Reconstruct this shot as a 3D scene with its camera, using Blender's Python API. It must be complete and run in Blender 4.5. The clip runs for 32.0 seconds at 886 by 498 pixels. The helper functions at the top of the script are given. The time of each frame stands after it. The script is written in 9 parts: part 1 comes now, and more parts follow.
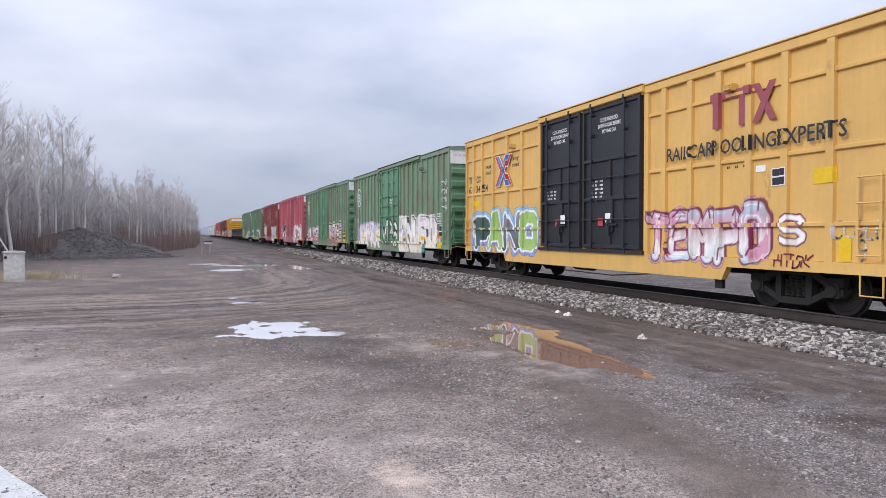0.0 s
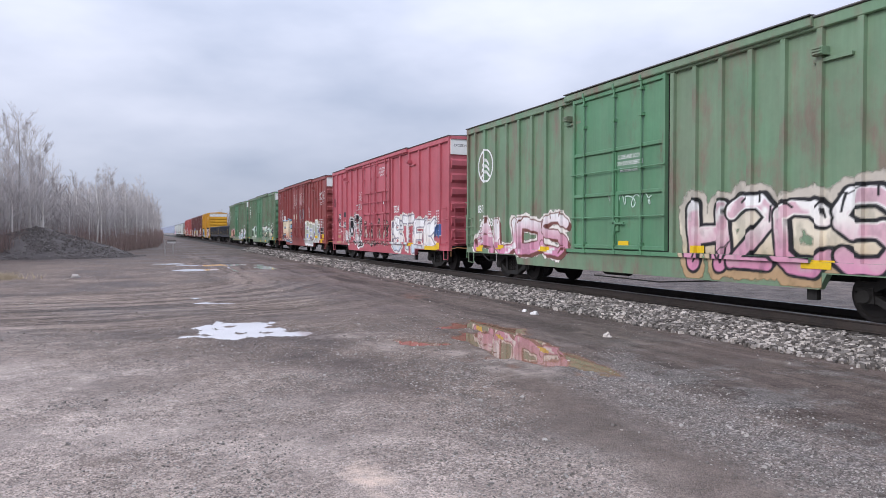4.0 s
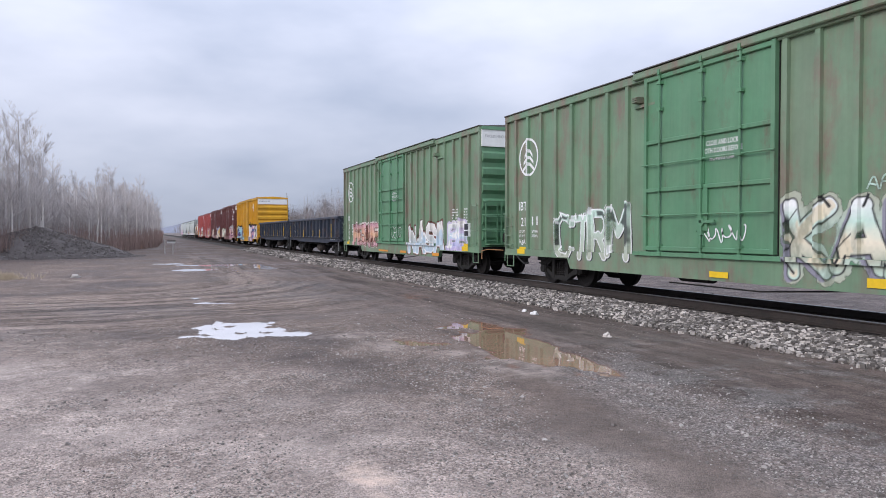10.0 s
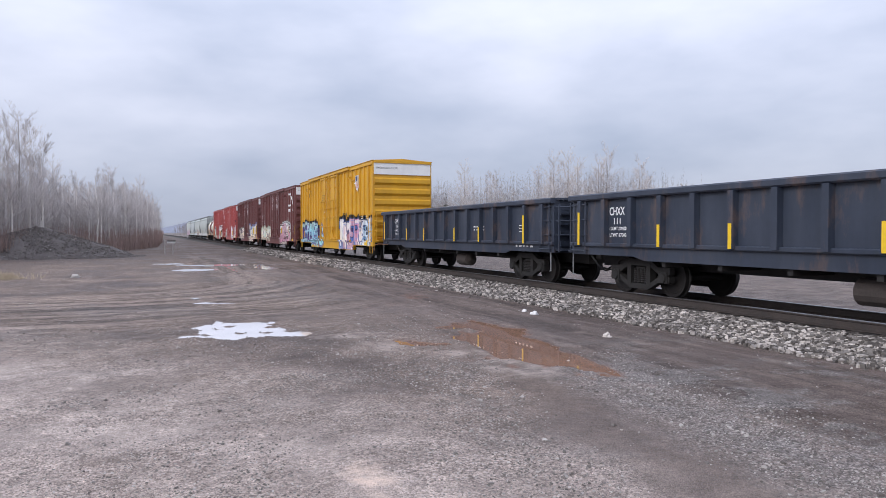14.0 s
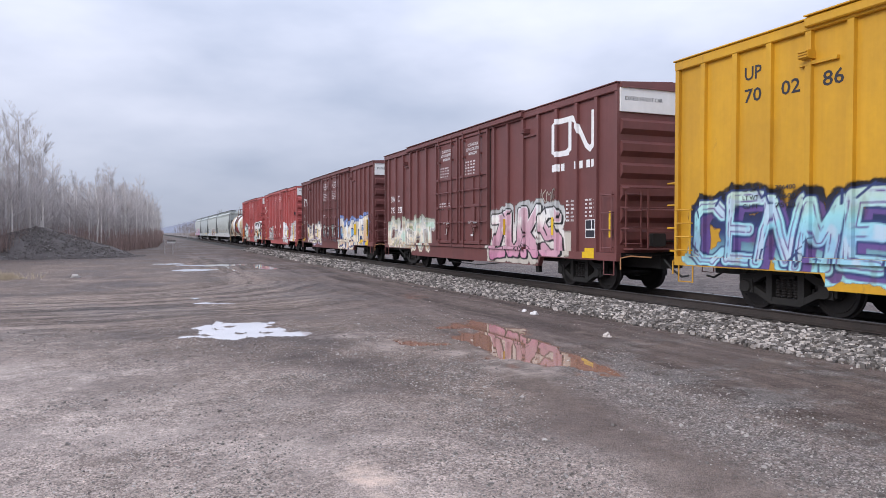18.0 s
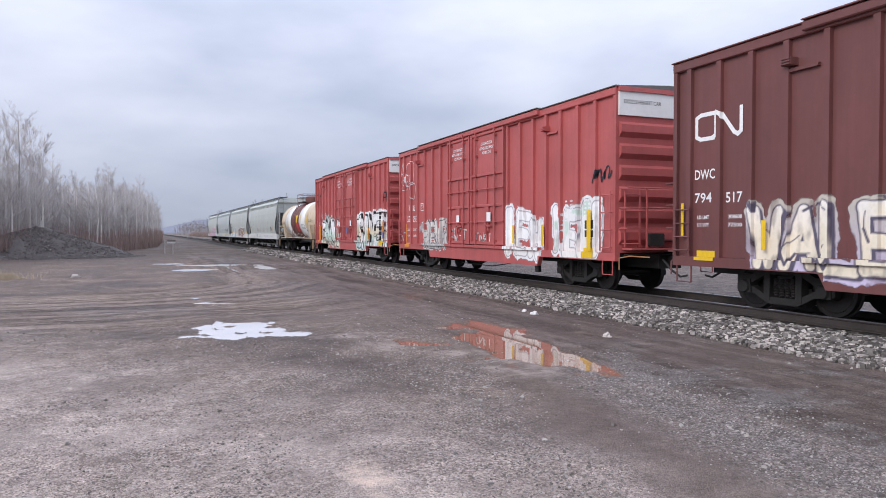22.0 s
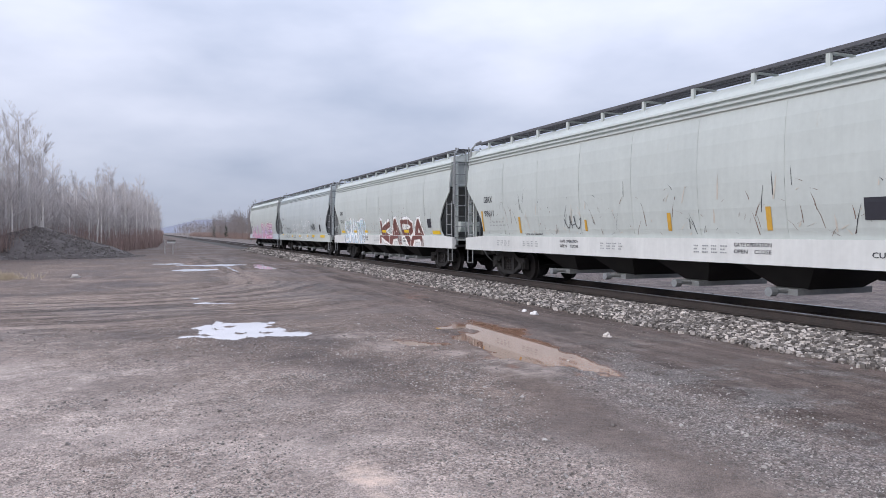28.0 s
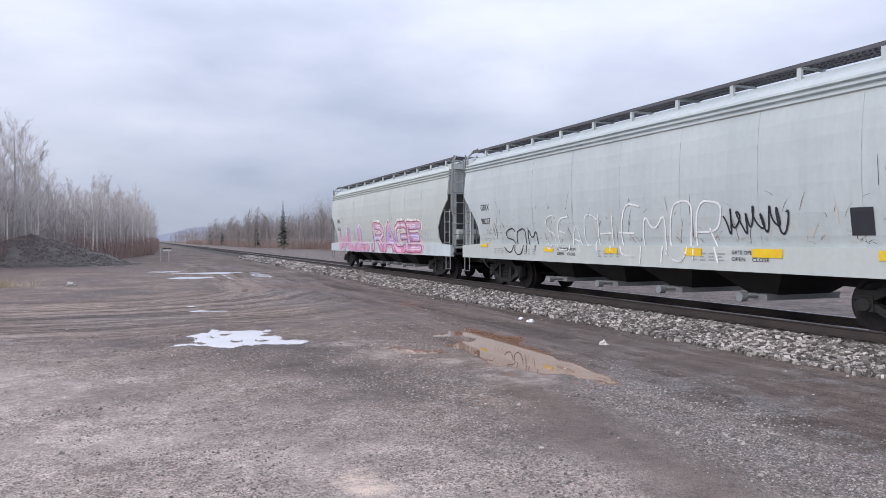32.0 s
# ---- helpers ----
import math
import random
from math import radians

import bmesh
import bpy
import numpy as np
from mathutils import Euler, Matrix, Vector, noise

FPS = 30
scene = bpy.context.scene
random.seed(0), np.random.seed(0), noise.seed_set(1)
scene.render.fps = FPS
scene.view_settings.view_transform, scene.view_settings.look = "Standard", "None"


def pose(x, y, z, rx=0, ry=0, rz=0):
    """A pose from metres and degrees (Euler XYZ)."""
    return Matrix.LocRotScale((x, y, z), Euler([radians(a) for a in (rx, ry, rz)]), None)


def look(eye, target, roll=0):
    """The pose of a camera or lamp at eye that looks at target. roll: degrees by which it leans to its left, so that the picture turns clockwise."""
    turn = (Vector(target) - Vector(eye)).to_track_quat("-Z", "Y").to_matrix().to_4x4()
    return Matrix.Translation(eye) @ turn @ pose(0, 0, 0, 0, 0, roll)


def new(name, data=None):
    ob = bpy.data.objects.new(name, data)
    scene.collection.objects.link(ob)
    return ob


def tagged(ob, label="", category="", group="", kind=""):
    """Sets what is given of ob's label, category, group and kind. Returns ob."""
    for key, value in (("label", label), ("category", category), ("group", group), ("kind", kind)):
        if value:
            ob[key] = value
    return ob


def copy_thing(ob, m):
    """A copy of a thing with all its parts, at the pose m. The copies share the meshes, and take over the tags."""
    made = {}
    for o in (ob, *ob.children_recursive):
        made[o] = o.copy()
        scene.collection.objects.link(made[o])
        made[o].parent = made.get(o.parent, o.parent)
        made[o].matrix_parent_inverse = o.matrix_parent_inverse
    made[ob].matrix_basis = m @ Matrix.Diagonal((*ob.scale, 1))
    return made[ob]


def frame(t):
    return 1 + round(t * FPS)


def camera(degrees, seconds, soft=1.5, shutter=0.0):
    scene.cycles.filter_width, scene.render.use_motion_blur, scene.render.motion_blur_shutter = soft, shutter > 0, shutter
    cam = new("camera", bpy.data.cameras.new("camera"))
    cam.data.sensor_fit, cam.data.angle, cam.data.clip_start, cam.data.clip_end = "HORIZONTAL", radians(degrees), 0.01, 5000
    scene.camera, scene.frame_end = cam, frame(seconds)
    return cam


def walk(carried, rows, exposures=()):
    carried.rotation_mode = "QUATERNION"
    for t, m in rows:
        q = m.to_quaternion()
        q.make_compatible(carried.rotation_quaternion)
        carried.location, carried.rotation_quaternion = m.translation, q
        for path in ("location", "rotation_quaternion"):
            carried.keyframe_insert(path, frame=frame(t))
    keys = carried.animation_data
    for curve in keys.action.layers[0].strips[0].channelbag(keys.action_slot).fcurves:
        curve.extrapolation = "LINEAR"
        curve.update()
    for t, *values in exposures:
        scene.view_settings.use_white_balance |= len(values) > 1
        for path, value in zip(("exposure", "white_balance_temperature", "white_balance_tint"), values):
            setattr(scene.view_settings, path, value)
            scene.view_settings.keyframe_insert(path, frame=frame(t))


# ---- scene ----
# The place: a railway runs along +Y at X = 12.1; the camera stands on a gravel lot beside it.
EYE = (0.0, 0.0, 1.9)
TILT, TURN = 88.67, -22.67
RAIL_X, RAIL_Z = 12.1, 0.38
SPEED, SLOWING = 10.6, 0.03


def run(t):
    """How far the train has gone at t."""
    k = min(1.0, t / 2.6)
    return SPEED * t - SLOWING * t * t / 2 - 0.9 * (1 - k * k * (3 - 2 * k))


cam = camera(64.2, 32.0, soft=0.65)
PATH = [(0.0, 2.66, 0.05), (0.5, 2.2, 0.0), (1.0, 1.98, 0.0), (1.5, 1.71, 0.0), (2.0, 1.29, 0.0), (2.5, 0.78, 0.0), (3.0, 0.37, 0.0),
        (3.5, 0.13, 0.0), (4.2, 0.0, 0.0), (5.5, 0.0, 0.0), (17.0, 0.0, 0.0), (28.5, 0.0, 0.0), (29.0, 0.0, 0.0), (29.5, 0.0, 0.04), (30.0, 0.0, 0.13),
        (30.5, -0.03, 0.28), (31.0, -0.04, 0.49), (31.5, -0.05, 0.58), (32.0, -0.3, 0.63)]
walk(cam, [(t, pose(*EYE, TILT + up, 0, TURN + left)) for t, left, up in PATH])

# ---- world, sun ----
world = bpy.data.worlds.new("overcast_sky")
scene.world = world
world.use_nodes = True
wn, wl = world.node_tree.nodes, world.node_tree.links
wn.clear()
w_out, w_bg = wn.new("ShaderNodeOutputWorld"), wn.new("ShaderNodeBackground")
w_sky = wn.new("ShaderNodeTexSky")
w_sky.sky_type, w_sky.sun_disc = "NISHITA", False
w_sky.sun_elevation, w_sky.sun_rotation = radians(30), radians(250)
w_co, w_map = wn.new("ShaderNodeTexCoord"), wn.new("ShaderNodeMapping")
w_map.inputs["Scale"].default_value = (1.0, 1.0, 2.6)
w_map.inputs["Rotation"].default_value = (0.18, 0.1, 0.4)
w_map.inputs["Location"].default_value = (3.1, 1.7, 0.6)
w_n1, w_n2 = wn.new("ShaderNodeTexNoise"), wn.new("ShaderNodeTexNoise")
w_n1.inputs["Scale"].default_value, w_n1.inputs["Detail"].default_value, w_n1.inputs["Roughness"].default_value = 2.3, 5, 0.5
w_n2.inputs["Scale"].default_value, w_n2.inputs["Detail"].default_value = 0.9, 3
w_add = wn.new("ShaderNodeMath")
w_add.operation = "ADD"
w_ramp = wn.new("ShaderNodeValToRGB")
w_ramp.color_ramp.elements[0].position, w_ramp.color_ramp.elements[0].color = 0.38, (0.315, 0.37, 0.505, 1)
w_ramp.color_ramp.elements[1].position, w_ramp.color_ramp.elements[1].color = 0.60, (0.645, 0.675, 0.81, 1)
w_half = wn.new("ShaderNodeMath")
w_half.operation, w_half.inputs[1].default_value = "MULTIPLY", 0.5
w_sc = wn.new("ShaderNodeVectorMath")
w_sc.operation = "SCALE"
w_sc.inputs["Scale"].default_value = 0.06
w_mix = wn.new("ShaderNodeMix")
w_mix.data_type = "RGBA"
w_mix.inputs[0].default_value = 0.9
wl.new(w_co.outputs["Generated"], w_map.inputs["Vector"])
wl.new(w_map.outputs[0], w_n1.inputs["Vector"])
wl.new(w_map.outputs[0], w_n2.inputs["Vector"])
wl.new(w_n1.outputs["Fac"], w_add.inputs[0])
wl.new(w_n2.outputs["Fac"], w_add.inputs[1])
wl.new(w_add.outputs[0], w_half.inputs[0])
wl.new(w_half.outputs[0], w_ramp.inputs["Fac"])
wl.new(w_sky.outputs[0], w_sc.inputs[0])
wl.new(w_sc.outputs[0], w_mix.inputs[6])
wl.new(w_ramp.outputs[0], w_mix.inputs[7])
w_sep, w_grad, w_mul = wn.new("ShaderNodeSeparateXYZ"), wn.new("ShaderNodeMapRange"), wn.new("ShaderNodeVectorMath")
wl.new(w_co.outputs["Generated"], w_sep.inputs[0])
w_grad.inputs["From Min"].default_value, w_grad.inputs["From Max"].default_value = 0.0, 1.0
w_grad.inputs["To Min"].default_value, w_grad.inputs["To Max"].default_value = 1.04, 2.85
wl.new(w_sep.outputs["Z"], w_grad.inputs["Value"])
w_mul.operation = "MULTIPLY"
wl.new(w_mix.outputs[2], w_mul.inputs[0])
wl.new(w_grad.outputs[0], w_mul.inputs[1])
wl.new(w_mul.outputs[0], w_bg.inputs["Color"])
w_bg.inputs["Strength"].default_value = 1.0
wl.new(w_bg.outputs[0], w_out.inputs["Surface"])

sun = new("sun", bpy.data.lights.new("sun", "SUN"))
sun.data.energy, sun.data.angle, sun.data.color = 1.9, radians(30), (1.0, 0.97, 0.93)
sun.matrix_basis = look((-68, -24, 42), (0, 0, 0))
scene.view_settings.exposure = 0.0


# ---- materials ----
def shade(name, base, second=None, scale=2.0, rough=0.6, metal=0.0, bump=0.0, fine=40.0, stretch=(1, 1, 1), amount=0.6, spots=None, spot_at=0.62, spot_scale=3.0, random=0.0, grain=0.35, soft=0.03):
    """A surface: base and second colour mixed by coarse noise, fine grain, and spots of wear."""
    m = bpy.data.materials.new(name)
    m.use_nodes = True
    n, l = m.node_tree.nodes, m.node_tree.links
    b = n["Principled BSDF"]
    b.inputs["Roughness"].default_value, b.inputs["Metallic"].default_value = rough, metal
    co, mp = n.new("ShaderNodeTexCoord"), n.new("ShaderNodeMapping")
    mp.inputs["Scale"].default_value = stretch
    l.new(co.outputs["Object"], mp.inputs["Vector"])
    n1, n2 = n.new("ShaderNodeTexNoise"), n.new("ShaderNodeTexNoise")
    n1.inputs["Scale"].default_value, n1.inputs["Detail"].default_value, n1.inputs["Roughness"].default_value = scale, 6, 0.6
    n2.inputs["Scale"].default_value, n2.inputs["Detail"].default_value = fine, 3
    l.new(mp.outputs[0], n1.inputs["Vector"])
    l.new(co.outputs["Object"], n2.inputs["Vector"])
    r = n.new("ShaderNodeValToRGB")
    r.color_ramp.elements[0].position, r.color_ramp.elements[1].position = 0.35, 0.68
    second = second or tuple(c * 0.7 for c in base)
    r.color_ramp.elements[0].color, r.color_ramp.elements[1].color = (*base, 1), (*[x * (1 - amount) + y * amount for x, y in zip(base, second)], 1)
    l.new(n1.outputs["Fac"], r.inputs["Fac"])
    col = r.outputs["Color"]
    if spots:
        n3, r3, mx = n.new("ShaderNodeTexNoise"), n.new("ShaderNodeValToRGB"), n.new("ShaderNodeMix")
        n3.inputs["Scale"].default_value, n3.inputs["Detail"].default_value, n3.inputs["Roughness"].default_value = spot_scale, 8, 0.7
        l.new(mp.outputs[0], n3.inputs["Vector"])
        r3.color_ramp.elements[0].position, r3.color_ramp.elements[1].position = spot_at - soft, spot_at + soft + 0.02
        l.new(n3.outputs["Fac"], r3.inputs["Fac"])
        mx.data_type = "RGBA"
        l.new(r3.outputs["Color"], mx.inputs[0])
        l.new(col, mx.inputs[6])
        mx.inputs[7].default_value = (*spots, 1)
        col = mx.outputs[2]
    g = n.new("ShaderNodeMix")
    g.data_type, g.blend_type = "RGBA", "MULTIPLY"
    g.inputs[0].default_value = grain
    l.new(col, g.inputs[6])
    g2 = n.new("ShaderNodeMapRange")
    g2.inputs["From Min"].default_value, g2.inputs["From Max"].default_value = 0.3, 0.7
    g2.inputs["To Min"].default_value, g2.inputs["To Max"].default_value = 0.55, 1.35
    g2.clamp = False
    l.new(n2.outputs["Fac"], g2.inputs["Value"])
    l.new(g2.outputs[0], g.inputs[7])
    col = g.outputs[2]
    if random:
        oi, mr, hs = n.new("ShaderNodeObjectInfo"), n.new("ShaderNodeMapRange"), n.new("ShaderNodeMix")
        mr.inputs["To Min"].default_value, mr.inputs["To Max"].default_value = 1 - random, 1 + random
        l.new(oi.outputs["Random"], mr.inputs["Value"])
        hs.data_type, hs.blend_type = "RGBA", "MULTIPLY"
        hs.inputs[0].default_value = 1.0
        l.new(col, hs.inputs[6])
        l.new(mr.outputs[0], hs.inputs[7])
        col = hs.outputs[2]
    l.new(col, b.inputs["Base Color"])
    if bump:
        bp = n.new("ShaderNodeBump")
        bp.inputs["Strength"].default_value, bp.inputs["Distance"].default_value = bump, 0.02
        l.new(n2.outputs["Fac"], bp.inputs["Height"])
        l.new(bp.outputs[0], b.inputs["Normal"])
    return m


def paint(name, base, second=None, rust=(0.12, 0.06, 0.04), rust_at=0.66, rough=0.5, streaks=0.75):
    """Weathered railway paint, streaked downwards."""
    second = second or tuple(c * 0.72 + 0.03 for c in base)
    m = shade(name, base, second, scale=0.9, rough=rough, bump=0.05, fine=9.0, stretch=(1.0, 1.0, 0.4), amount=0.6, spots=rust, spot_at=rust_at, spot_scale=1.3, grain=0.06, soft=0.07)
    # rain streaks and patches of road dust
    n, l = m.node_tree.nodes, m.node_tree.links
    b = n["Principled BSDF"]
    col = b.inputs["Base Color"].links[0].from_socket
    co = n.new("ShaderNodeTexCoord")
    for size, detail, stretch, lo, hi in ((4.0, 5, (1, 1.8, 0.10), 0.90, 1.08), (0.7, 6, (1, 1, 1.0), 0.86, 1.14)):
        mp, t, r, x = n.new("ShaderNodeMapping"), n.new("ShaderNodeTexNoise"), n.new("ShaderNodeMapRange"), n.new("ShaderNodeMix")
        mp.inputs["Scale"].default_value = stretch
        t.inputs["Scale"].default_value, t.inputs["Detail"].default_value, t.inputs["Roughness"].default_value = size, detail, 0.65
        r.inputs["From Min"].default_value, r.inputs["From Max"].default_value = 0.32, 0.68
        r.inputs["To Min"].default_value, r.inputs["To Max"].default_value = 1 + (lo - 1) * streaks, 1 + (hi - 1) * streaks
        x.data_type, x.blend_type = "RGBA", "MULTIPLY"
        x.inputs[0].default_value = 1.0
        l.new(co.outputs["Object"], mp.inputs["Vector"])
        l.new(mp.outputs[0], t.inputs["Vector"])
        l.new(t.outputs["Fac"], r.inputs["Value"])
        l.new(col, x.inputs[6])
        l.new(r.outputs[0], x.inputs[7])
        col = x.outputs[2]
    l.new(col, b.inputs["Base Color"])
    return m


def spray(name, base):
    return shade(name, base, tuple(c * 0.86 for c in base), scale=2.5, rough=0.5, fine=14.0, amount=0.7, grain=0.15)


M = {}
M["yellow_paint"] = paint("yellow_paint", (0.70, 0.43, 0.13), (0.58, 0.36, 0.13), rust_at=0.70, streaks=0.45)
M["gold_paint"] = paint("gold_paint", (0.64, 0.34, 0.018), (0.46, 0.24, 0.025), rust_at=0.72, streaks=0.45)
M["green_paint"] = paint("green_paint", (0.095, 0.245, 0.135), (0.15, 0.24, 0.155), rust=(0.13, 0.115, 0.08), rust_at=0.64)
M["olive_paint"] = paint("olive_paint", (0.150, 0.258, 0.160), (0.205, 0.235, 0.170), rust=(0.205, 0.165, 0.128), rust_at=0.555)
M["red_paint"] = paint("red_paint", (0.46, 0.104, 0.134), (0.40, 0.108, 0.130), rust_at=0.72)
M["maroon_paint"] = paint("maroon_paint", (0.27, 0.060, 0.058), (0.225, 0.066, 0.064), rust_at=0.70)
M["brown_paint"] = paint("brown_paint", (0.160, 0.054, 0.051), (0.132, 0.055, 0.053), rust_at=0.70)
M["scarlet_paint"] = paint("scarlet_paint", (0.45, 0.100, 0.096), (0.39, 0.104, 0.10), rust_at=0.70)
M["black_paint"] = paint("black_paint", (0.018, 0.019, 0.024), (0.03, 0.031, 0.038), rust=(0.05, 0.035, 0.03), rust_at=0.66)
M["charcoal_paint"] = paint("charcoal_paint", (0.022, 0.030, 0.050), (0.060, 0.070, 0.096), rust=(0.120, 0.080, 0.066), rust_at=0.61)
M["hopper_paint"] = paint("hopper_paint", (0.495, 0.525, 0.505), (0.445, 0.475, 0.46), rust=(0.40, 0.33, 0.25), rust_at=0.73, streaks=0.28)
M["hopper_grey"] = paint("hopper_grey", (0.44, 0.48, 0.49), (0.53, 0.565, 0.565), rust=(0.36, 0.32, 0.26), rust_at=0.75, streaks=0.35)
M["panel_white"] = paint("panel_white", (0.80, 0.80, 0.79), (0.72, 0.72, 0.71), rust=(0.5, 0.46, 0.40), rust_at=0.72, streaks=0.3)
M["hopper_shaded"] = paint("hopper_shaded", (0.10, 0.105, 0.11), (0.15, 0.15, 0.15))
M["white_paint"] = paint("white_paint", (0.64, 0.64, 0.625), (0.54, 0.55, 0.54), rust=(0.4, 0.34, 0.26), rust_at=0.70, streaks=0.4)
M["cream_paint"] = paint("cream_paint", (0.62, 0.51, 0.385), (0.52, 0.42, 0.31), rust=(0.30, 0.15, 0.09), rust_at=0.62, streaks=0.5)
M["band_paint"] = paint("band_paint", (0.17, 0.055, 0.045), (0.14, 0.06, 0.05))
M["roof_metal"] = paint("roof_metal", (0.13, 0.125, 0.125), (0.09, 0.088, 0.088))
M["under_steel"] = shade("under_steel", (0.013, 0.012, 0.012), (0.025, 0.022, 0.021), scale=3, rough=0.75, bump=0.2, fine=30)
M["wheel_steel"] = shade("wheel_steel", (0.026, 0.023, 0.023), (0.017, 0.015, 0.015), scale=5, rough=0.55, metal=0.4, fine=20)
M["tread_steel"] = shade("tread_steel", (0.42, 0.42, 0.44), (0.3, 0.3, 0.32), rough=0.3, metal=1.0)
M["rail_rust"] = shade("rail_rust", (0.045, 0.037, 0.035), (0.07, 0.052, 0.046), scale=3, rough=0.8, bump=0.1)
M["walk_grate"] = shade("walk_grate", (0.10, 0.10, 0.11), (0.06, 0.06, 0.07), scale=3, rough=0.6)
M["galvanised"] = shade("galvanised", (0.30, 0.31, 0.315), (0.20, 0.205, 0.21), scale=4, rough=0.55, metal=0.3)
M["orange_hose"] = shade("orange_hose", (0.45, 0.22, 0.10), rough=0.6)
M["rubber"] = shade("rubber", (0.02, 0.02, 0.02), rough=0.7)
SPRAY = {"white": (0.86, 0.86, 0.87), "cream": (0.74, 0.64, 0.48), "chalk": (0.84, 0.80, 0.76), "ivory": (0.86, 0.76, 0.62), "plum": (0.10, 0.085, 0.13), "mauve": (0.60, 0.53, 0.70), "slate": (0.26, 0.25, 0.31), "aqua": (0.34, 0.70, 0.76), "violet": (0.13, 0.08, 0.26), "smudge": (0.30, 0.31, 0.32), "maroonish": (0.30, 0.055, 0.065), "black": (0.012, 0.012, 0.016), "blue": (0.10, 0.20, 0.50), "sky": (0.30, 0.52, 0.72), "lime": (0.36, 0.58, 0.14),
         "pink": (0.66, 0.26, 0.42), "rose": (0.62, 0.36, 0.44), "rosewood": (0.32, 0.075, 0.095), "lilac": (0.46, 0.38, 0.64), "yellow": (0.80, 0.52, 0.02), "orange": (0.74, 0.30, 0.04), "sage": (0.44, 0.46, 0.37),
         "mint": (0.54, 0.70, 0.62), "red": (0.48, 0.06, 0.07), "grey": (0.42, 0.42, 0.43), "brick": (0.17, 0.06, 0.05), "tan": (0.48, 0.32, 0.18), "navy": (0.03, 0.05, 0.16),
         "teal": (0.05, 0.30, 0.36), "wine": (0.22, 0.03, 0.08), "peach": (0.72, 0.46, 0.30), "paleblue": (0.50, 0.62, 0.74), "dust": (0.55, 0.50, 0.44), "ink": (0.03, 0.03, 0.04),
         "bottle": (0.055, 0.105, 0.085), "ochre": (0.58, 0.33, 0.05), "rust": (0.16, 0.085, 0.06), "moss": (0.34, 0.52, 0.16), "cornflower": (0.24, 0.33, 0.62), "silver": (0.52, 0.53, 0.53), "bone": (0.80, 0.72, 0.58), "olive": (0.30, 0.33, 0.16)}
for key, rgb in SPRAY.items():
    M["spray_" + key] = spray("spray_" + key, rgb)


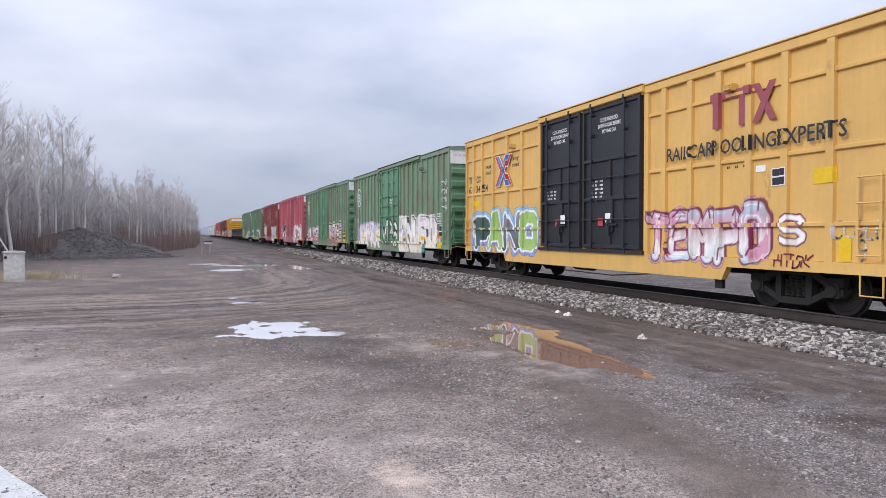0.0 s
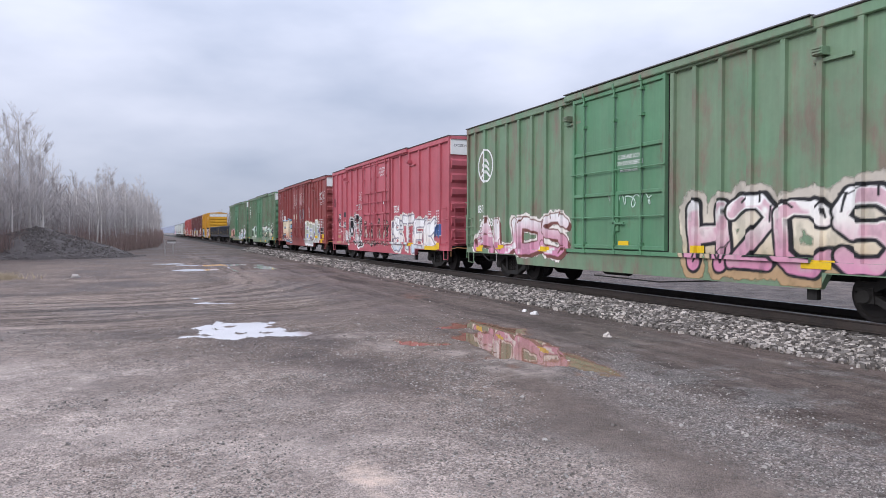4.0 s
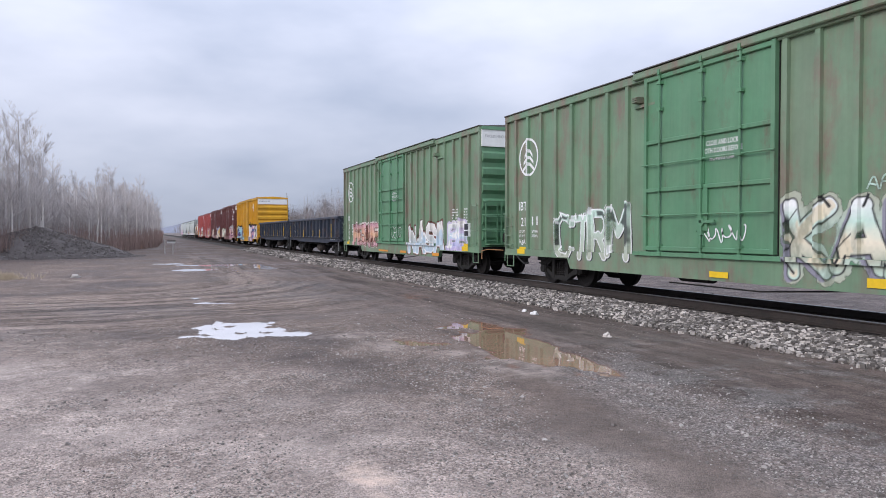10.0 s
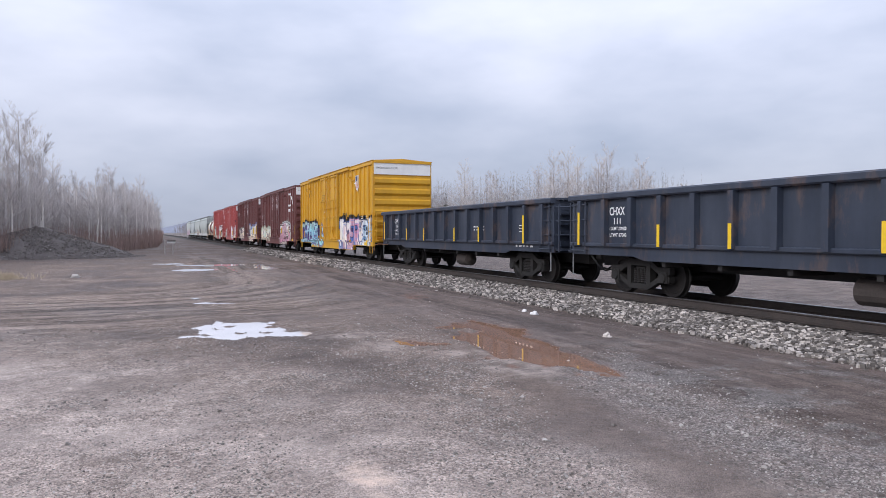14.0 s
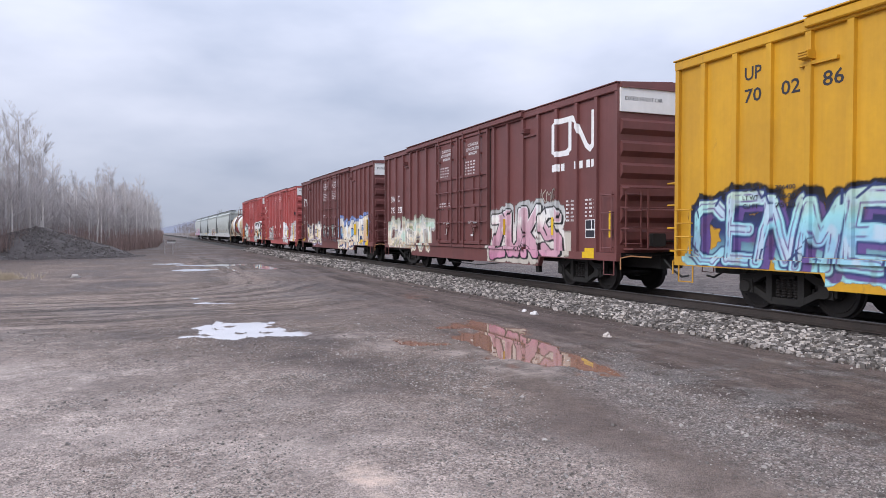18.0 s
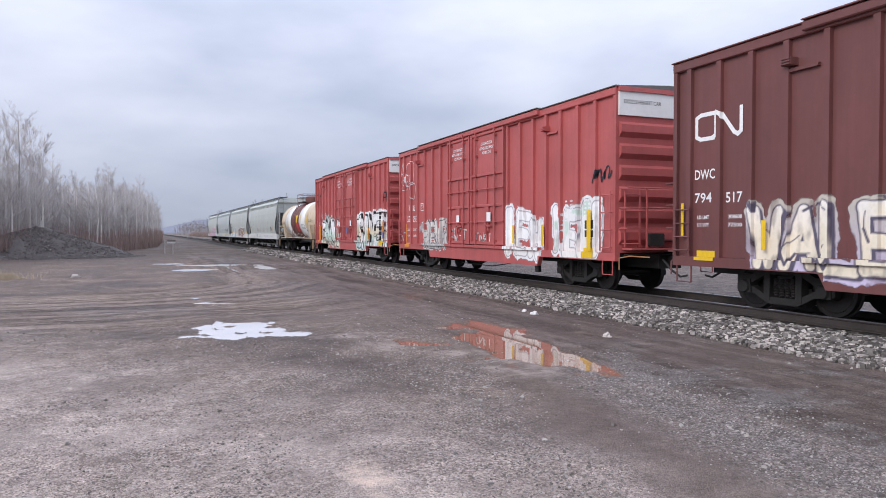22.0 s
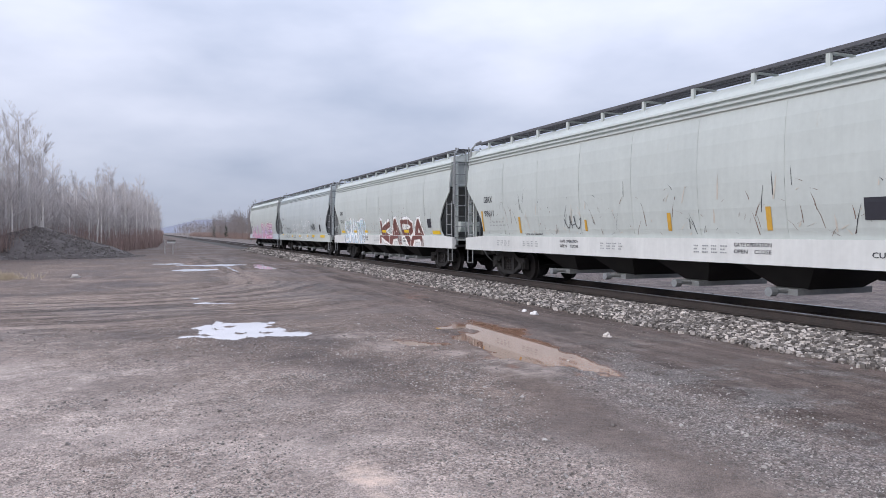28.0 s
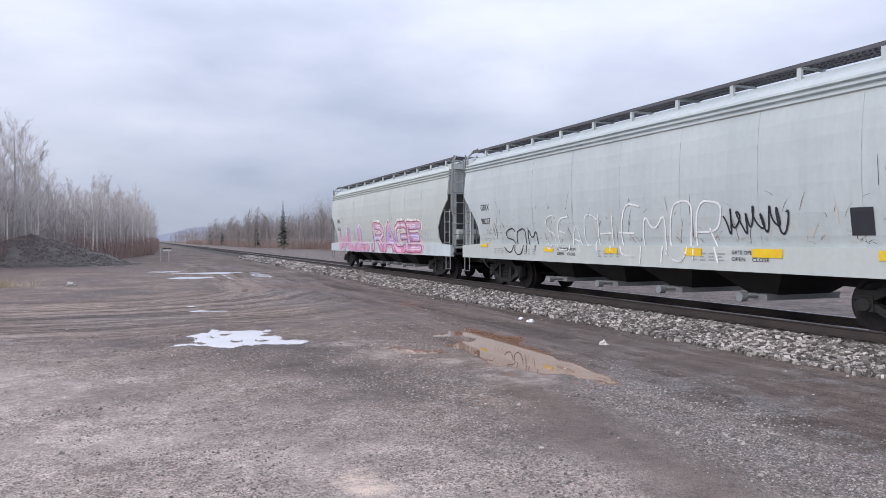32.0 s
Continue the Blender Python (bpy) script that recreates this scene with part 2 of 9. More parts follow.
# ---- mesh building ----
class Build:
    """Collects the points and faces of one mesh."""

    def __init__(self):
        self.v, self.f, self.m = [], [], []

    def add(self, verts, faces, mi=0):
        o = len(self.v)
        self.v.extend(verts)
        self.f.extend(tuple(i + o for i in f) for f in faces)
        self.m.extend([mi] * len(faces))
        return self

    def box(self, x0, x1, y0, y1, z0, z1, mi=0, cut=0.0):
        """A box, its four long edges along y chamfered by cut."""
        if cut <= 0:
            v = [(x, y, z) for x in (x0, x1) for y in (y0, y1) for z in (z0, z1)]
            return self.add(v, [(0, 1, 3, 2), (4, 6, 7, 5), (0, 4, 5, 1), (2, 3, 7, 6), (0, 2, 6, 4), (1, 5, 7, 3)], mi)
        prof = [(x0 + cut, z0), (x1 - cut, z0), (x1, z0 + cut), (x1, z1 - cut), (x1 - cut, z1), (x0 + cut, z1), (x0, z1 - cut), (x0, z0 + cut)]
        return self.prism(prof, y0, y1, mi)

    def prism(self, prof, y0, y1, mi=0, axis="y"):
        """A profile, counter-clockwise in (x, z), drawn out along y; for axis x the profile is (y, z), for z it is (x, y)."""
        n = len(prof)
        at = {"y": lambda p, d: (p[0], d, p[1]), "x": lambda p, d: (d, p[0], p[1]), "z": lambda p, d: (p[0], p[1], d)}[axis]
        v = [at(p, y0) for p in prof] + [at(p, y1) for p in prof]
        f = [(i, (i + 1) % n, n + (i + 1) % n, n + i) for i in range(n)] + [tuple(reversed(range(n))), tuple(range(n, 2 * n))]
        return self.add(v, f, mi)

    def tube(self, pts, r, n=6, mi=0, r1=None):
        """A round bar through the points, tapered to r1, closed at the ends."""
        pts = [Vector(p) for p in pts]
        rings, prev = [], None
        for i, p in enumerate(pts):
            d = (pts[min(i + 1, len(pts) - 1)] - pts[max(i - 1, 0)]).normalized()
            a = d.orthogonal().normalized() if prev is None else (prev - d * prev.dot(d)).normalized()
            prev, b = a, d.cross(a)
            rr = r if r1 is None else r + (r1 - r) * i / max(1, len(pts) - 1)
            rings.append([tuple(p + (a * math.cos(2 * math.pi * k / n) + b * math.sin(2 * math.pi * k / n)) * rr) for k in range(n)])
        v = [q for ring in rings for q in ring]
        f = [(i * n + k, i * n + (k + 1) % n, (i + 1) * n + (k + 1) % n, (i + 1) * n + k) for i in range(len(pts) - 1) for k in range(n)]
        f += [tuple(reversed(range(n))), tuple(range(len(v) - n, len(v)))]
        return self.add(v, f, mi)

    def lathe(self, prof, n=24, axis="x", centre=(0, 0, 0), mi=0):
        """A profile of (along, radius) turned round the axis."""
        cx, cy, cz = centre
        v, f = [], []
        for a, r in prof:
            for k in range(n):
                c, s = math.cos(2 * math.pi * k / n) * r, math.sin(2 * math.pi * k / n) * r
                v.append({"x": (cx + a, cy + c, cz + s), "y": (cx + s, cy + a, cz + c), "z": (cx + c, cy + s, cz + a)}[axis])
        for i in range(len(prof) - 1):
            for k in range(n):
                f.append((i * n + k, i * n + (k + 1) % n, (i + 1) * n + (k + 1) % n, (i + 1) * n + k))
        f += [tuple(reversed(range(n))), tuple(range(len(v) - n, len(v)))]
        return self.add(v, f, mi)

    def mesh(self, name, mats, smooth=False):
        me = bpy.data.meshes.new(name)
        me.from_pydata(self.v, [], self.f)
        for m in (mats if isinstance(mats, (list, tuple)) else [mats]):
            me.materials.append(m)
        if len(me.materials) > 1:
            me.polygons.foreach_set("material_index", self.m)
        if smooth:
            me.polygons.foreach_set("use_smooth", [True] * len(me.polygons))
        me.update()
        return me


def part(name, data, material, parent, label="", at=None, smooth=False):
    """Links a Build (or a ready mesh) as one mesh object under parent."""
    me = data if isinstance(data, bpy.types.Mesh) else data.mesh(name, material, smooth)
    ob = new(name, me)
    ob.parent = parent
    if at is not None:
        ob.matrix_basis = at
    return tagged(ob, label)


def thing(name, data, material, label, category, group="", kind="", at=None, smooth=False):
    ob = new(name, data.mesh(name, material, smooth) if isinstance(data, Build) else data)
    if at is not None:
        ob.matrix_basis = at
    return tagged(ob, label, category, group, kind)


def fbm(x, y, octaves=4, seed=0):
    """Smooth value noise over arrays, about -1 to 1."""
    out, amp, total = np.zeros_like(x, dtype=float), 1.0, 0.0
    for o in range(octaves):
        xs, ys = x * 2 ** o + 17.3 * o + seed * 3.7, y * 2 ** o - 9.1 * o + seed * 5.3
        xi, yi = np.floor(xs).astype(np.int64), np.floor(ys).astype(np.int64)
        xf, yf = xs - xi, ys - yi
        xf, yf = xf * xf * (3 - 2 * xf), yf * yf * (3 - 2 * yf)

        def h(a, b):
            k = (a * 374761393 + b * 668265263 + seed * 1442695041) & 0x7FFFFFFF
            k = ((k ^ (k >> 13)) * 1274126177) & 0x7FFFFFFF
            return ((k ^ (k >> 16)) & 0xFFFF) / 32767.5 - 1
        out += amp * ((h(xi, yi) * (1 - xf) + h(xi + 1, yi) * xf) * (1 - yf) + (h(xi, yi + 1) * (1 - xf) + h(xi + 1, yi + 1) * xf) * yf)
        total, amp = total + amp, amp * 0.5
    return out / total


# ---- ground ----
# puddles: centre, half length, half width, turn in degrees, depth
PUDDLES = [(1.4, 13.45, 1.45, 0.40, -12, 0.046), (1.8, 15.0, 0.7, 0.85, -50, 0.042), (2.3, 13.8, 0.42, 0.8, 20, 0.04), (1.75, 14.15, 0.5, 0.45, 0, 0.037), (5.95, 10.95, 2.65, 0.60, 84, 0.07), (4.25, 11.45, 0.5, 0.4, -10, 0.045),
           (1.8, 19.9, 0.45, 0.28, 15, 0.04), (1.2, 22.1, 0.3, 0.22, 0, 0.035), (3.6, 43.5, 2.3, 1.1, -10, 0.055), (2.2, 38.4, 1.0, 1.0, 0, 0.055),
           (1.2, 46.5, 1.2, 1.1, 0, 0.055), (6.0, 40.0, 0.5, 3.4, 0, 0.05), (0.4, 21.3, 0.4, 0.25, 0, 0.035)]


def relief(x, y):
    """The height of the lot: small humps, ruts that sweep round to the west, and the hollows where water stands."""
    z = 0.018 * fbm(x * 0.5, y * 0.5, 3, 1) + 0.016 * fbm(x * 2.6, y * 2.6, 4, 2)
    r = np.hypot(np.maximum(x + 1.5, 0), np.minimum(y - 28.5, 0))
    band = np.clip((r - 3.5) / 2, 0, 1) * np.clip((13.5 - r) / 3, 0, 1) * np.clip((9.2 - x) / 1.5, 0, 1)
    z += band * 0.034 * fbm(r * 1.9, (y - x) * 0.10, 2, 5)
    side = np.clip((x - 4.5) / 1.5, 0, 1) * np.clip((9.4 - x) / 0.6, 0, 1) * np.clip((26 - y) / 6, 0, 1)
    z += side * 0.022 * fbm(x * 2.2, y * 0.12, 2, 6)
    wx, wy = x + 0.55 * fbm(x * 1.1, y * 1.1, 5, 21), y + 0.9 * fbm(x * 1.1, y * 1.1, 5, 22)
    shore = np.exp(-((x - 1.6) / 2.4) ** 2 - ((y - 14.3) / 2.6) ** 2) + np.exp(-((x - 5.8) / 1.4) ** 2 - ((y - 10.6) / 3.6) ** 2)
    z += 0.052 * shore * fbm(x * 6.5, y * 2.6, 3, 23)
    for cx, cy, a, b, turn, deep in PUDDLES:
        c, s = math.cos(radians(turn)), math.sin(radians(turn))
        u, v = ((wx - cx) * c + (wy - cy) * s) / a, (-(wx - cx) * s + (wy - cy) * c) / b
        z -= deep * np.exp(-(u * u + v * v) ** 2 * 0.7)
    return z


def ramp(a, b, first, last):
    """Steps from a to b that grow from first to last."""
    out, d = [a], first
    while abs(out[-1] - a) < abs(b - a):
        out.append(out[-1] + math.copysign(d, b - a))
        d = min(last, d * 1.35)
    out[-1] = b
    return out


gx = np.array(sorted(set(ramp(-9.0, -2500, 0.2, 400)) | set(np.arange(-9.0, 10.4, 0.09).round(3)) | set(ramp(10.45, 2500, 0.2, 400))))
gy = np.array(sorted(set(ramp(2.0, -1500, 0.2, 400)) | set(np.arange(2.0, 22.0, 0.09).round(3)) | set(np.arange(22.0, 45.0, 0.25).round(3)) | set(ramp(45.3, 4000, 0.4, 400))))
GX, GY = np.meshgrid(gx, gy)
near = np.clip((60 - np.hypot(GX, GY)) / 20, 0, 1)
GZ = relief(GX, GY) * near
GZ = np.where(GX > 9.6, GZ - 0.05 * np.clip((GX - 9.6) / 0.5, 0, 1), GZ)
nx, ny = len(gx), len(gy)
idx = np.arange(nx * ny).reshape(ny, nx)
quads = np.stack([idx[:-1, :-1], idx[:-1, 1:], idx[1:, 1:], idx[1:, :-1]], -1).reshape(-1, 4)


def grid_mesh(name, verts, faces, mat, smooth=True):
    me = bpy.data.meshes.new(name)
    k = faces.shape[1]
    me.vertices.add(len(verts))
    me.vertices.foreach_set("co", np.asarray(verts, dtype=np.float32).ravel())
    me.loops.add(faces.size)
    me.loops.foreach_set("vertex_index", faces.ravel().astype(np.int32))
    me.polygons.add(len(faces))
    me.polygons.foreach_set("loop_start", np.arange(0, faces.size, k, dtype=np.int32))
    me.polygons.foreach_set("use_smooth", np.full(len(faces), smooth))
    me.update(calc_edges=True)
    me.validate()
    me.materials.append(mat)
    return me


def ground_material():
    m = bpy.data.materials.new("muddy_gravel")
    m.use_nodes = True
    n, l = m.node_tree.nodes, m.node_tree.links
    b = n["Principled BSDF"]
    b.inputs["Specular IOR Level"].default_value = 0.15
    geo = n.new("ShaderNodeNewGeometry")

    def noise_at(scale, detail=4, rough=0.55, vec=None):
        t = n.new("ShaderNodeTexNoise")
        t.inputs["Scale"].default_value, t.inputs["Detail"].default_value, t.inputs["Roughness"].default_value = scale, detail, rough
        l.new(vec or geo.outputs["Position"], t.inputs["Vector"])
        return t.outputs["Fac"]

    def ramp_of(value, a, b_, ca=(0, 0, 0), cb=(1, 1, 1)):
        r = n.new("ShaderNodeValToRGB")
        r.color_ramp.elements[0].position, r.color_ramp.elements[1].position = a, b_
        r.color_ramp.elements[0].color, r.color_ramp.elements[1].color = (*ca, 1), (*cb, 1)
        l.new(value, r.inputs["Fac"])
        return r.outputs["Color"]

    def mixed(fac, a, b_, kind="MIX"):
        x = n.new("ShaderNodeMix")
        x.data_type, x.blend_type = "RGBA", kind
        for sock, val in ((x.inputs[0], fac), (x.inputs[6], a), (x.inputs[7], b_)):
            if isinstance(val, (int, float)):
                sock.default_value = val
            elif isinstance(val, tuple):
                sock.default_value = (*val, 1)
            else:
                l.new(val, sock)
        return x.outputs[2]

    def math_of(op, a, b_=0.0):
        x = n.new("ShaderNodeMath")
        x.operation = op
        for sock, val in ((x.inputs[0], a), (x.inputs[1], b_)):
            if isinstance(val, (int, float)):
                sock.default_value = val
            else:
                l.new(val, sock)
        return x.outputs[0]

    sep = n.new("ShaderNodeSeparateXYZ")
    l.new(geo.outputs["Position"], sep.inputs[0])
    px, py, pz = sep.outputs["X"], sep.outputs["Y"], sep.outputs["Z"]
    # wet dark mud against drier grey gravel
    damp = ramp_of(noise_at(0.3, 6, 0.65), 0.40, 0.60)
    col = mixed(damp, (0.080, 0.061, 0.053), (0.185, 0.150, 0.130))
    # the dry old asphalt of the lot, towards the viewer
    edge = math_of("ADD", math_of("ADD", math_of("MULTIPLY", py, 1.0), math_of("MULTIPLY", px, 1.5)), math_of("MULTIPLY", noise_at(0.4, 6, 0.65), 9.0))
    dry = ramp_of(math_of("DIVIDE", edge, 30.0), 0.40, 0.60, (1, 1, 1), (0, 0, 0))
    col = mixed(math_of("MULTIPLY", dry, 0.9), col, mixed(ramp_of(noise_at(0.9, 7, 0.75), 0.38, 0.62), (0.235, 0.198, 0.178), (0.385, 0.332, 0.302)))
    # ruts that come down beside the railway and sweep round to the west
    qx = math_of("MAXIMUM", math_of("ADD", px, 1.5), 0.0)
    qy = math_of("MINIMUM", math_of("ADD", py, -28.5), 0.0)
    rad = math_of("SQRT", math_of("ADD", math_of("MULTIPLY", qx, qx), math_of("MULTIPLY", qy, qy)))
    rad = math_of("ADD", rad, math_of("MULTIPLY", noise_at(0.35, 3), 1.2))
    comb = n.new("ShaderNodeCombineXYZ")
    l.new(math_of("MULTIPLY", rad, 1.6), comb.inputs[0])
    l.new(math_of("MULTIPLY", math_of("SUBTRACT", py, px), 0.06), comb.inputs[1])
    streak = ramp_of(noise_at(1.0, 7, 0.8, comb.outputs[0]), 0.44, 0.56)
    inner = ramp_of(math_of("DIVIDE", rad, 20.0), 0.16, 0.30)
    outer = ramp_of(math_of("DIVIDE", rad, 20.0), 0.58, 0.82, (1, 1, 1), (0, 0, 0))
    band = math_of("MULTIPLY", inner, outer)
    col = mixed(math_of("MULTIPLY", band, 0.68), col, mixed(streak, (0.034, 0.025, 0.021), (0.255, 0.206, 0.176)))
    # tyre ruts pressed into the bend
    swing = math_of("SINE", math_of("ADD", math_of("MULTIPLY", rad, 7.5), math_of("MULTIPLY", noise_at(0.22, 3), 16.0)))
    rut = math_of("MULTIPLY", math_of("MULTIPLY", ramp_of(swing, 0.45, 0.95), band), ramp_of(noise_at(0.33, 5, 0.65), 0.44, 0.56))
    col = mixed(math_of("MULTIPLY", rut, 0.7), col, (0.040, 0.030, 0.026))
    # along the railway: wheel tracks parallel to it
    comb2 = n.new("ShaderNodeCombineXYZ")
    l.new(math_of("ADD", math_of("MULTIPLY", px, 2.0), math_of("MULTIPLY", noise_at(0.3, 3), 1.5)), comb2.inputs[0])
    l.new(math_of("MULTIPLY", py, 0.10), comb2.inputs[1])
    along = ramp_of(noise_at(1.0, 5, 0.65, comb2.outputs[0]), 0.38, 0.62)
    side = ramp_of(math_of("ADD", math_of("DIVIDE", px, 12.0), math_of("MULTIPLY", noise_at(0.5, 4), 0.16)), 0.40, 0.60)
    col = mixed(math_of("MULTIPLY", side, 0.85), col, mixed(along, (0.056, 0.045, 0.041), (0.156, 0.126, 0.114)))
    # bluish crushed stone strewn over the mud near the railway
    blue = math_of("MULTIPLY", ramp_of(noise_at(0.55, 9, 0.8), 0.51, 0.56), ramp_of(math_of("DIVIDE", px, 12.0), 0.22, 0.40))
    blue = math_of("MULTIPLY", blue, ramp_of(math_of("DIVIDE", py, 20.0), 0.35, 0.60, (1, 1, 1), (0, 0, 0)))
    col = mixed(math_of("MULTIPLY", blue, 0.6), col, mixed(noise_at(30.0, 4, 0.7), (0.08, 0.079, 0.08), (0.23, 0.222, 0.216)))
    # stones: pale and dark specks of two sizes
    v1 = n.new("ShaderNodeTexVoronoi")
    v1.inputs["Scale"].default_value = 62.0
    l.new(geo.outputs["Position"], v1.inputs["Vector"])
    v2 = n.new("ShaderNodeTexVoronoi")
    v2.inputs["Scale"].default_value = 130.0
    l.new(geo.outputs["Position"], v2.inputs["Vector"])
    stony = ramp_of(noise_at(0.6, 7, 0.7), 0.36, 0.62)
    stony = math_of("MULTIPLY", stony, math_of("SUBTRACT", 1.0, math_of("MULTIPLY", math_of("SUBTRACT", side, blue), 0.75)))
    # a smooth lane worn by tyres, with gravel thrown up on either side of it
    wander = math_of("MULTIPLY", math_of("SUBTRACT", noise_at(0.8, 6, 0.7), 0.5), 1.5)

    def belt(slope, start, inner, outer, far_):
        off = math_of("ABSOLUTE", math_of("ADD", math_of("SUBTRACT", px, math_of("MULTIPLY", py, slope)), math_of("ADD", wander, -start)))
        return math_of("MULTIPLY", ramp_of(off, inner, outer, (1, 1, 1), (0, 0, 0)), ramp_of(math_of("DIVIDE", py, 20.0), far_ / 20, far_ / 20 + 0.12, (1, 1, 1), (0, 0, 0)))
    lane, belt_a, belt_b = belt(0.19, 3.16, 0.25, 0.65, 9.5), belt(0.167, 2.05, 0.25, 0.8, 9.0), belt(0.10, 4.75, 0.35, 0.95, 7.4)
    stony = math_of("MAXIMUM", math_of("MULTIPLY", stony, math_of("SUBTRACT", 1.0, lane)), math_of("MAXIMUM", math_of("MULTIPLY", belt_a, 0.5), math_of("MULTIPLY", belt_b, 0.75)))
    col = mixed(math_of("MULTIPLY", lane, 0.7), col, mixed(noise_at(2.2, 7, 0.7), (0.105, 0.084, 0.074), (0.165, 0.136, 0.122)))
    col = mixed(math_of("MULTIPLY", belt_b, 0.4), col, mixed(noise_at(24.0, 5, 0.75), (0.085, 0.080, 0.080), (0.27, 0.255, 0.248)))
    speck = n.new("ShaderNodeSeparateColor")
    l.new(v1.outputs["Color"], speck.inputs[0])
    speck2 = n.new("ShaderNodeSeparateColor")
    l.new(v2.outputs["Color"], speck2.inputs[0])
    tone = n.new("ShaderNodeMapRange")
    tone.inputs["To Min"].default_value, tone.inputs["To Max"].default_value = 0.0, 2.0
    l.new(math_of("ADD", math_of("MULTIPLY", speck.outputs[0], 0.6), math_of("MULTIPLY", speck2.outputs[1], 0.4)), tone.inputs["Value"])
    col = mixed(mixed(stony, (0.38, 0.38, 0.38), (0.86, 0.86, 0.86)), col, tone.outputs[0], "MULTIPLY")
    # clods and larger stones
    v3 = n.new("ShaderNodeTexVoronoi")
    v3.inputs["Scale"].default_value = 27.0
    l.new(geo.outputs["Position"], v3.inputs["Vector"])
    clod = n.new("ShaderNodeSeparateColor")
    l.new(v3.outputs["Color"], clod.inputs[0])
    lumps = n.new("ShaderNodeMapRange")
    lumps.inputs["To Min"].default_value, lumps.inputs["To Max"].default_value = 0.70, 1.32
    l.new(clod.outputs[2], lumps.inputs["Value"])
    col = mixed(stony, col, mixed(1.0, col, lumps.outputs[0], "MULTIPLY"))
    chip = math_of("MULTIPLY", math_of("MULTIPLY", ramp_of(clod.outputs[0], 0.955, 0.97), ramp_of(v3.outputs["Distance"], 0.30, 0.42, (1, 1, 1), (0, 0, 0))), ramp_of(stony, 0.2, 0.6))
    col = mixed(math_of("MULTIPLY", chip, 0.45), col, (0.46, 0.43, 0.405))
    pale = math_of("MULTIPLY", ramp_of(speck.outputs[1], 0.82, 0.93), stony)
    col = mixed(math_of("MULTIPLY", pale, 0.7), col, (0.488, 0.450, 0.425))
    mottle = n.new("ShaderNodeMapRange")
    mottle.inputs["From Min"].default_value, mottle.inputs["From Max"].default_value = 0.3, 0.7
    mottle.inputs["To Min"].default_value, mottle.inputs["To Max"].default_value = 0.62, 1.36
    l.new(noise_at(3.0, 9, 0.8), mottle.inputs["Value"])
    col = mixed(1.0, col, mottle.outputs[0], "MULTIPLY")
    # sandy washed patches
    sand = ramp_of(noise_at(0.42, 7, 0.72), 0.585, 0.66)
    col = mixed(math_of("MULTIPLY", sand, 0.30), col, (0.330, 0.272, 0.235))
    ox, oy = math_of("ADD", px, -1.5), math_of("MULTIPLY", math_of("ADD", py, -5.2), 0.45)
    spot = math_of("ADD", math_of("SQRT", math_of("ADD", math_of("MULTIPLY", ox, ox), math_of("MULTIPLY", oy, oy))), math_of("MULTIPLY", noise_at(1.6, 9, 0.8), 1.7))
    col = mixed(math_of("MULTIPLY", ramp_of(math_of("DIVIDE", spot, 4.0), 0.20, 0.27, (1, 1, 1), (0, 0, 0)), 0.95), col, mixed(noise_at(9.0, 5), (0.46, 0.37, 0.315), (0.70, 0.575, 0.495)))
    for sx, sy, kx, ky, reach in ((3.7, 11.3, 0.9, 0.8, 1.4), (3.5, 12.6, 0.55, 1.4, 1.3), (4.6, 10.2, 0.8, 1.5, 1.3), (4.9, 8.9, 0.9, 0.5, 1.35), (-3.2, 16.0, 0.35, 0.9, 1.3), (-2.4, 11.5, 0.4, 0.9, 1.25)):
        ox, oy = math_of("MULTIPLY", math_of("ADD", px, -sx), kx), math_of("MULTIPLY", math_of("ADD", py, -sy), ky)
        spot = math_of("ADD", math_of("SQRT", math_of("ADD", math_of("MULTIPLY", ox, ox), math_of("MULTIPLY", oy, oy))), math_of("MULTIPLY", noise_at(1.9, 9, 0.8), 1.7))
        col = mixed(math_of("MULTIPLY", ramp_of(math_of("DIVIDE", spot, 4.0), (reach - 0.25) / 4, (reach + 0.1) / 4, (1, 1, 1), (0, 0, 0)), ramp_of(noise_at(2.6, 6, 0.7), 0.42, 0.58, (0.12, 0.12, 0.12), (0.68, 0.68, 0.68))), col, mixed(noise_at(9.0, 5), (0.26, 0.22, 0.198), (0.50, 0.437, 0.397)))
    # hollows hold wet brown silt
    wet = ramp_of(math_of("ADD", math_of("MULTIPLY", pz, 14.0), math_of("ADD", 0.75, math_of("MULTIPLY", noise_at(3.0, 4), 0.16))), 0.36, 0.56, (1, 1, 1), (0, 0, 0))
    col = mixed(math_of("MULTIPLY", wet, 0.85), col, mixed(ramp_of(math_of("DIVIDE", px, 12.0), 0.30, 0.40), (0.13, 0.10, 0.082), (0.150, 0.066, 0.036)))
    # far off: straw and scrub beyond the lot
    far = ramp_of(math_of("DIVIDE", py, 200.0), 0.17, 0.36)
    west = ramp_of(math_of("ADD", math_of("DIVIDE", px, -20.0), math_of("MULTIPLY", noise_at(0.3, 4), 0.3)), 0.62, 0.82)
    col = mixed(math_of("MULTIPLY", far, 0.75), col, mixed(noise_at(0.5, 6, 0.7), (0.070, 0.056, 0.048), (0.135, 0.110, 0.095)))
    col = mixed(west, col, mixed(noise_at(1.5, 5), (0.120, 0.092, 0.066), (0.225, 0.175, 0.120)))
    # crushed stone over the ground beyond the track
    yard = ramp_of(math_of("DIVIDE", px, 40.0), 0.335, 0.36)
